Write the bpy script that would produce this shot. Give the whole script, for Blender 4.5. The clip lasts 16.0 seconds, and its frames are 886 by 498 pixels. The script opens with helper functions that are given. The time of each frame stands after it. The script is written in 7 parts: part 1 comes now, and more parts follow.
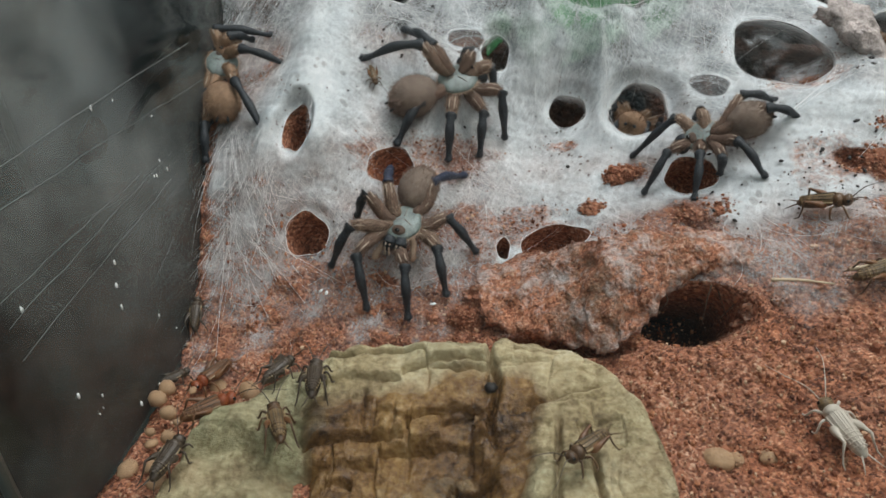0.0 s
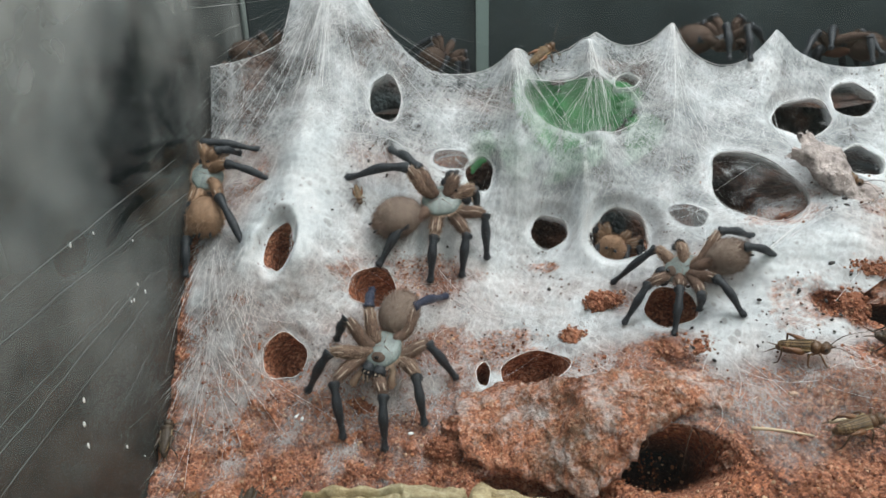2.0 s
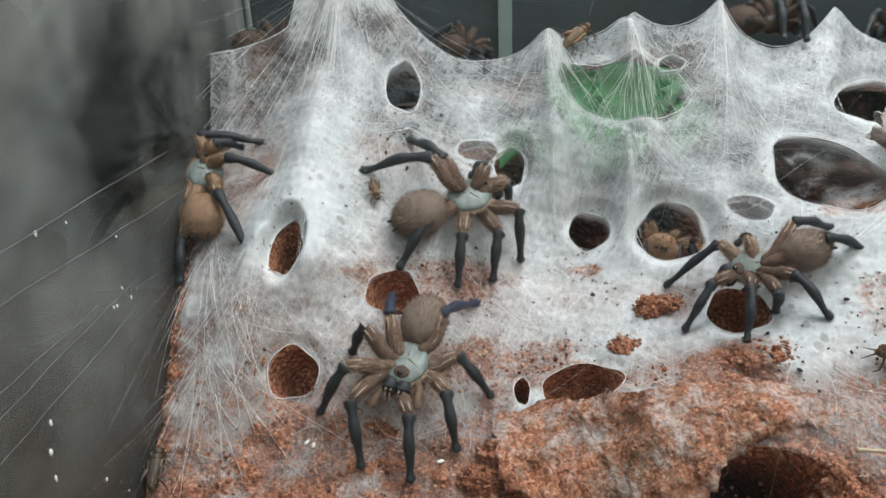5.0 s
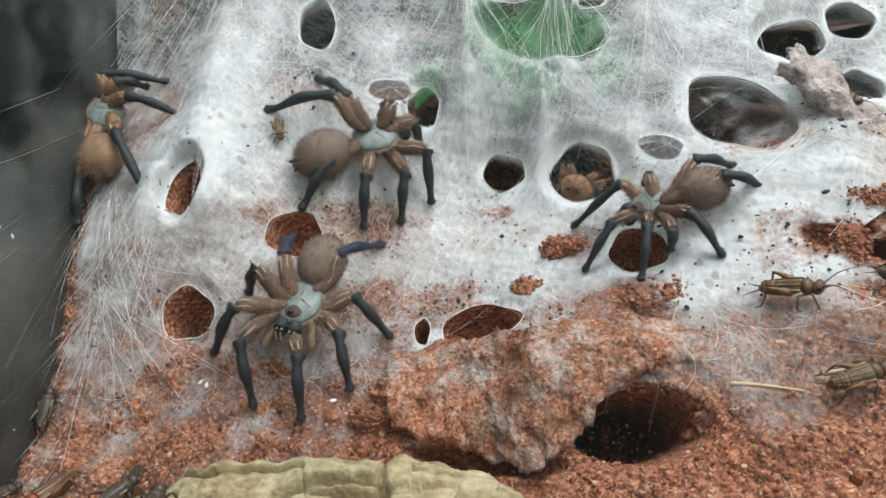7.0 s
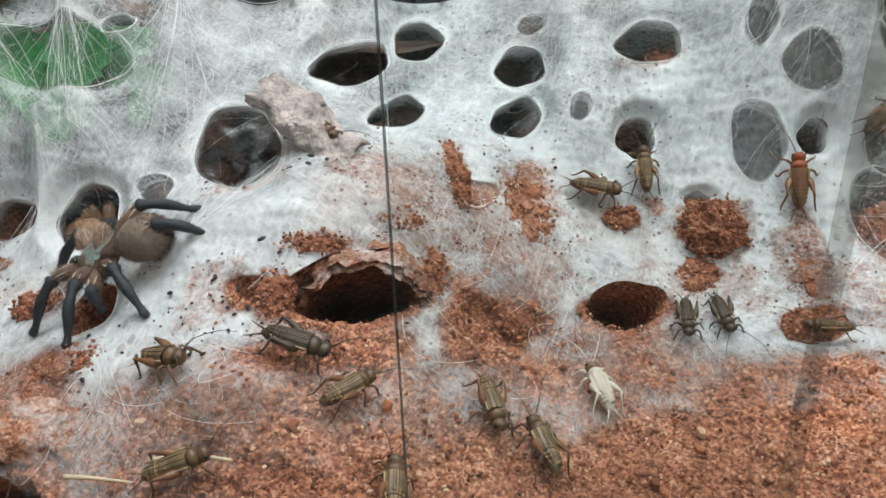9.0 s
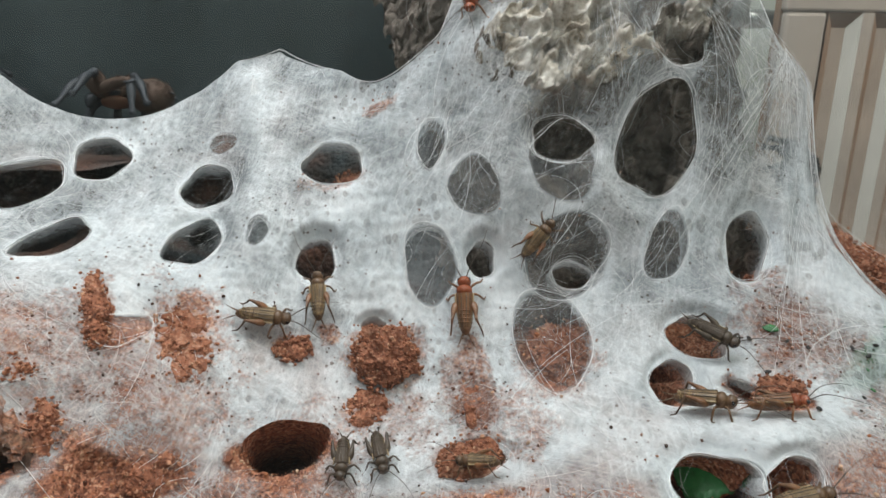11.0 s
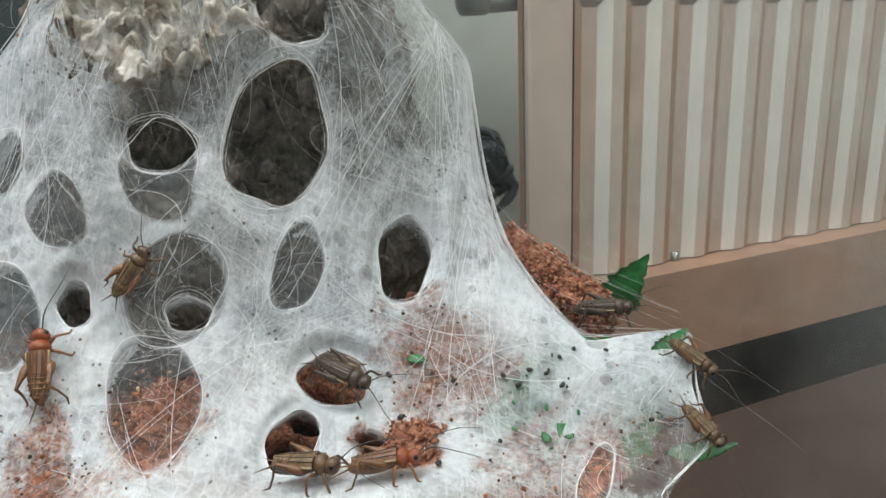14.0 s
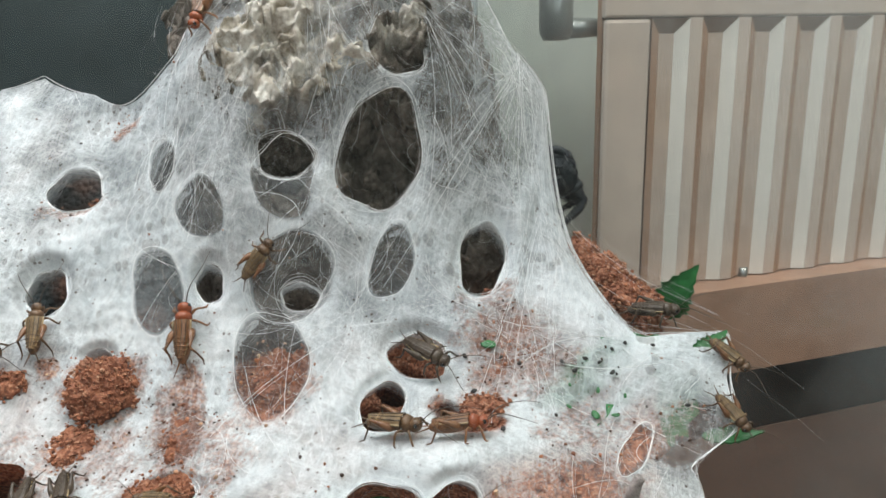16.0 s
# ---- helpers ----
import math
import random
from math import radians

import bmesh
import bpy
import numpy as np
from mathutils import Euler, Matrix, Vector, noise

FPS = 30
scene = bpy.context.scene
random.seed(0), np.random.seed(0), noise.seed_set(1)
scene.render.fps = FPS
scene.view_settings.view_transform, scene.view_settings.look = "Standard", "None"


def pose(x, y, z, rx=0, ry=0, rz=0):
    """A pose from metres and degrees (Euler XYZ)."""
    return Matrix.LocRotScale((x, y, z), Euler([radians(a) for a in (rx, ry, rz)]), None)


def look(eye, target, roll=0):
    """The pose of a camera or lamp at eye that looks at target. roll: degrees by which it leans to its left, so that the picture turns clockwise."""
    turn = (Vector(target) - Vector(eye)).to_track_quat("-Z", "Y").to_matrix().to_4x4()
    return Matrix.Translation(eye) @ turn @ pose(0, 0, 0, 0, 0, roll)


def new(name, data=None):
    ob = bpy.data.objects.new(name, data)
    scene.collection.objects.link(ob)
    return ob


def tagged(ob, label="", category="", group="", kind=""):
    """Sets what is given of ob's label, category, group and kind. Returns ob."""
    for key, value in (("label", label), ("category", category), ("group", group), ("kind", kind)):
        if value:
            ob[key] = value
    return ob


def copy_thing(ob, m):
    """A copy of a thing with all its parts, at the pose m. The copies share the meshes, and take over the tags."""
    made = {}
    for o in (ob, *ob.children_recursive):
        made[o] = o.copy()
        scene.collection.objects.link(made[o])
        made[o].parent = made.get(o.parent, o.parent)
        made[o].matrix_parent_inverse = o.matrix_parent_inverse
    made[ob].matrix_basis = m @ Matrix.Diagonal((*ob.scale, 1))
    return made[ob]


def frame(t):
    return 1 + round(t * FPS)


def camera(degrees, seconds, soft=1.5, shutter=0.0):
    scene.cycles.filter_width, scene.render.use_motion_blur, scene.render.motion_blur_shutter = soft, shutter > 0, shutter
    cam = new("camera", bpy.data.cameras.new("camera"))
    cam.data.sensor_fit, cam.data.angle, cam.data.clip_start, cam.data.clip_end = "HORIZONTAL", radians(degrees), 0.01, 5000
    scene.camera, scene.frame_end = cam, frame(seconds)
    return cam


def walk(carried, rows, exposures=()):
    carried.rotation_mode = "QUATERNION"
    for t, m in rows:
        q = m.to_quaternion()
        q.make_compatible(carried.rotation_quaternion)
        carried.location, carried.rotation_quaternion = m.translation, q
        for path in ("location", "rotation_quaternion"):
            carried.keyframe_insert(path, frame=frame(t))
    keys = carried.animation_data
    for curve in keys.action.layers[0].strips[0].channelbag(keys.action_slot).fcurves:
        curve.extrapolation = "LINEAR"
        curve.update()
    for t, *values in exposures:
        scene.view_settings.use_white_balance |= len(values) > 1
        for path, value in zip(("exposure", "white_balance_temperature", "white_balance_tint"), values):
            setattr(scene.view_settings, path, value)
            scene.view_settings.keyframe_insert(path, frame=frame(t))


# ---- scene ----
cam = camera(64.35, 16.0)
PATH = [
    (0, (-0.0289, -0.0034, 0.2365), (-0.0946, 0.8741, -0.2385), -3.86),
    (0.5, (-0.0325, 0.0043, 0.2368), (-0.1003, 0.8845, -0.2330), -3.90),
    (1, (-0.0330, 0.0080, 0.2486), (-0.0938, 0.9074, -0.1842), -3.16),
    (1.5, (-0.0324, 0.0125, 0.2655), (-0.0729, 0.9228, -0.1465), -2.13),
    (2, (-0.0283, 0.0132, 0.2674), (-0.0653, 0.9301, -0.1300), -1.51),
    (2.5, (-0.0307, 0.0298, 0.2534), (-0.0636, 0.9467, -0.1443), -1.55),
    (3, (-0.0385, 0.0472, 0.2364), (-0.0750, 0.9633, -0.1629), -1.74),
    (3.5, (-0.0313, 0.0580, 0.2237), (-0.0617, 0.9791, -0.1643), -2.21),
    (6, (-0.0486, 0.0471, 0.2394), (-0.1081, 0.9804, -0.1149), -2.10),
    (6.5, (-0.0399, 0.0452, 0.2277), (-0.1038, 0.9667, -0.1554), -1.97),
    (7, (0.0018, 0.0556, 0.2216), (-0.0332, 0.9660, -0.1906), -2.25),
    (7.5, (0.0465, 0.0632, 0.2247), (0.0326, 0.9706, -0.1953), -1.91),
    (8, (0.0957, 0.0690, 0.2258), (0.1067, 0.9756, -0.1961), -2.33),
    (8.5, (0.1590, 0.0764, 0.2259), (0.2070, 0.9823, -0.1948), -2.17),
    (9, (0.2052, 0.0876, 0.2198), (0.2882, 0.9962, -0.1895), -1.79),
    (9.5, (0.2396, 0.0962, 0.2295), (0.3463, 1.0079, -0.1674), -1.92),
    (10, (0.2663, 0.0988, 0.2425), (0.4143, 1.0186, -0.1210), -0.58),
    (12.5, (0.3572, 0.0856, 0.2064), (0.7673, 0.9620, -0.0461), -1.18),
    (13, (0.3927, 0.0944, 0.2072), (0.8036, 0.9679, -0.0538), -1.80),
    (13.5, (0.4234, 0.1040, 0.2102), (0.8384, 0.9728, -0.0601), -2.43),
    (14, (0.4335, 0.1107, 0.2126), (0.8115, 0.9954, -0.0601), -2.52),
    (14.5, (0.4537, 0.1107, 0.2211), (0.8162, 1.0016, -0.0525), -2.10),
    (15, (0.4585, 0.1052, 0.2166), (0.8058, 1.0045, -0.0494), -3.03),
    (15.5, (0.4472, 0.0893, 0.2201), (0.7611, 1.0021, -0.0412), -1.55),
    (16, (0.4189, 0.0714, 0.2221), (0.6950, 0.9969, -0.0373), -1.69),
]
walk(cam, [(t, look(eye, target, roll)) for t, eye, target, roll in PATH], [(0.0, -0.3), (0.4, 0.2), (0.8, 0.15), (1.5, 0.0), (5.8, 0.0), (6.5, 0.1), (7.2, 0.1), (8.0, 0.0), (9.0, 0.0), (10.0, -0.15), (12.4, 0.0), (13.6, 0.05), (14.5, 0.2), (16.0, 0.2)])

# ---- world, lights ----
world = bpy.data.worlds.new("world")
scene.world = world
world.use_nodes = True
world.node_tree.nodes["Background"].inputs[0].default_value = (0.55, 0.62, 0.66, 1)
world.node_tree.nodes["Background"].inputs[1].default_value = 0.25


def area_lamp(name, eye, target, sx, sy, watts, colour):
    data = bpy.data.lights.new(name, "AREA")
    data.shape, data.size, data.size_y, data.energy, data.color = "RECTANGLE", sx, sy, watts, colour
    ob = new(name, data)
    ob.matrix_world = look(eye, target)
    return ob


# LED panel over the tank, then two fill lamps
area_lamp("tank_led_light", (0.2, 0.40, 0.85), (0.2, 0.42, 0.0), 0.75, 0.30, 7.4, (0.98, 0.97, 1.0))
# added fill without a known source, brightens the radiator and plinth
area_lamp("radiator_fill", (1.3, -0.5, 1.9), (0.9, 0.5, 0.1), 0.8, 0.5, 22.0, (1.0, 0.93, 0.86))
# unseen fill added behind the camera for the tank's front
area_lamp("front_fill", (0.1, -1.3, 1.3), (0.2, 0.4, 0.1), 1.6, 1.0, 12.0, (0.93, 0.97, 1.0))


# ---- materials ----
class Nodes:
    """A short way to write node trees."""

    def __init__(self, name):
        self.mat = bpy.data.materials.new(name)
        self.mat.use_nodes = True
        self.tree = self.mat.node_tree
        self.bsdf = self.tree.nodes["Principled BSDF"]
        self.out = self.tree.nodes["Material Output"]

    def add(self, kind, ins=None, **props):
        n = self.tree.nodes.new(kind)
        if "operation" in props:
            n.operation, n.use_clamp = props["operation"], props["use_clamp"]
        if "data_type" in props:
            n.data_type, n.blend_type = props["data_type"], props["blend_type"]
        if "attribute_name" in props:
            n.attribute_name = props["attribute_name"]
        for k, v in (ins or {}).items():
            self.put(n.inputs[k], v)
        return n

    def put(self, socket, v):
        if isinstance(v, bpy.types.NodeSocket):
            self.tree.links.new(v, socket)
        else:
            socket.default_value = v

    def coords(self, scale=(1, 1, 1), rot=(0, 0, 0)):
        c = self.add("ShaderNodeTexCoord")
        m = self.add("ShaderNodeMapping", {"Vector": c.outputs["Object"], "Scale": scale, "Rotation": rot})
        return m.outputs[0]

    def noise(self, scale, detail=4, rough=0.55, vec=None, distort=0.0):
        n = self.add("ShaderNodeTexNoise", {"Scale": scale, "Detail": detail, "Roughness": rough, "Distortion": distort})
        self.put(n.inputs["Vector"], vec or self.coords())
        return n.outputs["Fac"]

    def voronoi(self, scale, vec=None):
        n = self.add("ShaderNodeTexVoronoi", {"Scale": scale})
        self.put(n.inputs["Vector"], vec or self.coords())
        return n.outputs["Distance"]

    def ramp(self, fac, stops):
        r = self.add("ShaderNodeValToRGB", {"Fac": fac})
        el = r.color_ramp.elements
        while len(el) < len(stops):
            el.new(0.5)
        for e, (p, c) in zip(el, stops):
            e.position, e.color = p, (*c, 1) if len(c) == 3 else c
        return r.outputs[0]

    def math(self, op, a, b=0.0, clamp=False):
        n = self.add("ShaderNodeMath", operation=op, use_clamp=clamp)
        self.put(n.inputs[0], a)
        self.put(n.inputs[1], b)
        return n.outputs[0]

    def mix(self, fac, a, b, blend="MIX"):
        n = self.add("ShaderNodeMix", data_type="RGBA", blend_type=blend)
        self.put(n.inputs["Factor"], fac)
        self.put(n.inputs["A"], a if isinstance(a, bpy.types.NodeSocket) else (*a, 1))
        self.put(n.inputs["B"], b if isinstance(b, bpy.types.NodeSocket) else (*b, 1))
        return n.outputs["Result"]

    def attr(self, name):
        return self.add("ShaderNodeAttribute", attribute_name=name).outputs["Fac"]

    def bump(self, height, strength=0.5, distance=0.001):
        b = self.add("ShaderNodeBump", {"Strength": strength, "Distance": distance, "Height": height})
        self.put(self.bsdf.inputs["Normal"], b.outputs[0])

    def set(self, **kw):
        for k, v in kw.items():
            self.put(self.bsdf.inputs[k.replace("_", " ")], v if not isinstance(v, tuple) else (*v, 1))
        return self


def plain(name, colour, rough=0.6, metal=0.0, var=0.25, scale=60.0, bump=0.3, dist=0.0005, coat=0.0):
    n = Nodes(name)
    f = n.noise(scale, 5, 0.6)
    g = n.noise(scale * 7, 3, 0.6)
    s = n.math("ADD", n.math("MULTIPLY", f, 0.65), n.math("MULTIPLY", g, 0.35))
    lo = tuple(c * (1 - var * 1.6) for c in colour)
    hi = tuple(min(1, c * (1 + var * 1.6)) for c in colour)
    n.set(Base_Color=n.ramp(s, [(0.25, lo), (0.75, hi)]), Roughness=rough, Metallic=metal, Coat_Weight=coat)
    n.bump(s, bump, dist)
    return n.mat


def soil_colour(n):
    big = n.noise(35, 4, 0.6)
    fine = n.noise(420, 3, 0.7)
    cell = n.add("ShaderNodeTexVoronoi", {"Scale": 900.0, "Vector": n.coords()})
    lone = n.add("ShaderNodeSeparateColor", {"Color": cell.outputs["Color"]}).outputs[0]
    f = n.math("ADD", n.math("ADD", n.math("MULTIPLY", big, 0.36), n.math("MULTIPLY", fine, 0.34)), n.math("MULTIPLY", lone, 0.30))
    col = n.ramp(f, [(0.26, (0.050, 0.020, 0.013)), (0.42, (0.26, 0.102, 0.060)), (0.58, (0.50, 0.208, 0.115)), (0.74, (0.74, 0.48, 0.33))])
    tone = n.ramp(n.noise(16, 4, 0.6), [(0.34, (0.72, 0.66, 0.62)), (0.52, (0.95, 0.95, 0.95)), (0.66, (1.12, 1.03, 0.92))])
    return n.mix(1.0, col, tone, "MULTIPLY"), f


def soil_material():
    n = Nodes("red_soil")
    col, f = soil_colour(n)
    grain = n.voronoi(330)
    # shade of the hollows under the silk, mixed into the soil colour
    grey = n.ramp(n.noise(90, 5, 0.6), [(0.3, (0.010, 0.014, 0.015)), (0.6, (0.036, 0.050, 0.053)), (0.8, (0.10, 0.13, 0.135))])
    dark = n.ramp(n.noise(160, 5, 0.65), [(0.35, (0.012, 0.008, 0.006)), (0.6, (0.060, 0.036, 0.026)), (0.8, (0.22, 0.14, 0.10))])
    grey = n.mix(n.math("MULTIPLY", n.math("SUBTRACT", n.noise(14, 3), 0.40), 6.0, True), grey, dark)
    n.set(Base_Color=n.mix(n.attr("hollow_shade"), col, grey), Roughness=0.9)
    n.bump(n.math("SUBTRACT", f, n.math("MULTIPLY", grain, 0.7)), 1.0, 0.0030)
    return n.mat


def grain_material():
    n = Nodes("soil_grain")
    r = n.add("ShaderNodeNewGeometry").outputs["Random Per Island"]
    n.set(Base_Color=n.ramp(r, [(0.0, (0.09, 0.03, 0.016)), (0.4, (0.27, 0.09, 0.04)), (0.75, (0.42, 0.18, 0.085)), (1.0, (0.6, 0.42, 0.28))]), Roughness=0.85)
    return n.mat


def silk_material(name="silk_sheet"):
    n = Nodes(name)
    ridge = lambda s, p: n.math("POWER", n.math("SUBTRACT", 1.0, n.math("ABSOLUTE", n.math("SUBTRACT", n.math("MULTIPLY", s, 2.0), 1.0)), True), p)
    flat = n.add("ShaderNodeAttribute", attribute_name="cloth").outputs["Vector"]

    def fibres(across, along, degrees, shift, power, distort=0.8):
        m = n.add("ShaderNodeMapping", {"Vector": flat, "Rotation": (0, 0, radians(degrees)), "Location": (shift, 0, 0)})
        m2 = n.add("ShaderNodeMapping", {"Vector": m.outputs[0], "Scale": (across, along, 1)})
        return ridge(n.noise(1.0, 2, 0.5, m2.outputs[0], distort), power)

    most = lambda a, b: n.math("MAXIMUM", a, b)
    # fine threads laid in several ways, and broader wisps
    fine = most(most(fibres(520, 40, 14, 0.1, 18.0, 1.6), fibres(430, 46, 58, 0.7, 22.0, 1.8)), fibres(470, 42, -37, 1.3, 20.0, 1.6))
    wisps = most(fibres(190, 26, 14, 3.0, 7.0, 1.2), fibres(170, 30, -30, 4.0, 8.0, 1.2))
    low = n.noise(42, 5, 0.55)
    felt = n.noise(900, 3, 0.6)
    dens = n.attr("dens")
    film = n.attr("film")
    v = n.math("ADD", n.math("ADD", n.math("MULTIPLY", low, 0.85), n.math("MULTIPLY", wisps, 0.20)), n.math("MULTIPLY", felt, 0.20))
    a = n.math("ADD", n.math("SUBTRACT", n.math("MULTIPLY", dens, 1.28), 0.24), n.math("MULTIPLY", n.math("SUBTRACT", v, 0.60), 1.2), True)
    patch = n.math("MULTIPLY", n.math("SUBTRACT", n.noise(34, 4, 0.6), 0.40), 4.5, True)
    thin = n.math("MULTIPLY", n.math("SUBTRACT", 1.0, dens), 1.35, True)
    fine = n.math("MULTIPLY", n.math("MULTIPLY", fine, n.math("ADD", 0.25, n.math("MULTIPLY", patch, 0.75))), thin)
    a = n.math("ADD", a, n.math("MULTIPLY", fine, n.math("MULTIPLY", dens, 1.1, True)), True)
    a = n.math("MULTIPLY", a, n.math("MULTIPLY", dens, 6.0, True))
    a = n.math("MULTIPLY", a, n.math("SUBTRACT", 1.0, n.math("MULTIPLY", film, 0.76)))
    # soil that sticks to the silk
    col, f = soil_colour(n)
    stain = n.attr("stain")
    grit = n.math("ADD", n.math("MULTIPLY", n.noise(520, 4, 0.7), 0.75), n.math("MULTIPLY", n.noise(120, 3), 0.45))
    sm = n.math("MULTIPLY", n.math("SUBTRACT", n.math("ADD", n.math("MULTIPLY", stain, 0.85), grit), 1.02), 3.2, True)
    speck = n.math("LESS_THAN", n.voronoi(210), n.math("MULTIPLY", n.math("SUBTRACT", n.noise(22, 2), 0.36), 0.60))
    white = n.ramp(n.math("ADD", n.math("MULTIPLY", n.noise(45, 4), 0.55), n.math("MULTIPLY", n.noise(420, 4, 0.65), 0.45)), [(0.36, (0.49, 0.540, 0.565)), (0.50, (0.68, 0.728, 0.748)), (0.64, (0.83, 0.855, 0.87))])
    white = n.mix(n.math("MULTIPLY", fine, 0.7, True), white, (0.90, 0.91, 0.91))
    body = n.mix(n.math("MULTIPLY", sm, 0.92), white, col)
    body = n.mix(n.math("MULTIPLY", speck, 0.75), body, (0.10, 0.06, 0.04))
    dent = n.add("ShaderNodeMapping", {"Vector": flat, "Rotation": (0, 0, radians(35)), "Scale": (1.0, 0.42, 1.0)}).outputs[0]
    dent = n.math("LESS_THAN", n.voronoi(170, dent), n.math("MULTIPLY", n.math("SUBTRACT", n.noise(13, 3, 0.6), 0.45), 1.6))
    body = n.mix(n.math("MULTIPLY", dent, 0.42), body, (0.20, 0.19, 0.185))
    n.set(Base_Color=body, Roughness=0.7)
    height = n.math("ADD", n.math("MULTIPLY", v, 0.5), n.math("MULTIPLY", n.math("MULTIPLY", f, sm), 0.6))
    n.bump(n.math("ADD", height, n.math("MULTIPLY", fine, 0.45)), 0.42, 0.0011)
    back = n.add("ShaderNodeBsdfTranslucent", {"Color": body})
    front = n.add("ShaderNodeMixShader", {0: 0.25, 1: n.bsdf.outputs[0], 2: back.outputs[0]})
    clear = n.add("ShaderNodeBsdfTransparent")
    sh = n.add("ShaderNodeMixShader", {0: a, 1: clear.outputs[0], 2: front.outputs[0]})
    n.put(n.out.inputs["Surface"], sh.outputs[0])
    return n.mat


def glass_material(name, tint=(0.93, 0.97, 0.96), dirt=0.05, rise=0.0):
    n = Nodes(name)
    facing = n.add("ShaderNodeLayerWeight", {"Blend": 0.5}).outputs["Facing"]
    fres = n.math("ADD", 0.02, n.math("MULTIPLY", n.math("POWER", facing, 5.0), 0.7))
    gloss = n.add("ShaderNodeBsdfGlossy", {"Roughness": 0.02, "Color": (0.9, 0.95, 0.95, 1)})
    clear = n.add("ShaderNodeBsdfTransparent", {"Color": (*tint, 1)})
    haze = n.add("ShaderNodeBsdfDiffuse", {"Color": (0.6, 0.62, 0.6, 1)})
    d = n.math("MULTIPLY", n.math("SUBTRACT", n.noise(9, 4, 0.6), 0.35), dirt, True)
    if rise:
        # the room's reflection, put in as haze that thickens up the pane
        z = n.add("ShaderNodeSeparateXYZ", {"Vector": n.coords()}).outputs["Z"]
        d = n.math("MULTIPLY", d, n.math("ADD", 0.24, n.math("MULTIPLY", z, rise)), True)
    a = n.add("ShaderNodeMixShader", {0: d, 1: clear.outputs[0], 2: haze.outputs[0]})
    b = n.add("ShaderNodeMixShader", {0: fres, 1: a.outputs[0], 2: gloss.outputs[0]})
    n.put(n.out.inputs["Surface"], b.outputs[0])
    return n.mat


SOIL = soil_material()
GRAIN = grain_material()


def crumb_material():
    n = Nodes("dark_crumb")
    r = n.add("ShaderNodeNewGeometry").outputs["Random Per Island"]
    n.set(Base_Color=n.ramp(r, [(0.0, (0.020, 0.014, 0.011)), (0.45, (0.10, 0.045, 0.028)), (0.75, (0.30, 0.13, 0.075)), (1.0, (0.50, 0.36, 0.26))]), Roughness=0.85)
    return n.mat


CRUMB = crumb_material()
SILK = silk_material()
THREAD = plain("silk_thread", (0.90, 0.91, 0.91), 0.6, var=0.05, bump=0.0)
GLASS = glass_material("clean_glass", (0.97, 0.985, 0.98), 0.04)
# side pane: hazy streaks, with the mirrored room put into the haze
GLASS_SIDE = glass_material("reflection_haze_glass", (0.66, 0.70, 0.69), 0.78, 6.6)
GLASS_HAZY = glass_material("hazy_glass", (0.95, 0.97, 0.96), 0.50)
PANE_EDGE = glass_material("glass_edge_green", (0.48, 0.54, 0.52), 0.9)
PANE_EDGE_CLEAR = glass_material("glass_edge_clear", (0.86, 0.845, 0.83), 0.5)
PANE_LINE = plain("pane_streak_grey", (0.17, 0.19, 0.185), 0.6, var=0.1)
SEAL = plain("glass_edge", (0.16, 0.19, 0.18), 0.35, var=0.1)
BOARD = plain("dark_slate_board", (0.024, 0.036, 0.041), 0.5, var=0.35, scale=9, bump=0.0)
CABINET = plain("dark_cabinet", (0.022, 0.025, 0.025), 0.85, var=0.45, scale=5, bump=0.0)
TABLE = plain("dark_brown_wood", (0.045, 0.023, 0.017), 0.45, var=0.4, scale=14)
WALL = plain("pale_wall", (0.55, 0.60, 0.56), 0.8, var=0.06, scale=20, bump=0.1)
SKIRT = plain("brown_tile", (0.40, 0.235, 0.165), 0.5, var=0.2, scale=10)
# one white enamel in five tones: groove shade and reflected brown painted in
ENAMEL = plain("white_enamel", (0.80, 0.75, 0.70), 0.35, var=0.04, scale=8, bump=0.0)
ENAMEL_CAST = plain("reflection_tinged_enamel", (0.60, 0.49, 0.43), 0.4, var=0.10, scale=22, bump=0.0)
ENAMEL_HALF_SHADE = plain("half_shaded_enamel", (0.53, 0.41, 0.345), 0.45, var=0.14, scale=22, bump=0.0)
ENAMEL_SHADE = plain("shaded_brown_enamel", (0.37, 0.215, 0.14), 0.45, var=0.15, scale=14, bump=0.0)
ENAMEL_DEEP_SHADE = plain("deep_shaded_enamel", (0.20, 0.125, 0.09), 0.5, var=0.2, scale=14, bump=0.0)
STEEL = plain("dull_steel", (0.35, 0.36, 0.36), 0.35, 0.9, var=0.1)
BARK = plain("cork_bark", (0.075, 0.043, 0.028), 0.9, var=0.42, scale=70, bump=0.9, dist=0.003)
PALE_BARK = plain("silk_dusted_bark", (0.40, 0.35, 0.33), 0.9, var=0.62, scale=130, bump=1.0, dist=0.003)
STRAW = plain("dry_straw", (0.55, 0.44, 0.30), 0.7, var=0.2, scale=150)
STONE_PEBBLE = plain("tan_pebble", (0.40, 0.25, 0.14), 0.75, var=0.25, scale=160)
DEBRIS = plain("dark_droppings", (0.015, 0.013, 0.012), 0.6, var=0.3, scale=300)
LEAF = plain("green_plastic", (0.017, 0.135, 0.033), 0.42, var=0.45, scale=70, bump=0.6, dist=0.002)
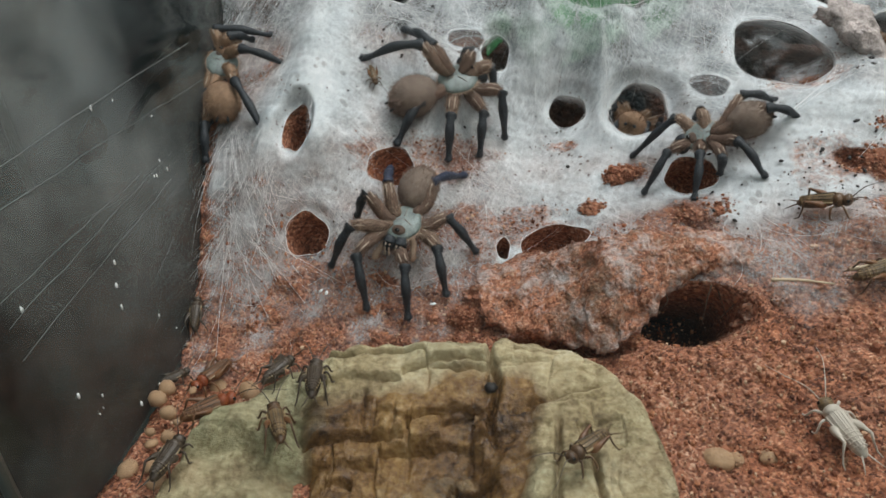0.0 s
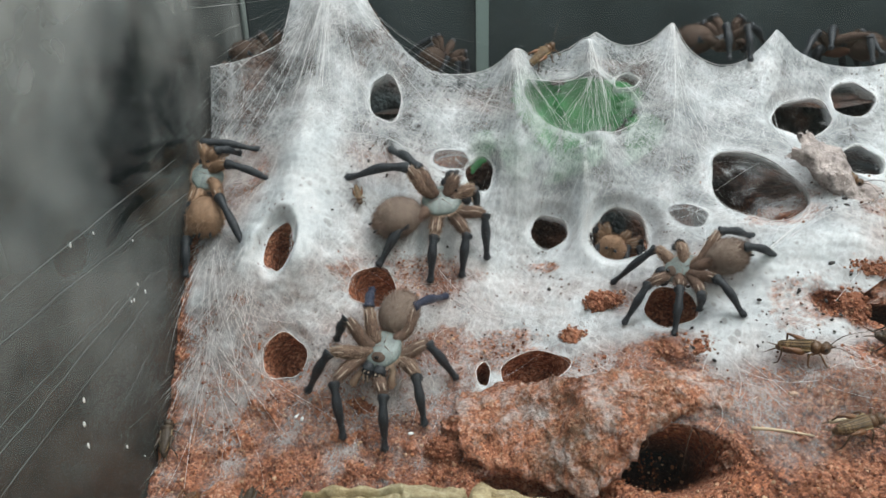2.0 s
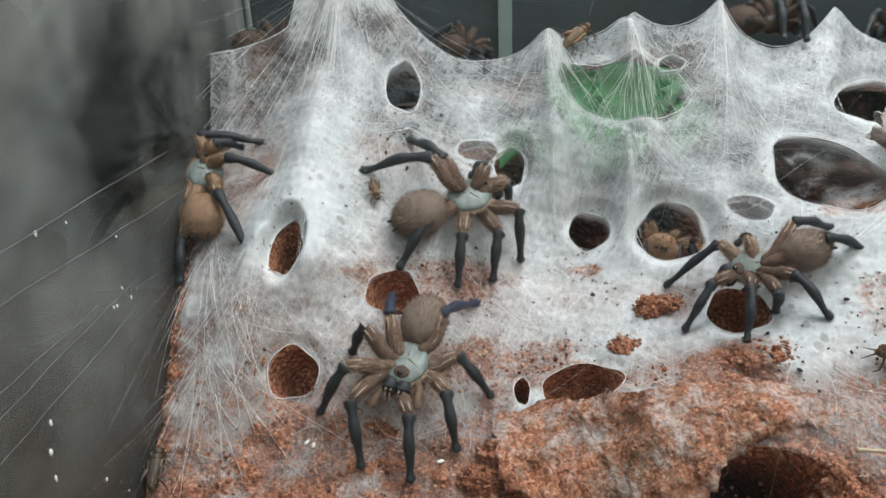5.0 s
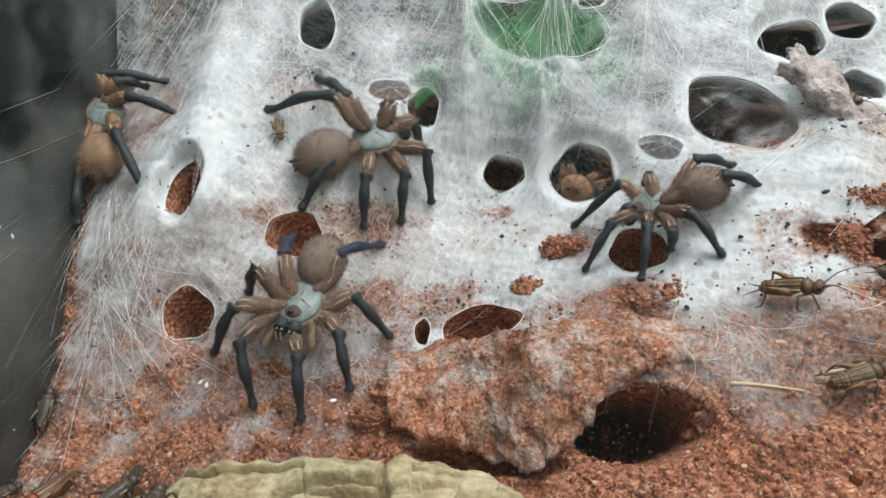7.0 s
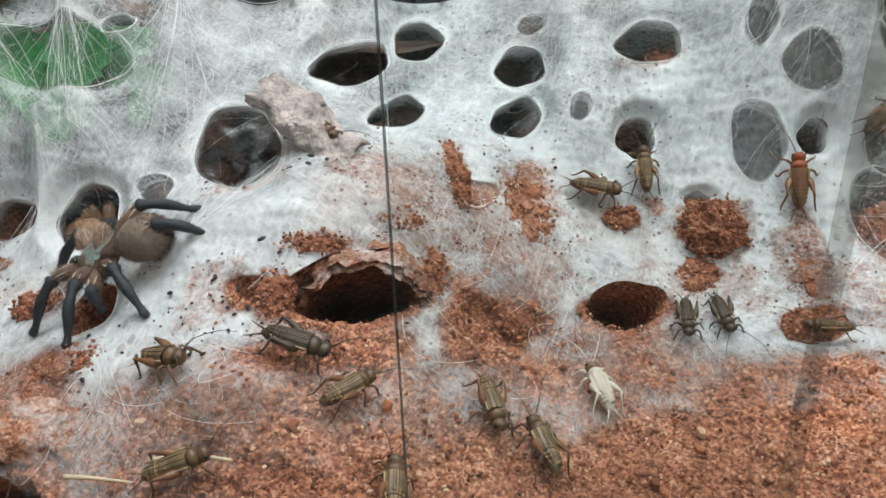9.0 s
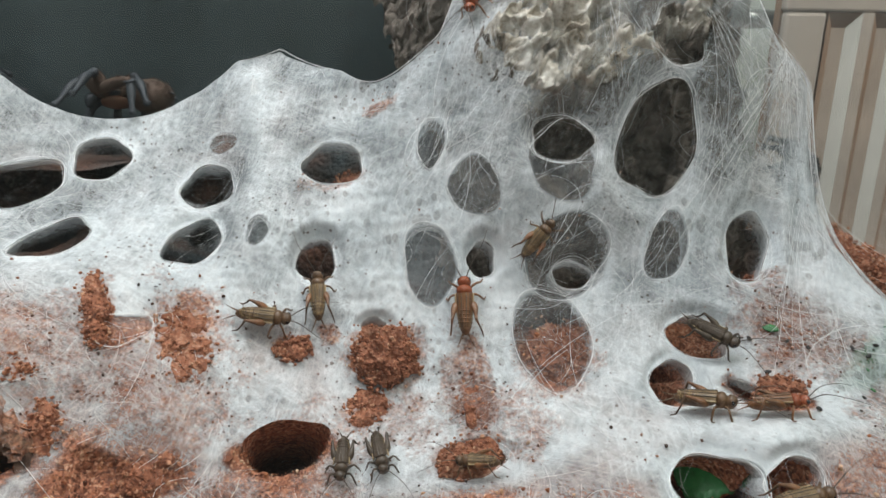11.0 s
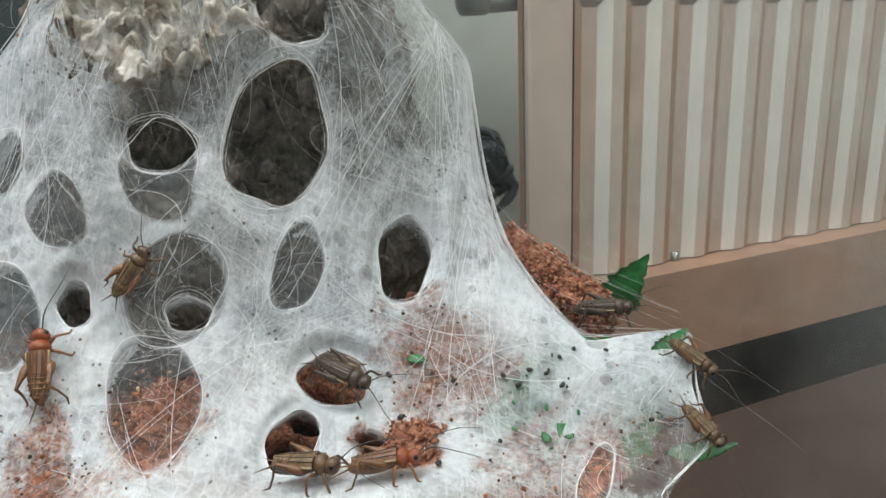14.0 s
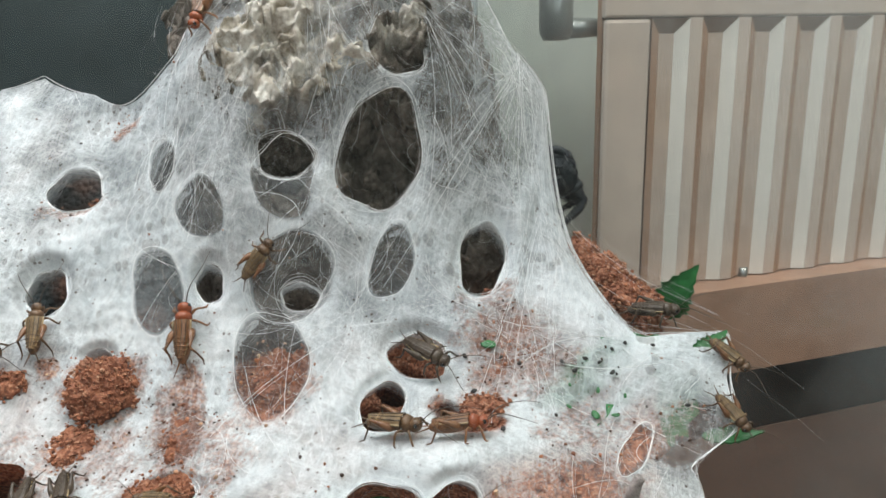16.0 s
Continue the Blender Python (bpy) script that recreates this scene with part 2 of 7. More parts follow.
# tarantula
FUR_DARK = plain("umber_skin", (0.075, 0.048, 0.034), 0.8, var=0.3, scale=300, bump=0.6)
FUR_TAN = plain("tan_fur", (0.20, 0.138, 0.108), 0.85, var=0.28, scale=300, bump=0.6)
FUR_GREY = plain("grey_brown_fur", (0.19, 0.145, 0.115), 0.85, var=0.25, scale=300, bump=0.6)
FUR_PALE = plain("cream_fur", (0.36, 0.26, 0.19), 0.85, var=0.2, scale=300, bump=0.6)
FUR_LIGHT = plain("fawn_fur", (0.27, 0.17, 0.105), 0.85, var=0.25, scale=300, bump=0.6)
FUR_STREAK = plain("pale_streak_fur", (0.42, 0.34, 0.27), 0.85, var=0.3, scale=300, bump=0.6)
FUR_THIGH = plain("pinkish_tan_fur", (0.135, 0.084, 0.060), 0.85, var=0.5, scale=420, bump=0.6)
FUR_RED = plain("rusty_fur", (0.125, 0.058, 0.034), 0.85, var=0.25, scale=300, bump=0.6)
FUR_BLACK = plain("blue_black_fur", (0.021, 0.027, 0.033), 0.6, var=0.35, scale=300, bump=0.6)
FUR_BLUE = plain("steel_blue_fur", (0.020, 0.028, 0.055), 0.55, var=0.3, scale=300, bump=0.6)
SHELL = plain("silvery_carapace", (0.155, 0.190, 0.180), 0.42, var=0.5, scale=220, bump=0.5)
# crickets
CHITIN = {
    "brown": plain("brown_chitin", (0.105, 0.058, 0.028), 0.4, var=0.62, scale=3.2, bump=0.4),
    "dark": plain("dark_chitin", (0.062, 0.044, 0.029), 0.42, var=0.6, scale=3.2, bump=0.4),
    "rust": plain("rusty_chitin", (0.17, 0.075, 0.030), 0.38, var=0.55, scale=3.2, bump=0.4),
    "pale": plain("pale_chitin", (0.56, 0.50, 0.42), 0.4, var=0.15, scale=380, bump=0.3),
}
HEAD_RED = plain("red_brown_chitin", (0.24, 0.06, 0.022), 0.25, var=0.3, scale=380)
STRIPE = plain("yellowish_chitin", (0.20, 0.130, 0.062), 0.45, var=0.6, scale=4.0)
WING_EDGE = plain("straw_wing_edge", (0.34, 0.25, 0.13), 0.45, var=0.4, scale=6.0)
EYE_BLACK = plain("black_eye", (0.008, 0.007, 0.007), 0.12, var=0.0, bump=0.0)


def dish_material():
    n = Nodes("wet_yellow_rock")
    big = n.noise(26, 5, 0.62)
    fine = n.noise(330, 5, 0.68)
    s = n.math("ADD", n.math("MULTIPLY", big, 0.55), n.math("MULTIPLY", fine, 0.45))
    dry = n.ramp(s, [(0.34, (0.13, 0.092, 0.045)), (0.44, (0.34, 0.265, 0.140)), (0.54, (0.50, 0.415, 0.250)), (0.68, (0.64, 0.57, 0.40))])
    wetc = n.ramp(s, [(0.36, (0.028, 0.014, 0.006)), (0.48, (0.145, 0.074, 0.025)), (0.58, (0.28, 0.162, 0.060)), (0.70, (0.46, 0.32, 0.155))])
    dry = n.mix(n.math("MULTIPLY", n.attr("moss"), 0.45), dry, n.ramp(fine, [(0.3, (0.085, 0.12, 0.065)), (0.7, (0.30, 0.37, 0.23))]))
    stains = n.math("MULTIPLY", n.math("SUBTRACT", n.noise(85, 6, 0.7), 0.53), 6.0, True)
    dry = n.mix(n.math("MULTIPLY", stains, 0.7), dry, (0.105, 0.066, 0.026))
    wet = n.attr("wet")
    n.set(Base_Color=n.mix(wet, dry, wetc), Roughness=n.math("SUBTRACT", 0.85, n.math("MULTIPLY", wet, 0.66)))
    n.bump(n.math("ADD", n.math("MULTIPLY", n.noise(900, 3, 0.6), 0.3), fine), 0.8, 0.0016)
    return n.mat


def lichen_material():
    n = Nodes("grey_lichen_rock")
    f = n.noise(60, 8, 0.68)
    g = n.noise(420, 6, 0.7)
    s = n.math("ADD", n.math("MULTIPLY", f, 0.62), n.math("MULTIPLY", g, 0.38))
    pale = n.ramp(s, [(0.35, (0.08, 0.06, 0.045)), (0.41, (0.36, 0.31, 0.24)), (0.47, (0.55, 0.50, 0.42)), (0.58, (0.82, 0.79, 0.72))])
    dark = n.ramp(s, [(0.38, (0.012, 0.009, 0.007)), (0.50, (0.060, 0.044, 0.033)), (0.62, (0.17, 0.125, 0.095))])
    # pale on the knobs: lichen crust, and their lit tops painted with it
    n.set(Base_Color=n.mix(n.attr("pale_knob"), dark, pale), Roughness=0.95)
    n.bump(s, 1.0, 0.004)
    return n.mat


def crust_material():
    n = Nodes("soil_crusted_bark")
    col, f = soil_colour(n)
    patch = n.math("MULTIPLY", n.math("SUBTRACT", n.math("ADD", n.math("MULTIPLY", n.noise(45, 5, 0.65), 0.7), n.math("MULTIPLY", n.noise(330, 4, 0.65), 0.45)), 0.53), 5.0, True)
    bark = n.ramp(n.noise(180, 5, 0.65), [(0.3, (0.05, 0.03, 0.02)), (0.55, (0.24, 0.15, 0.10)), (0.75, (0.55, 0.48, 0.44))])
    body = n.mix(patch, col, bark)
    dust = n.math("MULTIPLY", n.math("SUBTRACT", n.math("ADD", n.math("MULTIPLY", n.noise(75, 5, 0.65), 0.8), n.math("MULTIPLY", n.noise(420, 4, 0.65), 0.35)), 0.56), 5.0, True)
    body = n.mix(n.math("MULTIPLY", dust, 0.85), body, (0.58, 0.54, 0.52))
    n.set(Base_Color=body, Roughness=0.95)
    n.bump(n.math("ADD", f, n.noise(150, 5)), 1.0, 0.004)
    return n.mat


CRUST = crust_material()
DISH = dish_material()
LICHEN = lichen_material()


# ---- helpers for meshes ----
def mesh_from(name, verts, faces, material, smooth=True):
    me = bpy.data.meshes.new(name)
    me.from_pydata([tuple(map(float, v)) for v in verts], [], [tuple(map(int, f)) for f in faces])
    me.materials.append(material)
    if smooth:
        me.polygons.foreach_set("use_smooth", [True] * len(me.polygons))
    me.update()
    return me


def part(name, geo, material, parent, label=""):
    """One mesh object from (verts, faces) under a thing or a part."""
    ob = new(name, mesh_from(name, geo[0], geo[1], material, len(geo[1]) > 6))
    ob.parent = parent
    if label:
        ob["label"] = label
    return ob


def join(*geos):
    vs, fs = [], []
    for v, f in geos:
        k = len(vs)
        vs += [tuple(p) for p in v]
        fs += [tuple(i + k for i in q) for q in f]
    return vs, fs


def tube(points, radii, sides=8, caps=True):
    """A tube along points, with a radius at each."""
    pts = [Vector(p) for p in points]
    vs, fs = [], []
    up = Vector((0.31, 0.22, 0.92))
    for i, p in enumerate(pts):
        d = (pts[min(i + 1, len(pts) - 1)] - pts[max(i - 1, 0)]).normalized()
        a = d.cross(up)
        a = a.normalized() if a.length > 1e-6 else Vector((1, 0, 0))
        b = d.cross(a)
        for k in range(sides):
            t = 2 * math.pi * k / sides
            vs.append(p + radii[i] * (a * math.cos(t) + b * math.sin(t)))
    for i in range(len(pts) - 1):
        for k in range(sides):
            fs.append((i * sides + k, i * sides + (k + 1) % sides, (i + 1) * sides + (k + 1) % sides, (i + 1) * sides + k))
    if caps:
        fs.append(tuple(range(sides))[::-1])
        fs.append(tuple((len(pts) - 1) * sides + k for k in range(sides)))
    return vs, fs


def smooth_line(points, steps):
    """A Catmull-Rom line through the points."""
    p = [Vector(q) for q in points]
    p = [2 * p[0] - p[1]] + p + [2 * p[-1] - p[-2]]
    out = []
    for i in range(1, len(p) - 2):
        for k in range(steps):
            t = k / steps
            a, b, c, d = p[i - 1], p[i], p[i + 1], p[i + 2]
            out.append(0.5 * (2 * b + (c - a) * t + (2 * a - 5 * b + 4 * c - d) * t * t + (3 * b - a - 3 * c + d) * t**3))
    return out + [p[-2]]


def blob(m, radii, rings=10, sides=16, rough=0.0, scale=200.0, taper=0.0):
    """A rounded body at the pose m, radii along its own axes; taper narrows it towards +x."""
    vs, fs = [], []
    for i in range(rings + 1):
        a = math.pi * i / rings
        for k in range(sides):
            b = 2 * math.pi * k / sides
            v = Vector((-math.cos(a), math.sin(a) * math.cos(b), math.sin(a) * math.sin(b)))
            s = 1 - taper * 0.5 * (v.x + 1)
            v = Vector((v.x * radii[0], v.y * radii[1] * s, v.z * radii[2] * s))
            q = m @ v
            if rough:
                q = q + (m.to_3x3() @ v).normalized() * rough * (noise.noise(q * scale) + 0.5 * noise.noise(q * scale * 2.7))
            vs.append(q)
    for i in range(rings):
        for k in range(sides):
            fs.append((i * sides + k, i * sides + (k + 1) % sides, (i + 1) * sides + (k + 1) % sides, (i + 1) * sides + k))
    return vs, fs


def hairs(geo, count, length, width, rng, lean=None):
    """Fine bristles, one triangle each, standing off the faces of a body."""
    vs, fs = geo
    out_v, out_f = [], []
    for _ in range(count):
        f = fs[rng.randrange(len(fs))]
        if len(f) > 4:
            continue
        a, b, c = Vector(vs[f[0]]), Vector(vs[f[1]]), Vector(vs[f[2]])
        d = Vector(vs[f[-1]])
        nrm = (b - a).cross(d - a) + (c - b).cross(d - b)
        if nrm.length < 1e-12:
            continue
        nrm.normalize()
        u, v = rng.random(), rng.random()
        p = (a * (1 - u) + b * u) * (1 - v) + (d * (1 - u) + c * u) * v
        side = nrm.orthogonal().normalized()
        side = Matrix.Rotation(rng.uniform(0, 6.28), 3, nrm) @ side
        way = nrm * 0.8 + Vector((rng.uniform(-0.5, 0.5), rng.uniform(-0.5, 0.5), rng.uniform(-0.5, 0.5)))
        if lean:
            way = way + lean
        way.normalize()
        k = len(out_v)
        out_v += [p + side * width, p - side * width, p + way * length * rng.uniform(0.5, 1.2)]
        out_f.append((k, k + 1, k + 2))
    return out_v, out_f


def box(x0, x1, y0, y1, z0, z1):
    v = [(x, y, z) for z in (z0, z1) for y in (y0, y1) for x in (x0, x1)]
    return v, [(0, 2, 3, 1), (4, 5, 7, 6), (0, 1, 5, 4), (2, 6, 7, 3), (0, 4, 6, 2), (1, 3, 7, 5)]


def bevelled(ob, width, segments=2):
    b = ob.modifiers.new("bevel", "BEVEL")
    b.width, b.segments, b.limit_method = width, segments, "ANGLE"
    return ob


# ---- the lie of the land ----
# The slope of soil and silk is told over x and w = y + z: the table gives z - y at knots, the mounds add to it.
SLOPE_LEFT = [
    [-0.039, -0.166, -0.279, -0.347, -0.369, -0.328, -0.242, -0.176, -0.126],
    [-0.052, -0.183, -0.296, -0.293, -0.313, -0.333, -0.265, -0.234, -0.204],
    [-0.074, -0.200, -0.296, -0.254, -0.231, -0.278, -0.314, -0.299, -0.266],
    [-0.090, -0.190, -0.282, -0.337, -0.363, -0.306, -0.316, -0.318, -0.296],
    [-0.096, -0.160, -0.198, -0.253, -0.336, -0.309, -0.282, -0.292, -0.293],
    [-0.091, -0.143, -0.168, -0.213, -0.184, -0.296, -0.352, -0.305, -0.278],
]
SLOPE_RIGHT = [
    [-0.087, -0.160, -0.251, -0.308, -0.306, -0.323, -0.342, -0.309, -0.268],
    [-0.113, -0.143, -0.200, -0.279, -0.287, -0.253, -0.237, -0.246, -0.246],
    [-0.177, -0.152, -0.124, -0.230, -0.212, -0.109, -0.079, -0.151, -0.207],
    [-0.252, -0.201, -0.130, -0.167, -0.214, -0.171, -0.141, -0.136, -0.151],
    [-0.317, -0.216, -0.125, -0.114, -0.187, -0.228, -0.210, -0.155, -0.098],
]
MOUNDS_LEFT = [
    (0.03, 0.373, 0.0141, 0.02), (0.023, 0.546, -0.0093, 0.02), (-0.122, 0.473, 0.0083, 0.02),
    (-0.078, 0.582, 0.0074, 0.03), (0.065, 0.707, -0.0065, 0.02), (-0.154, 0.572, -0.0069, 0.02),
    (-0.023, 0.365, -0.006, 0.02), (0.075, 0.661, 0.0062, 0.02), (-0.074, 0.37, 0.0058, 0.02),
    (0.108, 0.335, -0.005, 0.045),
]
MOUNDS_RIGHT = [
    (0.146, 0.372, 0.0147, 0.02), (0.411, 0.642, 0.0127, 0.02), (0.364, 0.657, -0.0122, 0.02),
    (0.479, 0.365, 0.0103, 0.02), (0.205, 0.591, -0.0095, 0.03), (0.565, 0.386, 0.0095, 0.02),
    (0.44, 0.572, -0.0078, 0.02), (0.159, 0.563, 0.0091, 0.03), (0.215, 0.438, -0.008, 0.03),
    (0.486, 0.392, -0.0079, 0.02), (0.534, 0.371, -0.0065, 0.02), (0.272, 0.509, -0.0051, 0.02),
    (0.442, 0.493, -0.0054, 0.02), (0.465, 0.527, 0.0055, 0.045), (0.146, 0.372, 0.0055, 0.02),
]
MOUNDS = MOUNDS_LEFT + MOUNDS_RIGHT
KNOTS = np.array(SLOPE_LEFT + SLOPE_RIGHT)


def spline(t):
    t = np.abs(t)
    return np.where(t < 1, (4 - 6 * t * t + 3 * t**3) / 6, np.where(t < 2, (2 - t) ** 3 / 6, 0))


def slope(u, w):
    u, w = np.asarray(u, float).ravel(), np.asarray(w, float).ravel()
    bu = spline((u[:, None] + 0.32) / 0.1 - np.arange(11))
    bw = spline((w[:, None] - 0.14) / 0.09 - np.arange(9))
    h = np.einsum("ni,ij,nj->n", bu, KNOTS, bw)
    for cu, cw, a, s in MOUNDS:
        h = h + a * np.exp(-((u - cu) ** 2 + (w - cw) ** 2) / s**2)
    return h


def land(u, w, dh=0.0):
    """Places on the slope; dh lifts them off it, square to its 45 degree base."""
    u, w = np.asarray(u, float).ravel(), np.asarray(w, float).ravel()
    h = slope(u, w) + dh
    return np.stack([u, (w - h) / 2, (w + h) / 2], 1)


def site(u, w):
    """Place, normal, and the ways of growing x and growing w on the slope."""
    p = [Vector(q) for q in land([u, u + 0.003, u - 0.003, u, u], [w, w, w, w + 0.004, w - 0.004])]
    du, dw = (p[1] - p[2]).normalized(), (p[3] - p[4]).normalized()
    return p[0], du.cross(dw).normalized(), du, dw


def stand(u, w, degrees, lift=0.0):
    """A pose on the slope, x ahead along the bearing (from growing x to growing w), z off the slope."""
    p, n, du, dw = site(u, w)
    a = radians(degrees)
    x = (du * math.cos(a) + dw * math.sin(a)).normalized()
    y = n.cross(x).normalized()
    m = Matrix((x, y, n)).transposed().to_4x4()
    m.translation = p + n * lift
    return m


def smoothstep(a, b, x):
    t = np.clip((x - a) / (b - a), 0, 1)
    return t * t * (3 - 2 * t)


# openings in the silk: centre (x, w) and two half axes
HOLES_LEFT = [
    (-0.083, 0.658, 0.011, 0.0, 0.001, -0.028), (-0.137, 0.491, 0.008, -0.005, -0.003, -0.022),
    (-0.084, 0.463, 0.013, 0.003, 0.0, -0.017), (-0.130, 0.403, 0.012, 0.0, 0.0, -0.018),
    (-0.021, 0.580, 0.009, 0.001, 0.0, -0.017), (0.023, 0.530, 0.012, -0.001, -0.001, -0.017),
    (0.065, 0.520, 0.017, -0.004, -0.002, -0.025), (0.1406, 0.5480, 0.0215, -0.0105, 0.0010, -0.0420),
    (0.082, 0.441, 0.012, -0.004, -0.003, -0.019), (0.007, 0.397, 0.019, 0.002, 0.0, -0.015),
    (-0.021, 0.394, 0.004, 0.0, 0.0, -0.010), (0.076, 0.666, 0.008, 0.001, -0.001, -0.009),
    (0.194, 0.640, 0.021, 0.001, -0.006, -0.025),
]
HOLES_MIDDLE = [
    (0.232, 0.663, 0.014, -0.003, -0.003, -0.021), (0.216, 0.581, 0.014, 0.0, -0.006, -0.024),
    (0.285, 0.622, 0.013, -0.005, -0.004, -0.020), (0.277, 0.571, 0.013, -0.001, -0.005, -0.020),
    (0.346, 0.611, 0.014, -0.009, -0.002, -0.016), (0.333, 0.542, 0.009, -0.003, -0.002, -0.016),
    (0.405, 0.515, 0.006, -0.003, -0.001, -0.011), (0.355, 0.490, 0.006, -0.002, -0.001, -0.006),
    (0.382, 0.389, 0.011, -0.003, -0.004, -0.009),
]
HOLES_RIGHT = [
    (0.442, 0.492, 0.008, -0.004, -0.001, -0.008), (0.519, 0.486, 0.010, -0.003, -0.005, -0.022),
    (0.442, 0.569, 0.012, -0.008, -0.001, -0.013), (0.4805, 0.5525, 0.0175, -0.004, -0.005, -0.0300),
    (0.466, 0.410, 0.008, -0.004, -0.005, -0.015), (0.484, 0.435, 0.010, -0.010, -0.005, -0.012),
    (0.452, 0.346, 0.012, -0.008, -0.007, -0.018), (0.474, 0.339, 0.008, -0.005, -0.006, -0.014),
    (0.4915, 0.6050, 0.0115, -0.003, 0.001, -0.0175),
]
# burrow mouths and pits in the soil itself
BURROWS = [(0.193, 0.431, 0.026, 0.002, -0.003, -0.021), (0.311, 0.421, 0.017, -0.002, -0.003, -0.015), (0.0640, 0.322, 0.0260, -0.004, -0.0040, -0.022)]
PITS = [(0.006, 0.306, 0.034, -0.006, 0.0, -0.009), (0.153, 0.438, 0.006, -0.001, -0.002, -0.015), (0.252, 0.420, 0.013, -0.011, -0.017, -0.025), (0.495, 0.393, 0.007, -0.010, -0.005, -0.009)]
# windows of thin silk
FILMS_LEFT = [
    (-0.039, 0.587, 0.012, 0.002, 0.0, -0.011), (0.102, 0.525, 0.01, -0.004, -0.001, -0.012), (0.046, 0.641, 0.036, -0.004, 0.004, -0.032),
    (0.25, 0.498, 0.01, 0.003, -0.001, -0.012), (0.294, 0.657, 0.007, -0.004, -0.001, -0.009),
]
FILMS_RIGHT = [
    (0.307, 0.566, 0.005, -0.001, -0.002, -0.012), (0.382, 0.519, 0.012, -0.005, -0.002, -0.025), (0.438, 0.501, 0.018, -0.008, -0.003, -0.023),
    (0.48, 0.492, 0.009, -0.005, -0.005, -0.018), (0.44, 0.553, 0.014, -0.009, -0.002, -0.022), (0.389, 0.595, 0.005, -0.006, -0.004, -0.016),
    (0.404, 0.557, 0.011, -0.007, -0.002, -0.017), (0.537, 0.348, 0.004, -0.002, -0.008, -0.012), (0.426, 0.453, 0.015, -0.008, -0.006, -0.032),
]
FILMS = FILMS_LEFT + FILMS_RIGHT
# soil that lies on the silk
STAINS_LEFT = [
    (0.14, 0.43, 0.02, 0.0, 0.0, -0.03), (0.205, 0.505, 0.025, -0.004, -0.004, -0.018), (-0.02, 0.41, 0.05, 0.0, 0.0, -0.03),
    (0.07, 0.395, 0.03, 0.0, 0.0, -0.022), (0.05, 0.455, 0.012, 0.0, 0.0, -0.012), (0.02, 0.495, 0.012, 0.0, 0.0, -0.008),
    (-0.06, 0.475, 0.05, 0.0, 0.0, -0.03), (0.15, 0.36, 0.03, 0.0, 0.0, -0.03),
]
STAINS_RIGHT = [
    (0.505, 0.335, 0.04, 0.0, 0.0, -0.022), (0.548, 0.352, 0.022, 0.0, 0.0, -0.02), (0.275, 0.503, 0.016, 0.0, -0.004, -0.04),
    (0.392, 0.44, 0.009, -0.003, -0.004, -0.045), (0.228, 0.488, 0.036, 0.0, 0.0, -0.045), (0.275, 0.452, 0.034, 0.0, 0.0, -0.04),
    (0.305, 0.388, 0.05, 0.0, 0.0, -0.03), (0.235, 0.51, 0.02, -0.02, -0.006, -0.012), (0.318, 0.482, 0.01, 0.0, 0.0, -0.01),
    (0.334, 0.488, 0.006, 0.0, 0.0, -0.01), (0.518, 0.426, 0.020, -0.006, -0.004, -0.032), (0.372, 0.645, 0.012, -0.004, 0.0, -0.012),
    (0.340, 0.420, 0.050, 0.0, 0.0, -0.035), (0.398, 0.402, 0.020, 0.0, -0.004, -0.036), (0.525, 0.368, 0.030, 0.0, 0.0, -0.020),
]
STAINS = STAINS_LEFT + STAINS_RIGHT
HOLES = HOLES_LEFT + HOLES_MIDDLE + HOLES_RIGHT

# lumps of soil on the slope: x, w, half sizes, height, crumbs, depth sunk
CLODS_LEFT = [
    (0.162, 0.428, 0.008, 0.012, 0.005, 150, 0.003), (0.03, 0.425, 0.007, 0.006, 0.003, 80, 0.001), (0.148, 0.512, 0.018, 0.008, 0.006, 160, 0.016),
    (0.049, 0.455, 0.013, 0.008, 0.007, 160, 0.002), (-0.041, 0.333, 0.011, 0.008, 0.009, 220, 0.002), (0.083, 0.405, 0.014, 0.01, 0.004, 150, 0.002),
    (0.148, 0.535, 0.02, 0.01, 0.006, 200, 0.03),
]
CLODS_MIDDLE = [
    (0.178, 0.456, 0.013, 0.006, 0.004, 140, 0.002), (0.226, 0.442, 0.007, 0.012, 0.005, 140, 0.002), (0.262, 0.417, 0.012, 0.014, 0.005, 200, 0.003),
    (0.214, 0.472, 0.01, 0.007, 0.003, 120, 0.002), (0.345, 0.436, 0.01, 0.01, 0.003, 110, 0.002), (0.357, 0.466, 0.0172, 0.0165, 0.013, 520, 0.002),
    (0.274, 0.5, 0.017, 0.030, 0.006, 360, 0.0035), (0.24, 0.512, 0.007, 0.022, 0.005, 200, 0.002), (0.318, 0.482, 0.008, 0.006, 0.003, 90, 0.001),
    (0.346, 0.6, 0.012, 0.01, 0.008, 120, 0.024),
]
CLODS_RIGHT = [
    (0.426, 0.443, 0.016, 0.021, 0.01, 300, 0.0105), (0.518, 0.426, 0.018, 0.029, 0.008, 380, 0.0085), (0.498, 0.392, 0.01, 0.01, 0.006, 160, 0.003),
    (0.388, 0.419, 0.010, 0.038, 0.005, 380, 0.003), (0.376, 0.392, 0.012, 0.009, 0.006, 180, 0.002), (0.522, 0.462, 0.008, 0.008, 0.006, 120, 0.012),
    (0.574, 0.432, 0.008, 0.014, 0.008, 180, 0.006), (0.563, 0.478, 0.007, 0.012, 0.007, 160, 0.005), (0.568, 0.462, 0.008, 0.012, 0.007, 180, 0.004),
    (0.57, 0.444, 0.009, 0.013, 0.007, 200, 0.004),
]
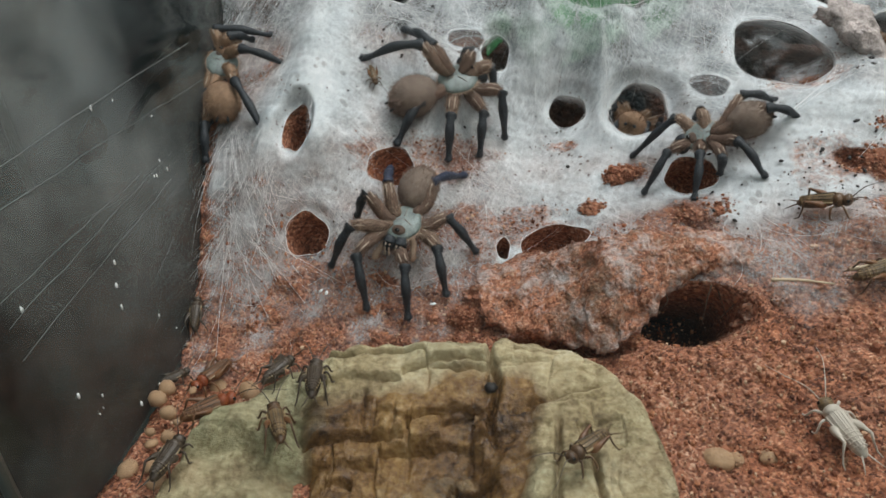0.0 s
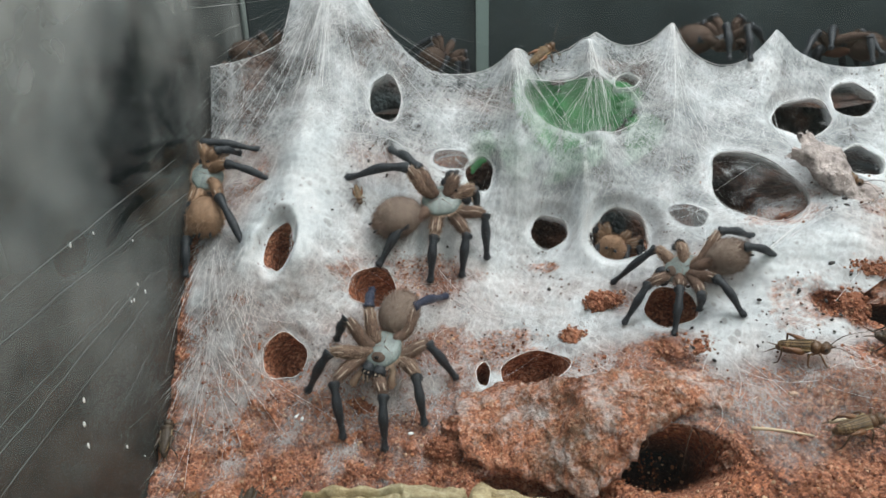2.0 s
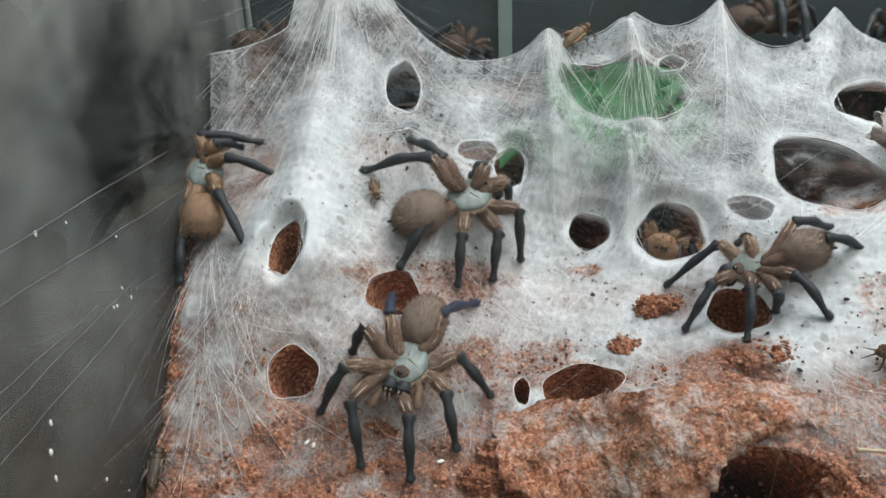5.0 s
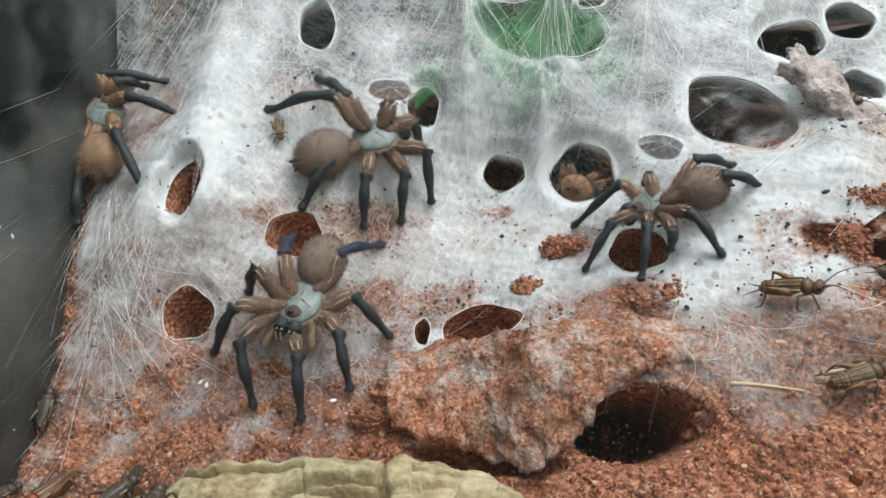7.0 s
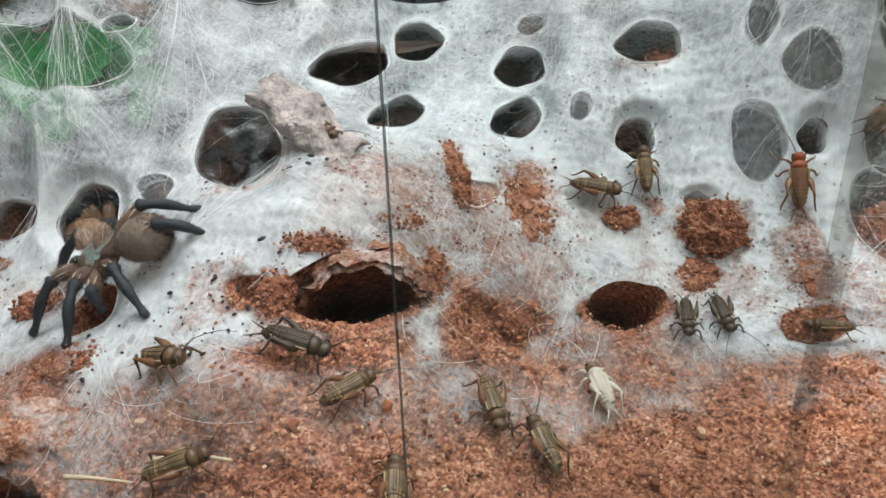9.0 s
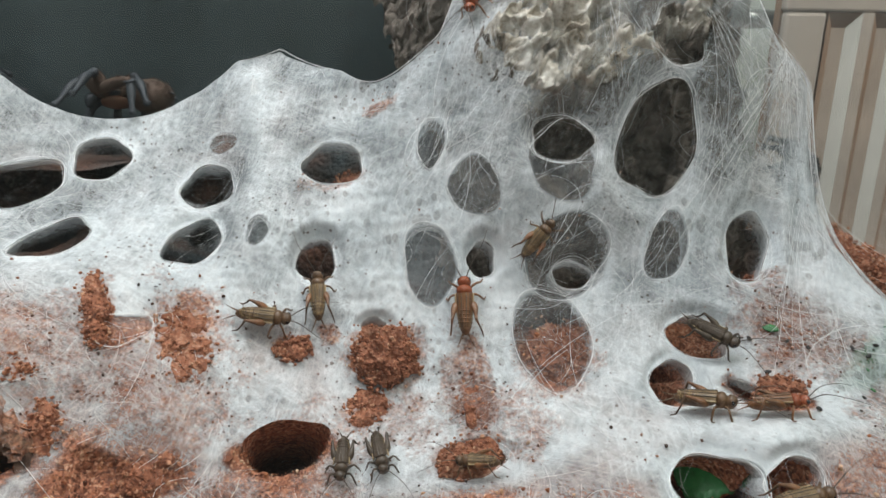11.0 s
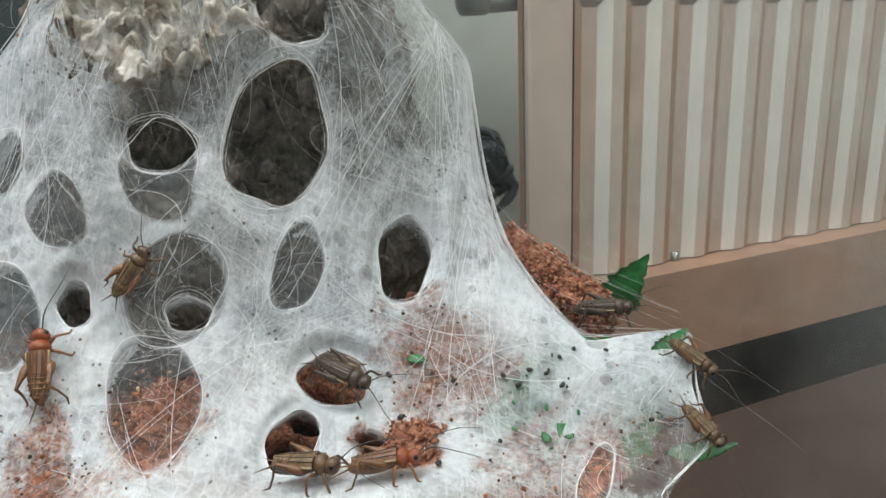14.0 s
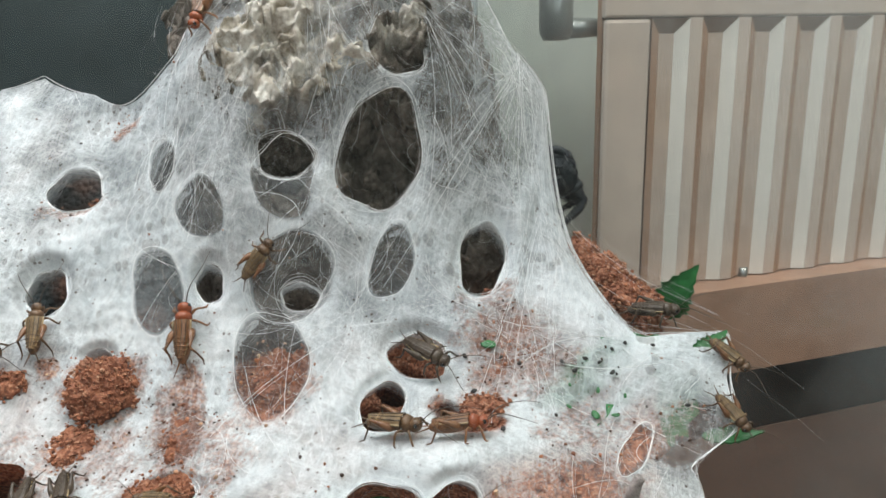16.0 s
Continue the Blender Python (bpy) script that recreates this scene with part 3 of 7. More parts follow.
CLODS = CLODS_LEFT + CLODS_MIDDLE + CLODS_RIGHT


def within(e, u, w):
    """Distance from an ellipse's centre, 1 on its line; and its own coordinates."""
    cu, cw, au, aw, bu, bw = e
    det = au * bw - aw * bu
    du, dw = u - cu, w - cw
    p, q = (du * bw - dw * bu) / det, (au * dw - aw * du) / det
    return np.hypot(p, q), p, q


# the silk's upper rim hangs in scallops between its anchors (x, w, sag to the next)
RIM = [(-0.215, 0.672, 0.0), (-0.195, 0.680, 0.004), (-0.152, 0.708, 0.0), (-0.143, 0.780, 0.0), (-0.106, 0.780, 0.010), (-0.051, 0.688, 0.003), (0.004, 0.689, 0.0),
       (0.035, 0.702, 0.006), (0.059, 0.725, 0.014), (0.108, 0.722, 0.030), (0.183, 0.729, 0.026), (0.298, 0.721, 0.0), (0.305, 0.728, 0.002),
       (0.328, 0.727, 0.003), (0.357, 0.684, 0.004), (0.378, 0.664, 0.002), (0.400, 0.668, 0.0), (0.412, 0.70, 0.0), (0.43, 0.80, 0.0), (0.62, 0.80, 0.0)]
EDGE = [(0.20, 0.548), (0.335, 0.551), (0.346, 0.573), (0.372, 0.578), (0.398, 0.591), (0.4025, 0.578), (0.407, 0.561), (0.48, 0.555), (0.57, 0.556), (0.60, 0.545), (0.66, 0.525), (0.80, 0.50)]
RIM_U, RIM_W, RIM_SAG = (np.array(c) for c in zip(*RIM))


def rim(u):
    i = np.clip(np.searchsorted(RIM_U, u) - 1, 0, len(RIM) - 2)
    f = (u - RIM_U[i]) / (RIM_U[i + 1] - RIM_U[i])
    return RIM_W[i] * (1 - f) + RIM_W[i + 1] * f - RIM_SAG[i] * 4 * f * (1 - f)


def edge(w):
    return np.interp(w, [a for a, _ in EDGE], [b for _, b in EDGE])


WHITE_U = [-0.2, -0.1, 0.0, 0.06, 0.12, 0.18, 0.24, 0.30, 0.36, 0.42, 0.47, 0.6]
WHITE_W = [0.50, 0.50, 0.45, 0.46, 0.42, 0.49, 0.53, 0.49, 0.42, 0.40, 0.36, 0.35]
BARE_W = [0.265, 0.275, 0.305, 0.315, 0.29, 0.33, 0.34, 0.34, 0.32, 0.30, 0.26, 0.25]


# where the silk is thicker or thinner than its rule: x, w, half widths, share of cover
COVER_LEFT = [
    # left tent: thin silk, thinned further to stand for its shaded sides
    (0.006, 0.306, 0.045, 0.016, 0.0), (-0.172, 0.600, 0.030, 0.080, 0.40), (-0.155, 0.675, 0.036, 0.045, 0.38), (-0.085, 0.715, 0.045, 0.035, 0.50),
    (-0.04, 0.64, 0.02, 0.03, 0.74), (-0.16, 0.405, 0.04, 0.05, 0.36), (-0.11, 0.36, 0.06, 0.03, 0.26),
    (-0.065, 0.415, 0.035, 0.035, 0.4), (-0.044, 0.465, 0.026, 0.022, 0.46), (-0.12, 0.45, 0.024, 0.018, 0.66),
    (-0.18, 0.52, 0.016, 0.05, 0.48), (-0.182, 0.6, 0.014, 0.03, 0.5), (0.01, 0.44, 0.03, 0.014, 0.72),
    (0.016, 0.356, 0.022, 0.014, 0.3),
]
COVER_SLOPE = [
    (0.072, 0.322, 0.034, 0.024, 0.0), (0.12, 0.33, 0.03, 0.016, 0.16), (0.04, 0.62, 0.065, 0.065, 0.50),
    (0.1, 0.59, 0.025, 0.035, 0.54), (0.04, 0.396, 0.024, 0.018, 0.34), (0.08, 0.384, 0.012, 0.012, 0.22),
    (0.06, 0.452, 0.014, 0.012, 0.45), (0.1, 0.402, 0.016, 0.016, 0.78), (0.122, 0.388, 0.022, 0.014, 0.62),
    (0.074, 0.4, 0.013, 0.016, 0.12), (0.05, 0.345, 0.03, 0.014, 0.42), (0.11, 0.35, 0.026, 0.012, 0.36),
]
COVER_BURROW = [
    (0.13, 0.665, 0.045, 0.03, 0.62), (0.14, 0.445, 0.02, 0.02, 0.86), (0.115, 0.362, 0.034, 0.024, 0.26),
    (0.17, 0.388, 0.026, 0.01, 0.04), (0.2, 0.392, 0.02, 0.01, 0.05), (0.226, 0.395, 0.01, 0.008, 0.66),
    (0.208, 0.495, 0.032, 0.026, 0.46), (0.16, 0.47, 0.022, 0.022, 0.8), (0.185, 0.352, 0.04, 0.024, 0.20),
    (0.13, 0.362, 0.03, 0.02, 0.28),
]
COVER_MIDDLE = [
    (0.388, 0.42, 0.012, 0.03, 0.4), (0.36, 0.56, 0.03, 0.04, 0.80), (0.25, 0.59, 0.02, 0.03, 0.76),
    (0.255, 0.412, 0.014, 0.012, 0.1), (0.278, 0.396, 0.022, 0.014, 0.42), (0.255, 0.462, 0.026, 0.024, 0.46),
    (0.3, 0.47, 0.022, 0.03, 0.7), (0.3, 0.396, 0.026, 0.01, 0.34), (0.347, 0.44, 0.024, 0.016, 0.72),
    (0.39, 0.392, 0.014, 0.01, 0.62), (0.35, 0.36, 0.06, 0.016, 0.16), (0.25, 0.362, 0.04, 0.026, 0.28),
    (0.31, 0.372, 0.03, 0.02, 0.3),
]
COVER_RIGHT = [
    (0.426, 0.445, 0.018, 0.026, 0.42), (0.518, 0.426, 0.020, 0.032, 0.40), (0.542, 0.385, 0.034, 0.026, 0.62),
    (0.56, 0.345, 0.022, 0.03, 0.34), (0.51, 0.34, 0.038, 0.026, 0.30), (0.52, 0.56, 0.024, 0.05, 0.54),
    (0.47, 0.5, 0.03, 0.03, 0.66), (0.525, 0.56, 0.026, 0.06, 0.5), (0.47, 0.47, 0.03, 0.04, 0.62),
]
COVER = COVER_LEFT + COVER_SLOPE + COVER_BURROW + COVER_MIDDLE + COVER_RIGHT
# taut folds of the sheet: from (x, w) to (x, w), height and half width
FOLDS_LEFT = [
    (-0.120, 0.76, -0.134, 0.50, 0.016, 0.020), (-0.15, 0.5, -0.165, 0.44, 0.006, 0.01),
    (0.044, 0.59, 0.045, 0.51, 0.008, 0.009), (0.003, 0.69, 0.004, 0.56, 0.013, 0.013), (0.052, 0.70, 0.056, 0.59, 0.010, 0.011),
    (0.108, 0.72, 0.104, 0.6, 0.008, 0.012), 
]
FOLDS_RIGHT = [
    (0.183, 0.725, 0.165, 0.62, 0.008, 0.014), (0.312, 0.7, 0.308, 0.56, 0.008, 0.012),
    (0.556, 0.59, 0.548, 0.46, 0.008, 0.01),
    (0.545, 0.52, 0.5, 0.44, 0.006, 0.01), (0.125, 0.47, 0.165, 0.52, 0.007, 0.012),
]
FOLDS = FOLDS_LEFT + [(a, b, c, d, 0.6 * high, wide) for a, b, c, d, high, wide in FOLDS_RIGHT]


def folds(u, w):
    out = np.zeros(len(u))
    for a, b, c, d, high, wide in FOLDS:
        k = np.clip(((u - a) * (c - a) + (w - b) * (d - b)) / ((c - a) ** 2 + (d - b) ** 2), 0, 1)
        r = np.hypot(u - a - k * (c - a), (w - b - k * (d - b)) * 0.7)
        out = np.maximum(out, high * (1 + (r / wide) ** 2) ** -1.4 * (1 - 0.6 * k))
    return out


def grid_faces(nu, nw, keep=None):
    i, j = np.meshgrid(np.arange(nu - 1), np.arange(nw - 1), indexing="ij")
    a = (i * nw + j).ravel()
    f = np.stack([a, a + nw, a + nw + 1, a + 1], 1)
    return f if keep is None else f[keep[f].any(1)]


def wave_noise(u, w, scale, seed):
    """A cheap smooth noise over the slope, about -1 to 1."""
    rng = np.random.RandomState(seed)
    out = np.zeros(len(u))
    for _ in range(14):
        a, f, p = rng.uniform(0, 6.283), scale * rng.uniform(0.5, 1.8), rng.uniform(0, 6.283)
        out += np.sin(f * (u * math.cos(a) + w * math.sin(a)) + p)
    return out / 5.0


def fast_mesh(name, verts, faces, material):
    used = np.zeros(len(verts), bool)
    used[faces.ravel()] = True
    index = np.cumsum(used) - 1
    me = bpy.data.meshes.new(name)
    v, f = verts[used], index[faces]
    me.vertices.add(len(v))
    me.vertices.foreach_set("co", v.astype(np.float32).ravel())
    me.loops.add(f.size)
    me.loops.foreach_set("vertex_index", f.astype(np.int32).ravel())
    me.polygons.add(len(f))
    me.polygons.foreach_set("loop_start", np.arange(0, f.size, f.shape[1], dtype=np.int32))
    me.polygons.foreach_set("use_smooth", np.ones(len(f), bool))
    me.materials.append(material)
    me.update(calc_edges=True)
    me.validate()
    return me, used


def add_attribute(me, name, values):
    a = me.attributes.new(name, "FLOAT", "POINT")
    a.data.foreach_set("value", values.astype(np.float32))


def add_vectors(me, name, values):
    a = me.attributes.new(name, "FLOAT_VECTOR", "POINT")
    a.data.foreach_set("vector", values.astype(np.float32).ravel())


# ---- the room ----
def structure(name, geo, material, label, category):
    ob = new(name, mesh_from(name, geo[0], geo[1], material, False))
    return tagged(ob, label, category, kind="structure")


def room():
    structure("floor", box(-2.0, 2.2, -2.0, 0.66, -0.42, -0.40), TABLE, "dark brown floor of the room", "floor")
    structure("wall_north", box(-2.0, 2.2, 0.66, 0.74, -0.40, 2.1), WALL, "pale grey-green painted wall behind the radiator", "wall")
    structure("wall_south", box(-2.0, 2.2, -2.08, -2.0, -0.40, 2.1), WALL, "pale painted wall of the room", "wall")
    structure("wall_east", box(2.2, 2.28, -2.0, 0.66, -0.40, 2.1), WALL, "pale painted side wall", "wall")
    structure("wall_west", box(-2.08, -2.0, -2.0, 0.66, -0.40, 2.1), WALL, "pale painted side wall", "wall")
    structure("ceiling", box(-2.0, 2.2, -2.0, 0.66, 2.1, 2.16), WALL, "pale ceiling", "ceiling")
    structure("baseboard", box(0.62, 2.19, 0.50, 0.655, -0.026, 0.046), SKIRT, "brown tiled plinth below the radiator", "plinth")
    # added dark board, stands for the shade in the gap under the plinth
    structure("kickboard", box(0.62, 2.19, 0.57, 0.655, -0.40, -0.027), CABINET, "dark board added for the shaded gap below the plinth", "kickboard")
    t = bevelled(structure("table", join(box(-0.46, 0.618, 0.10, 0.60, -0.035, -0.006), box(0.6185, 1.6, 0.10, 0.398, -0.035, -0.006)), TABLE, "dark brown wooden table top under the glass tank", "table"), 0.003)
    t["kind"] = ""
    c = structure("cabinet", box(-0.75, -0.465, -1.2, 0.595, -0.40, 1.6), CABINET, "dark grey cabinet side standing beside the tank", "cabinet")
    c["kind"] = ""
    bevelled(c, 0.004)


def radiator():
    """A pale panel radiator with upright pressed grooves, their light and brown shade painted face by face."""
    thing = tagged(new("radiator"), "pale panel radiator with upright grooves, their brown shade painted in", "radiator")
    thing.location = (0.6735, 0.52, 0.047)
    x0, pitch, n, top, high, deep = 0.036, 0.0412, 13, 0.30, 0.199, 0.0042
    wall, flat, flank = 0.0085, 0.0124, 0.0100
    part("panel", box(0, x0 + n * pitch, 0.0062, 0.012, 0, top), ENAMEL_SHADE, thing, "back sheet in the brown shade colour of the grooves")
    bevelled(part("end_rib", box(0, x0, 0.0, 0.0060, 0, high), ENAMEL_CAST, thing, "flat end of the panel"), 0.003)
    for k in range(n):
        a = x0 + k * pitch
        xs = [(a, 0.0), (a + wall, deep), (a + wall + flat, deep), (a + wall + flat + flank, 0.0)]
        face = lambda i, j, drop: ([(xs[i][0], xs[i][1], 0), (xs[j][0], xs[j][1], 0), (xs[j][0], xs[j][1], high - drop[1]), (xs[i][0], xs[i][1], high - drop[0])], [(0, 1, 2, 3)])
        d = 0.0105
        part("groove_wall", face(0, 1, (0, d)), ENAMEL_SHADE, thing, "side of a groove with its brown shade painted in")
        part("groove_floor", face(1, 2, (d, d)), ENAMEL_HALF_SHADE, thing)
        part("groove_flank", face(2, 3, (d, 0)), ENAMEL, thing, "side of a groove painted white as lit")
        part("groove_end", ([(xs[0][0], 0, high), (xs[1][0], deep, high - d), (xs[2][0], deep, high - d), (xs[3][0], 0, high)], [(0, 1, 2, 3)]), ENAMEL_DEEP_SHADE, thing, "upper end of a groove with its shade painted in")
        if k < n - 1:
            part("rib", box(xs[3][0], a + pitch, -0.0002, 0.0060, 0, high), ENAMEL_CAST, thing)
    bevelled(part("top_rail", box(-0.001, x0 + n * pitch, -0.0004, 0.0060, high + 0.0002, top), ENAMEL_CAST, thing), 0.002)
    for x in (0.133, 0.466):
        part("foot", tube([(x, 0.004, 0.006), (x, 0.004, -0.006)], [0.004, 0.004], 10), STEEL, thing, "grey foot")
    valve = tagged(new("radiator_valve"), "grey radiator valve with a pipe on the wall", "valve")
    valve.location = (0.648, 0.545, 0.245)
    part("knob", tube([(0, 0, -0.012), (0, 0, -0.006), (0, 0, 0.02), (0, 0, 0.026)], [0.009, 0.012, 0.012, 0.008], 16), STEEL, valve)
    part("pipe", tube([(0, 0.0, 0.02), (0, 0.0, 0.16)], [0.006, 0.006], 12), ENAMEL, valve)
    part("elbow", tube([(0, 0, -0.004), (0.018, 0, -0.004), (0.032, -0.008, -0.004)], [0.007, 0.007, 0.006], 12), STEEL, valve)


def pane_x(y):
    """The inner face of the side pane, which stands a little askew."""
    return -0.186 - 0.048 * (np.asarray(y) - 0.165)


def slab(z0, z1):
    a, b = float(pane_x(0.1445)), float(pane_x(0.594))
    v = [(x, y, z) for z in (z0, z1) for y, x0 in ((0.1445, a), (0.594, b)) for x in (x0 - 0.004, x0)]
    return v, [(0, 2, 3, 1), (4, 5, 7, 6), (0, 1, 5, 4), (2, 6, 7, 3), (0, 4, 6, 2), (1, 3, 7, 5)]


def terrarium():
    """The glass tank: base, four panes, dark seams and a slate board behind."""
    thing = tagged(new("glass_terrarium"), "frameless glass terrarium with hazy side panes and silicone seams", "terrarium")
    part("base", box(-0.206, 0.611, 0.1300, 0.596, -0.006, 0.0), SEAL, thing, "dark glass base")
    part("front_pane", box(0.206, 0.605, 0.1310, 0.1340, 0.0, 0.42), GLASS, thing, "clear sliding front pane")
    part("front_pane", box(-0.184, 0.2445, 0.1385, 0.1415, 0.0, 0.42), GLASS, thing, "clear sliding front pane")
    for x, y in ((0.2057, 0.1310), (0.2448, 0.1385)):
        part("pane_edge", box(x - 0.0001, x + 0.0001, y, y + 0.003, 0.0, 0.42), PANE_EDGE if x < 0.22 else PANE_EDGE_CLEAR, thing, "polished edge of a sliding pane")
    part("back_pane", box(-0.2, 0.605, 0.590, 0.594, 0.0, 0.42), GLASS, thing)
    part("side_pane", slab(0.0, 0.42), GLASS_SIDE, thing, "side pane with pale lines, room reflection put in as haze")
    part("side_pane", box(0.605, 0.609, 0.1445, 0.594, 0.0, 0.42), GLASS_HAZY, thing)
    for x, y in ((-0.184, 0.151), (-0.203, 0.588), (0.603, 0.151), (0.603, 0.588)):
        part("seam", tube([(x, y, 0.0), (x, y, 0.42)], [0.0022, 0.0022], 8), SEAL, thing, "silicone seam")
    board = new("slate_backdrop", mesh_from("slate_backdrop", *box(-0.462, 0.59, 0.602, 0.612, -0.03, 0.46), BOARD, False))
    tagged(board, "dark slate-blue board behind the terrarium", "backdrop")
    strip = new("light_strip", mesh_from("light_strip", *box(-0.021, -0.011, 0.5955, 0.5985, 0.0, 0.42), plain("grey_green_trim", (0.22, 0.28, 0.27), 0.5, var=0.1), False))
    tagged(strip, "grey-green upright trim strip on the back pane", "trim")
    rng = random.Random(44)
    for k in range(22):
        y, z = rng.uniform(0.18, 0.36), rng.uniform(0.02, 0.16)
        v, f = lump_geo(700 + k, 4, 6, 0.5)
        r = rng.uniform(0.0003, 0.0009)
        part("fleck", ([(float(pane_x(y)) + 0.0004 + 0.0003 * a, y + b * r, z + c * r * 1.8) for a, b, c in v], f), THREAD, thing, "white dried fleck on the glass")
    # thin pale streaks added along the side pane
    for z0, z1, y1 in ((0.160, 0.158, 0.40), (0.149, 0.134, 0.41), (0.113, 0.114, 0.34), (0.100, 0.102, 0.33), (0.122, 0.118, 0.30)):
        rng = random.Random(int(z0 * 1000))
        pts = [(float(pane_x(0.18 + (y1 - 0.18) * k / 12)) + 0.0006, 0.18 + (y1 - 0.18) * k / 12, z0 + (z1 - z0) * k / 12 + rng.uniform(-0.0006, 0.0006)) for k in range(13)]
        part("pane_streak", tube(pts, [0.00008 + 0.00009 * rng.random() for _ in pts], 5), PANE_LINE, thing, "pale line along the pane")


# ---- soil and silk ----
def ground_depth(u, w):
    """How far the soil lies under the silk (in z - y)."""
    white = np.interp(u, WHITE_U, WHITE_W)
    d = 0.003 + 0.055 * smoothstep(white + 0.015, white + 0.10, w)
    left = smoothstep(-0.03, -0.12, u)
    d = d * (1 - 0.45 * left)
    for e in HOLES + BURROWS + PITS:
        r, _, _ = within(e, u, w)
        deep = 0.105 if e in BURROWS or e[0] > 0.44 and e[1] < 0.45 else 0.030 if e[1] < 0.33 else 0.010 if e in PITS else 0.036 if e[0] < 0.1 and e[1] < 0.5 else 0.038
        d = d + deep * smoothstep(1.12, 0.55, r)
        if e in HOLES:
            d = d + 0.007 * smoothstep(1.9, 1.15, r)
    return d


def ground():
    nu, nw = 400, 300
    u, w = (a.ravel() for a in np.meshgrid(np.linspace(-0.198, 0.603, nu), np.linspace(0.165, 0.86, nw), indexing="ij"))
    rough = 0.0030 * wave_noise(u, w, 260, 3) + 0.0024 * wave_noise(u, w, 800, 4)
    rng = np.random.RandomState(5)
    lumps = rng.uniform(-0.0010, 0.0010, len(u))
    flank = np.where((w > 0.405) & (w < 0.52), 0.024, 0.0)
    far = smoothstep(edge(w) - 0.025 + flank * 1.6, edge(w) + 0.004 + flank, u)
    cover = silk_values(u, w)[0]
    rough = (rough + lumps) * (1 - 0.7 * smoothstep(0.15, 0.5, cover))
    p = land(u, w, -ground_depth(u, w) - 0.0012 - 0.16 * far + rough)
    p[:, 1] = np.clip(p[:, 1], 0.1495, 0.588)
    p[:, 2] = np.clip(p[:, 2], 0.001, 0.6)
    p[:, 0] = np.maximum(p[:, 0], pane_x(p[:, 1]) + 0.0005)
    keep = w < np.minimum(rim(np.clip(u, -0.2, 0.6)) + 0.02, 0.80)
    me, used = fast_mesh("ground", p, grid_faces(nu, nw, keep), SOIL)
    # where the soil is coloured as shaded: back hollows and burrow mouths
    hollow_shade = smoothstep(0.50, 0.56, w) * smoothstep(-0.06, -0.02, u) + smoothstep(0.46, 0.50, w) * smoothstep(0.36, 0.40, u)
    hollow_shade = np.maximum(hollow_shade, smoothstep(0.60, 0.64, w))
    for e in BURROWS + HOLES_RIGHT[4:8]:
        hollow_shade = np.maximum(hollow_shade, 1.3 * smoothstep(0.92, 0.6, within(e, u, w)[0]))
    add_attribute(me, "hollow_shade", np.clip(hollow_shade + 0.2 * wave_noise(u, w, 150, 9) * (hollow_shade > 0.05), 0, 1)[used])
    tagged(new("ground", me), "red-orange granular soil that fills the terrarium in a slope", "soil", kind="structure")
    # a soil ledge behind the silk's rim, its shade put into the colour
    nu, nw = 120, 12
    u, v = (a.ravel() for a in np.meshgrid(np.linspace(-0.198, 0.603, nu), np.linspace(0, 1, nw), indexing="ij"))
    y = 0.50 + 0.088 * v
    z = 0.160 + 0.004 * wave_noise(u, y, 90, 8) - 0.05 * smoothstep(0.36, 0.42, u)
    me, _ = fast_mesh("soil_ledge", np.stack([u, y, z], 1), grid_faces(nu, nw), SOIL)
    add_attribute(me, "hollow_shade", np.clip(0.85 + 0.15 * wave_noise(u, y, 120, 10), 0, 1))
    tagged(new("soil_ledge", me), "soil ledge at the back of the tank, coloured as in shade", "soil", kind="structure")


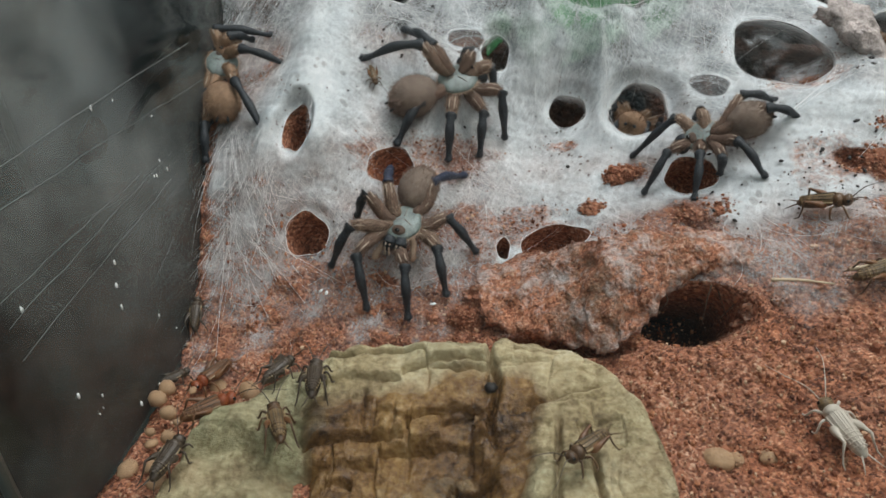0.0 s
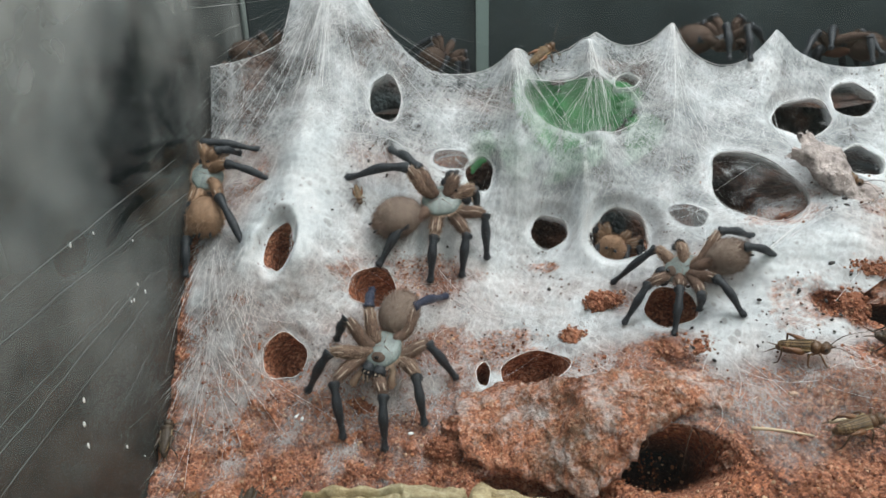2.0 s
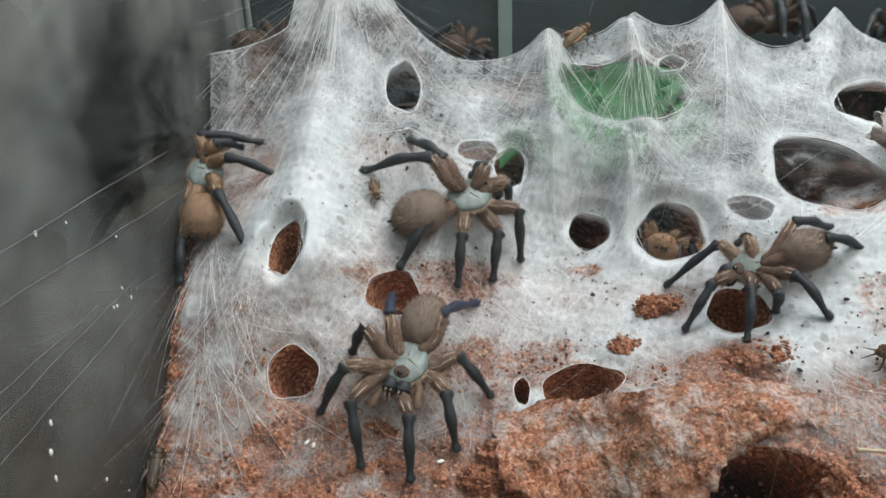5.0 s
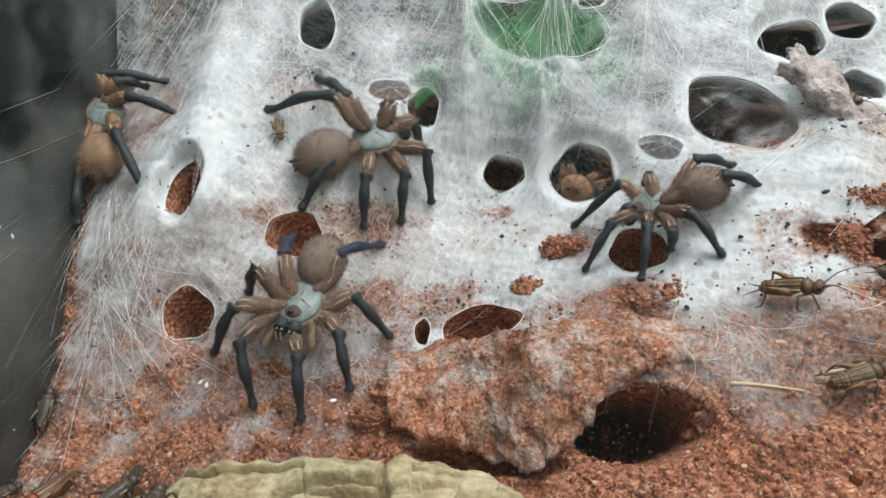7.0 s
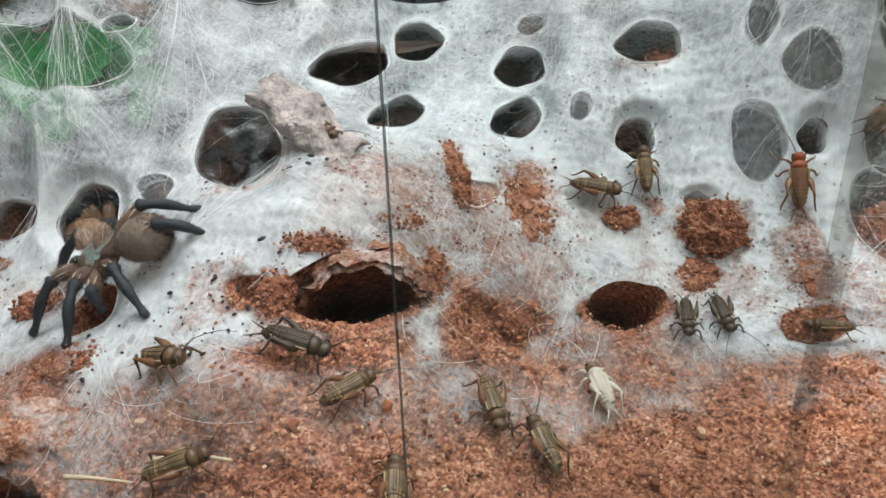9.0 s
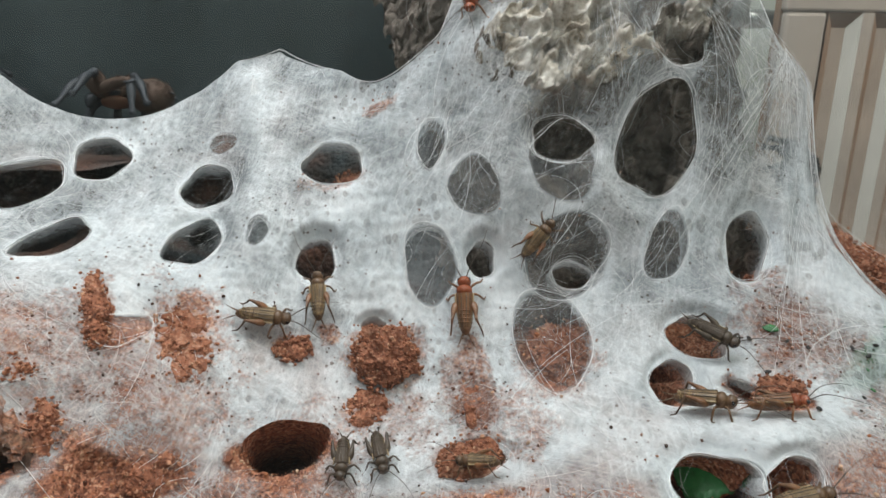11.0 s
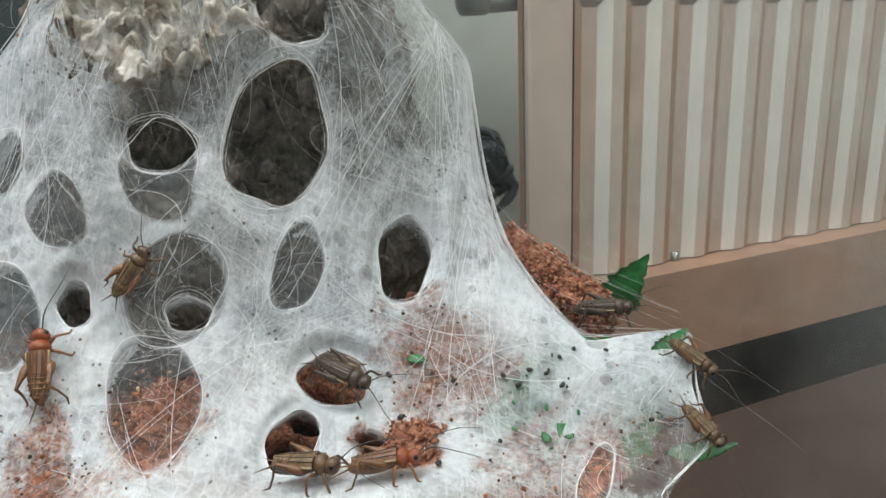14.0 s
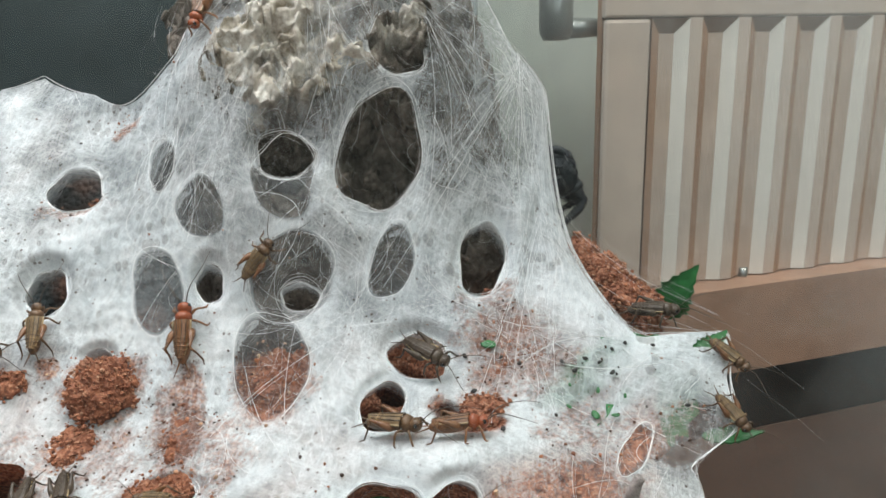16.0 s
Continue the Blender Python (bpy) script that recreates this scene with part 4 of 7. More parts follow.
def silk_values(u, w):
    white, bare = np.interp(u, WHITE_U, WHITE_W), np.interp(u, WHITE_U, BARE_W)
    n = wave_noise(u, w, 110, 11) * 0.5 + wave_noise(u, w, 330, 12) * 0.35
    broad = wave_noise(u, w, 50, 13)
    t = (w - bare) / (white - bare) + 0.22 * n
    dens = (0.84 + 0.06 * n + 0.09 * broad - 0.20 * smoothstep(0.53, 0.62, w) - 0.04 * smoothstep(0.36, 0.42, u) * smoothstep(0.42, 0.46, w)) * smoothstep(-0.05, 1.0, t) ** 0.8
    dens = dens - (0.15 - 0.08 * smoothstep(0.2, 0.3, u)) * smoothstep(0.42, 0.48, w) + 0.34 * smoothstep(0.0008, 0.006, folds(u, w)) * smoothstep(0.42, 0.48, w)
    for cu, cw, ru, rw, share in COVER:
        k = np.exp(-(((u - cu) / ru) ** 2 + ((w - cw) / rw) ** 2) ** 1.5)
        dens = dens + (share + 0.10 * n - dens) * k
    # silk is spun thick round the openings
    for e in HOLES:
        dens = dens + (0.10 if 0.43 < e[0] < 0.50 and e[1] > 0.53 else 0.24) * smoothstep(1.40, 1.02, within(e, u, w)[0]) * smoothstep(0.4, 0.6, dens)
    stain = 0.30 * smoothstep(1.7, 0.35, t) * (0.7 + 0.6 * n)
    for e in STAINS:
        r, _, _ = within(e, u, w)
        k = smoothstep(1.25, 0.55, r + 0.35 * n)
        stain = np.maximum(stain, ((0.74 if e[0] < 0.1 else 0.64) if e[2] > 0.018 else 0.8) * k)
    for cu, cw, ru, rw, *_ in CLODS:
        r = np.hypot((u - cu) / (ru * 1.7), (w - cw) / (rw * 2.0))
        stain = np.maximum(stain, 0.66 * smoothstep(1.15, 0.45, r + 0.3 * n))
    for e in FILMS:
        r, _, _ = within(e, u, w)
        dens = dens - 0.16 * smoothstep(1.02, 0.86, r + 0.05 * n) * smoothstep(0.2, 0.6, dens)
        dens = dens + 0.18 * smoothstep(1.35, 1.02, r) * smoothstep(0.95, 1.0, r)
    for e in BURROWS + PITS:
        r, _, _ = within(e, u, w)
        _, p, q = within(e, u, w)
        low = smoothstep(-0.55, 0.25, q / np.maximum(r, 0.2) + 0.25 * n)
        dens = dens * (1 - (1 - smoothstep(1.0, 1.7, r + 0.3 * n)) * low)
        stain = np.maximum(stain, (0.35 + 0.45 * low) * smoothstep(1.9, 1.2, r + 0.3 * n))
    # the silk over the rock is a loose veil
    veil = smoothstep(0.40, 0.43, u) * smoothstep(0.545, 0.50, u) * smoothstep(0.53, 0.57, w)
    dens = np.where(veil > 0.01, np.minimum(dens, 0.68), dens) - 0.14 * veil - 0.22 * veil * smoothstep(0.58, 0.62, w) + 0.10 * broad * veil
    column = smoothstep(0.49, 0.51, u) * smoothstep(0.50, 0.54, w)
    dens = dens - 0.10 * column
    dens = dens - 0.13 * smoothstep(0.60, 0.67, w) * smoothstep(0.16, 0.06, u)
    leafy = np.exp(-(((u - 0.045) / 0.055) ** 2 + ((w - 0.64) / 0.05) ** 2))
    dens = dens - 0.16 * leafy
    dens = dens * np.maximum(smoothstep(-0.194, -0.184, u + 0.003 * n), 0.75 * smoothstep(0.55, 0.60, w))
    return np.clip(dens, 0, 1), np.clip(stain, 0, 1)


def film_edge(e, a):
    """How far a thin window's line runs from its ellipse, by the angle."""
    return 1 + 0.09 * np.sin(2 * a + e[0] * 310) + 0.06 * np.sin(3 * a + e[1] * 270) + 0.03 * np.sin(5 * a + e[0] * 150)


def film_values(u, w):
    """Where the silk is only a thin film: 1 inside such a window."""
    out = np.zeros(len(u))
    for e in FILMS:
        r, p, q = within(e, u, w)
        out = np.maximum(out, smoothstep(1.03, 0.88, r / film_edge(e, np.arctan2(q, p))))
    return out


def web():
    nu, nw = 700, 500
    u, w = (a.ravel() for a in np.meshgrid(np.linspace(-0.1975, 0.60, nu), np.linspace(0.28, 0.83, nw), indexing="ij"))
    inside = np.zeros(len(u), bool)
    out = w > rim(u)
    w = np.where(out, rim(u), w)
    inside |= out
    over = u > edge(w)
    u = np.where(over, edge(w), u)
    inside |= over
    for e in HOLES + BURROWS:
        r, p, q = within(e, u, w)
        wob = 1 + 0.05 * np.sin(3 * np.arctan2(q, p) + e[0] * 90) + 0.04 * np.sin(5 * np.arctan2(q, p) + e[1] * 70)
        m = (r < wob) & (r > 1e-6)
        k = wob[m] / r[m]
        u[m] = e[0] + (p[m] * e[2] + q[m] * e[4]) * k
        w[m] = e[1] + (p[m] * e[3] + q[m] * e[5]) * k
        inside |= m
    dens, stain = silk_values(u, w)
    keep = (~inside) & (dens > 0.03)
    lift = 0.0042 * wave_noise(u, w * 0.5, 48, 25) * smoothstep(0.44, 0.52, w) + 0.0028 * wave_noise(u, w * 0.6, 85, 21) + 0.0009 * wave_noise(u, w * 0.7, 260, 22) + 0.0004 * wave_noise(u, w * 0.7, 800, 24)
    rng = np.random.RandomState(23)
    lift = lift + rng.normal(0, 0.00008, len(u))
    lift = lift * (1 - 0.6 * smoothstep(0.40, 0.46, u)) + 2.4 * folds(u, w) - 0.006 * smoothstep(0.57, 0.66, w) * smoothstep(0.42, 0.38, u)
    for e in HOLES:
        r, _, _ = within(e, u, w)
        lift = lift * smoothstep(1.0, 1.5, r) - (0.002 if e[0] < 0.1 and e[1] < 0.5 else 0.006) * smoothstep(1.7, 1.0, r) ** 1.6
    p = land(u, w, lift)
    p[:, 1] = np.clip(p[:, 1], 0.1495, 0.588)
    me, used = fast_mesh("sheet", p, grid_faces(nu, nw, keep), SILK)
    add_attribute(me, "dens", dens[used])
    add_attribute(me, "stain", stain[used])
    add_attribute(me, "film", film_values(u, w)[used])
    cloth = np.stack([u + 0.006 * wave_noise(u, w, 26, 61), w * 1.15 + 0.006 * wave_noise(u, w, 26, 62), 0 * u], 1)
    add_vectors(me, "cloth", cloth[used])
    thing = tagged(new("spider_web"), "white silk web sheet with round openings draped over soil", "spider web")
    ob = new("sheet", me)
    ob.parent = thing
    ob["label"] = "dense white silk sheet"
    # a thinner layer of silk under the first
    q = land(u, w, lift - 0.012 * smoothstep(np.interp(u, WHITE_U, WHITE_W) - 0.01, np.interp(u, WHITE_U, WHITE_W) + 0.05, w) - 0.001)
    q[:, 1] = np.clip(q[:, 1], 0.1495, 0.588)
    q[:, 0] = q[:, 0] + 0.0004
    far_in = keep & (w > np.interp(u, WHITE_U, WHITE_W)) & ~((u > 0.40) & (w > 0.52))
    for e in HOLES:
        far_in &= within(e, u, w)[0] > 1.35
    for e in FILMS:
        far_in &= within(e, u, w)[0] > 1.1
    me, used = fast_mesh("under_sheet", q, grid_faces(nu, nw, far_in), SILK)
    add_attribute(me, "dens", np.clip(dens - 0.32, 0, 1)[used])
    add_attribute(me, "stain", (0 * stain)[used])
    add_vectors(me, "cloth", cloth[used] + (0.31, 0.17, 0))
    under = new("under_sheet", me)
    under.parent = thing
    under["label"] = "thin inner layer of silk"
    # rolled lips round the openings
    for i, e in enumerate(HOLES):
        rng = random.Random(i)
        a = np.linspace(0, 2 * math.pi, 41)[:-1]
        geos = []
        for ring in range(1 if e[0] < 0.1 and e[1] < 0.5 else 3):
            k = 1 + 0.05 * np.sin(3 * a + e[0] * 90) + 0.04 * np.sin(5 * a + e[1] * 70) + (0, 0.05, -0.03)[ring] + 0.025 * np.sin(2 * a + rng.uniform(0, 6))
            pts = land(e[0] + (np.cos(a) * e[2] + np.sin(a) * e[4]) * k, e[1] + (np.cos(a) * e[3] + np.sin(a) * e[5]) * k, (-0.006, -0.0052, -0.0068)[ring] + (0.0045 if e[0] < 0.1 and e[1] < 0.5 else 0))
            r = (0.00017, 0.00008, 0.00007)[ring] * (0.7 if 0.43 < e[0] < 0.50 and e[1] > 0.53 else 1.0)
            pts = [tuple(q) for q in pts]
            geos.append(tube(pts + pts[:1], [r * rng.uniform(0.6, 1.3) for _ in range(41)], 5, False))
        part("opening_lip", join(*geos), THREAD, thing, "rolled silk edge")
        if e[0] < 0.1 and e[1] < 0.5 or 0.43 < e[0] < 0.50 and e[1] > 0.53:
            continue
        # the silk turns in behind the opening
        a, s = (q.ravel() for q in np.meshgrid(np.linspace(0, 2 * math.pi, 41), np.linspace(0, 1, 8), indexing="ij"))
        k = 1 + 0.05 * np.sin(3 * a + e[0] * 90) + 0.04 * np.sin(5 * a + e[1] * 70) + 0.10 * s
        q = land(e[0] + (np.cos(a) * e[2] + np.sin(a) * e[4]) * k, e[1] + (np.cos(a) * e[3] + np.sin(a) * e[5]) * k, -0.006 - 0.022 * s + 0.002 * np.sin(2 * a + i))
        me, used = fast_mesh("throat", q, grid_faces(41, 8), SILK)
        add_attribute(me, "dens", (0.72 * (1 - s) ** 1.4 + 0.06)[used])
        add_attribute(me, "stain", (0 * s)[used])
        add_vectors(me, "cloth", np.stack([e[0] + 0.01 * a, e[1] + 0.03 * s, 0 * s], 1)[used])
        ob = new("throat", me)
        ob.parent = thing
    # torn inner layers behind some of the wide openings
    for i, e in enumerate((HOLES_LEFT[7], HOLES_LEFT[12], HOLES_MIDDLE[0], HOLES_MIDDLE[2], HOLES_MIDDLE[3])):
        a, s = (q.ravel() for q in np.meshgrid(np.linspace(0, 2 * math.pi, 61), np.linspace(0.02, 1.15, 26), indexing="ij"))
        uu, ww = e[0] + s * (np.cos(a) * e[2] + np.sin(a) * e[4]), e[1] + s * (np.cos(a) * e[3] + np.sin(a) * e[5])
        q = land(uu, ww, -0.017 - 0.016 * (1 - s**2) + 0.006 * np.sin(2 * a + i) + 0.004 * wave_noise(uu, ww, 200, 90 + i))
        me, used = fast_mesh("inner_film", q, grid_faces(61, 26), SILK)
        torn = wave_noise(uu, ww, 130, 95 + i) + 0.6 * wave_noise(uu, ww, 330, 99 + i)
        add_attribute(me, "dens", np.clip(0.02 + 0.36 * torn, 0, 0.52)[used])
        add_attribute(me, "film", np.full(len(uu), 0.35)[used])
        add_vectors(me, "cloth", np.stack([uu + 0.008 * np.sin(3 * a), ww, 0 * uu], 1)[used])
        ob = new("inner_film", me)
        ob.parent = thing
    # thin films end in a fine lip too
    for i, e in enumerate(FILMS):
        rng = random.Random(90 + i)
        a = np.linspace(0, 2 * math.pi, 61)[:-1]
        geos = []
        for ring in range(3):
            k = film_edge(e, a) + (0, 0.035, 0.08)[ring] + (0.03 * np.sin(2 * a + rng.uniform(0, 6)) if ring else 0.0)
            uu, ww = e[0] + (np.cos(a) * e[2] + np.sin(a) * e[4]) * k, e[1] + (np.cos(a) * e[3] + np.sin(a) * e[5]) * k
            ww = np.minimum(ww, rim(uu))
            pts = [tuple(q) for q in land(uu, ww, 0.0012 + 2.4 * folds(uu, ww) - 0.006 * smoothstep(0.57, 0.66, ww) * smoothstep(0.42, 0.38, uu))]
            r = (0.00013, 0.00004, 0.000035)[ring]
            geos.append(tube(pts + pts[:1], [r * rng.uniform(0.5, 1.4) for _ in range(61)], 4, False))
        part("film_lip", join(*geos), THREAD, thing, "fine silk edge of a thin window")
    # hem of the upper rim and the free side edge
    uu = np.linspace(-0.1975, 0.42, 260)
    pts = land(uu, rim(uu), 2.4 * folds(uu, rim(uu)) - 0.006 * smoothstep(0.57, 0.66, rim(uu)) * smoothstep(0.42, 0.38, uu))
    pts[:, 1] = np.clip(pts[:, 1], 0.19, 0.588)
    part("hem", tube([tuple(q) for q in pts], [0.00016] * 260, 5), THREAD, thing, "taut silk hem")
    ww = np.linspace(0.30, 0.66, 160)
    part("hem", tube([tuple(q) for q in land(edge(ww), ww, 0.0)], [0.00022] * 160, 5), THREAD, thing, "taut silk hem")
    # strands that lie on the sheet, and loose ones across the openings
    rng = np.random.RandomState(31)
    bundles = []

    def strands(pu, pw, r, dh):
        """Threads along rows of places, as three-sided tubes."""
        n, k = pu.shape
        q = land(pu, pw, np.broadcast_to(dh, pu.shape).ravel()).reshape(n, k, 3)
        q[..., 1] = np.clip(q[..., 1], 0.150, 0.589)
        d = np.gradient(q, axis=1)
        up = np.array((0, -0.707, 0.707))
        s = np.cross(d, up)
        s /= np.linalg.norm(s, axis=2, keepdims=True) + 1e-12
        r = np.asarray(r).reshape(-1, 1, 1)
        v = np.stack([q - s * r, q + s * r, q + up * r], 2).reshape(-1, 3)
        a = (np.arange(n)[:, None] * k + np.arange(k - 1)[None]).ravel() * 3
        f = np.concatenate([np.stack([a, a + 3, a + 5, a + 2], 1), np.stack([a + 2, a + 5, a + 4, a + 1], 1), np.stack([a + 1, a + 4, a + 3, a], 1)])
        bundles.append((v, f))

    def hang(pu, pw):
        u, w = pu.ravel(), pw.ravel()
        return (2.4 * folds(u, w) - 0.006 * smoothstep(0.57, 0.66, w) * smoothstep(0.42, 0.38, u)).reshape(pu.shape)

    count = 44000
    u0, w0 = rng.uniform(-0.19, 0.588, count), rng.uniform(0.28, 0.76, count)
    d0 = silk_values(u0, w0)[0]
    across = rng.rand(count) < 0.4
    a = np.where(across, rng.uniform(0, 3.14, count), rng.normal(1.57, 0.5, count) + 0.5 * np.sin(u0 * 23 + w0 * 11))
    L = rng.uniform(0.02, 0.075, count) * np.clip(d0 * 1.6 - 0.15, 0.25, 1)
    s = np.linspace(-0.5, 0.5, 14)[None] * L[:, None]
    bend = rng.normal(0, 0.008, count)[:, None] * (1 - (2 * s / L[:, None]) ** 2)
    pu = u0[:, None] + s * np.cos(a)[:, None] + bend * np.sin(a)[:, None]
    pw = w0[:, None] + 1.3 * s * np.sin(a)[:, None] - bend * np.cos(a)[:, None]
    ok = (d0 > rng.uniform(0.25, 0.50, count)) & (d0 < rng.uniform(0.45, 0.66, count)) & (pw < rim(pu.ravel()).reshape(pu.shape)).all(1) & (pu < edge(pw)).all(1) & (pu > -0.197).all(1)
    for e in HOLES + BURROWS:
        ok &= (within(e, pu, pw)[0] > 1.02).all(1)
    pu, pw = pu[ok][:1300], pw[ok][:1300]
    n = len(pu)
    strands(pu, pw, 0.000014 + 0.00007 * rng.rand(n) ** 3, hang(pu, pw) + (0.0008 + rng.uniform(0, 0.002, n))[:, None])
    # thick rolled threads
    strands(pu[:60], pw[:60] + 0.003, rng.uniform(0.00003, 0.00007, 60), hang(pu[:60], pw[:60]) + 0.0016)
    # threads that run round the openings
    for e in HOLES:
        k = 7
        a0, span = rng.uniform(0, 6.28, k), rng.uniform(0.8, 3.2, k)
        a = a0[:, None] + span[:, None] * np.linspace(0, 1, 12)[None]
        r = (1 + np.abs(rng.normal(0.06, 0.12, k)))[:, None] + 0.05 * np.sin(3 * a)
        strands(e[0] + r * (np.cos(a) * e[2] + np.sin(a) * e[4]), e[1] + r * (np.cos(a) * e[3] + np.sin(a) * e[5]), rng.uniform(0.00003, 0.00008, k), -0.006 * np.clip(1.6 - r, 0, 0.6) / 0.6 + 0.0010)
    # strands that fan out from taut points of the sheet
    for cu, cw, k, spread in ((0.004, 0.685, 40, 0.07), (0.055, 0.665, 40, 0.08), (-0.117, 0.77, 90, 0.24), (0.55, 0.59, 90, 0.17), (0.548, 0.50, 60, 0.10), (0.045, 0.54, 40, 0.06), (0.589, 0.398, 30, 0.06), (0.41, 0.64, 40, 0.10), (-0.180, 0.50, 50, 0.12), (-0.172, 0.42, 50, 0.10), (-0.15, 0.46, 40, 0.06), (0.50, 0.62, 60, 0.12), (0.46, 0.66, 60, 0.14)):
        a = rng.normal(-1.57, 0.5, k)[:, None]
        L = spread * rng.uniform(0.4, 1.1, k)[:, None]
        s = np.linspace(0, 1, 12)[None]
        jump = rng.normal(0, 0.004, (k, 2))
        pu = cu + jump[:, :1] + L * s * np.cos(a) + rng.normal(0, 0.003, k)[:, None] * np.sin(3 * s)
        pw = np.minimum(cw + jump[:, 1:] + L * s * np.sin(a) * 1.2, rim(cu) + 0.0 * s)
        pu = np.minimum(pu, edge(pw))
        free = np.ones(k, bool)
        for e in HOLES:
            free &= (within(e, pu, pw)[0] > 1.0).all(1)
        pu, pw, s = pu[free], pw[free], np.broadcast_to(s, pu.shape)[free]
        strands(pu, pw, 0.000015 + 0.00008 * rng.rand(len(pu)) ** 2.5, hang(pu, pw) + 0.001 + 0.003 * np.sin(math.pi * s))
    # threads that run down the taut folds and spread at their feet
    for a0, b0, c0, d0, high, wide in FOLDS:
        k = 32
        s = np.linspace(0, 1, 18)[None]
        off = rng.normal(0, 1.0, k)[:, None] * wide * 0.6
        more = rng.uniform(0.5, 1.25, k)[:, None] * s
        pu = a0 + (c0 - a0) * more + off * (0.12 + 1.5 * s**1.6) + rng.normal(0, 0.0012, k)[:, None] * np.sin(4 * s + a0)
        pw = np.minimum(b0 + (d0 - b0) * more - np.abs(off) * 0.3 * s, rim(pu.ravel()).reshape(pu.shape))
        pu = np.minimum(pu, edge(pw))
        ok = np.ones(k, bool)
        for e in HOLES + BURROWS:
            ok &= (within(e, pu, pw)[0] > 1.0).all(1)
        pu, pw = pu[ok], pw[ok]
        strands(pu, pw, 0.000014 + 0.00009 * rng.rand(len(pu)) ** 3, hang(pu, pw) + 0.0014)
    # long threads over the loose veil and the corner
    k = 420
    u0, w0 = rng.uniform(0.40, 0.57, k), rng.uniform(0.40, 0.70, k)
    a = rng.normal(1.57, 0.55, k) + 0.6 * (u0 - 0.5) * 6
    L = rng.uniform(0.03, 0.11, k)
    s = np.linspace(-0.5, 0.5, 16)[None] * L[:, None]
    bend = rng.normal(0, 0.020, k)[:, None] * (1 - (2 * s / L[:, None]) ** 2)
    pu = u0[:, None] + s * np.cos(a)[:, None] + bend * np.sin(a)[:, None]
    pw = w0[:, None] + s * np.sin(a)[:, None] - bend * np.cos(a)[:, None]
    ok = (pu < edge(pw)).all(1) & (pw < 0.74).all(1) & (pw > 0.36).all(1)
    for e in HOLES:
        ok &= (within(e, pu, pw)[0] > 1.0).all(1) | (rng.rand(k) < 0.06)
    pu, pw = pu[ok], pw[ok]
    strands(pu, pw, 0.000012 + 0.00008 * rng.rand(len(pu)) ** 4, hang(pu, pw) + 0.002)
    k = 16
    s = np.linspace(0, 1, 14)[None]
    pu = 0.553 + rng.normal(0, 0.003, (k, 1)) + (0.040 + rng.normal(0, 0.006, (k, 1))) * s**1.3
    pw = 0.535 + rng.normal(0, 0.025, (k, 1)) - (0.125 + rng.normal(0, 0.02, (k, 1))) * s
    strands(pu, pw, 0.000012 + 0.00004 * rng.rand(k) ** 2, 0.004 + 0.010 * s * rng.rand(k, 1))
    # loose threads across the openings and the thin windows, and others that spread from their lips
    strung = [(HOLES_LEFT[7], 22), (HOLES_RIGHT[3], 20), (HOLES_RIGHT[2], 6), (HOLES_RIGHT[6], 12), (HOLES_RIGHT[7], 8), (HOLES_MIDDLE[2], 8), (HOLES_MIDDLE[3], 10), (HOLES_LEFT[12], 8), (HOLES_LEFT[2], 9), (HOLES_RIGHT[8], 12), (HOLES_LEFT[4], 7), (HOLES_LEFT[6], 8), (HOLES_LEFT[9], 9), (HOLES_RIGHT[1], 6)]
    strung += [(e, 9 if e[2] < 0.03 else 40) for e in FILMS]
    for e, k in strung:
        a, b = rng.uniform(0, 6.28, k)[:, None], (0.5 + 2.4 * rng.rand(k) ** 2)[:, None]
        s = np.linspace(0, 1, 9)[None]
        x = np.cos(a) * (1 - s) + np.cos(a + b) * s + 0.22 * np.sin(math.pi * s) * rng.normal(0, 1, (k, 1))
        y = np.sin(a) * (1 - s) + np.sin(a + b) * s + 0.22 * np.sin(math.pi * s) * rng.normal(0, 1, (k, 1))
        ww = np.minimum(e[1] + x * e[3] + y * e[5], rim(e[0]))
        deep = (0.001 if e in FILMS else -0.007) - (0.003 if e in FILMS else 0.018) * np.sin(math.pi * s) * rng.rand(k)[:, None]
        strands(e[0] + x * e[2] + y * e[4], ww, 0.000012 + 0.00005 * rng.rand(k) ** 3, deep)
    for e in HOLES + FILMS:
        if e[1] < 0.45:
            continue
        k = 22
        a = rng.uniform(0, 6.28, k)[:, None]
        s = np.linspace(0, 1, 10)[None] * rng.uniform(0.25, 1.1, k)[:, None]
        r, a = 1.01 + s, a + rng.normal(0, 0.5, k)[:, None] * s
        pu, pw = e[0] + r * (np.cos(a) * e[2] + np.sin(a) * e[4]), e[1] + r * (np.cos(a) * e[3] + np.sin(a) * e[5])
        ok = (pw < rim(pu.ravel()).reshape(pu.shape)).all(1) & (pu < edge(pw)).all(1) & (pu > -0.195).all(1)
        for g in HOLES + BURROWS:
            ok &= (within(g, pu, pw)[0] > 1.0).all(1)
        pu, pw, sk = pu[ok], pw[ok], s[ok]
        strands(pu, pw, 0.00002 + 0.00007 * rng.rand(len(pu)) ** 2, hang(pu, pw) - 0.006 * np.clip(0.5 - sk, 0, 0.5) / 0.5 + 0.0012)
    off, vs, fs = 0, [], []
    for v, f in bundles:
        vs.append(v)
        fs.append(f + off)
        off += len(v)
    me, _ = fast_mesh("strands", np.concatenate(vs), np.concatenate(fs), THREAD)
    ob = tagged(new("strands", me), "fine loose silk threads", kind="stuff")
    ob.parent = thing


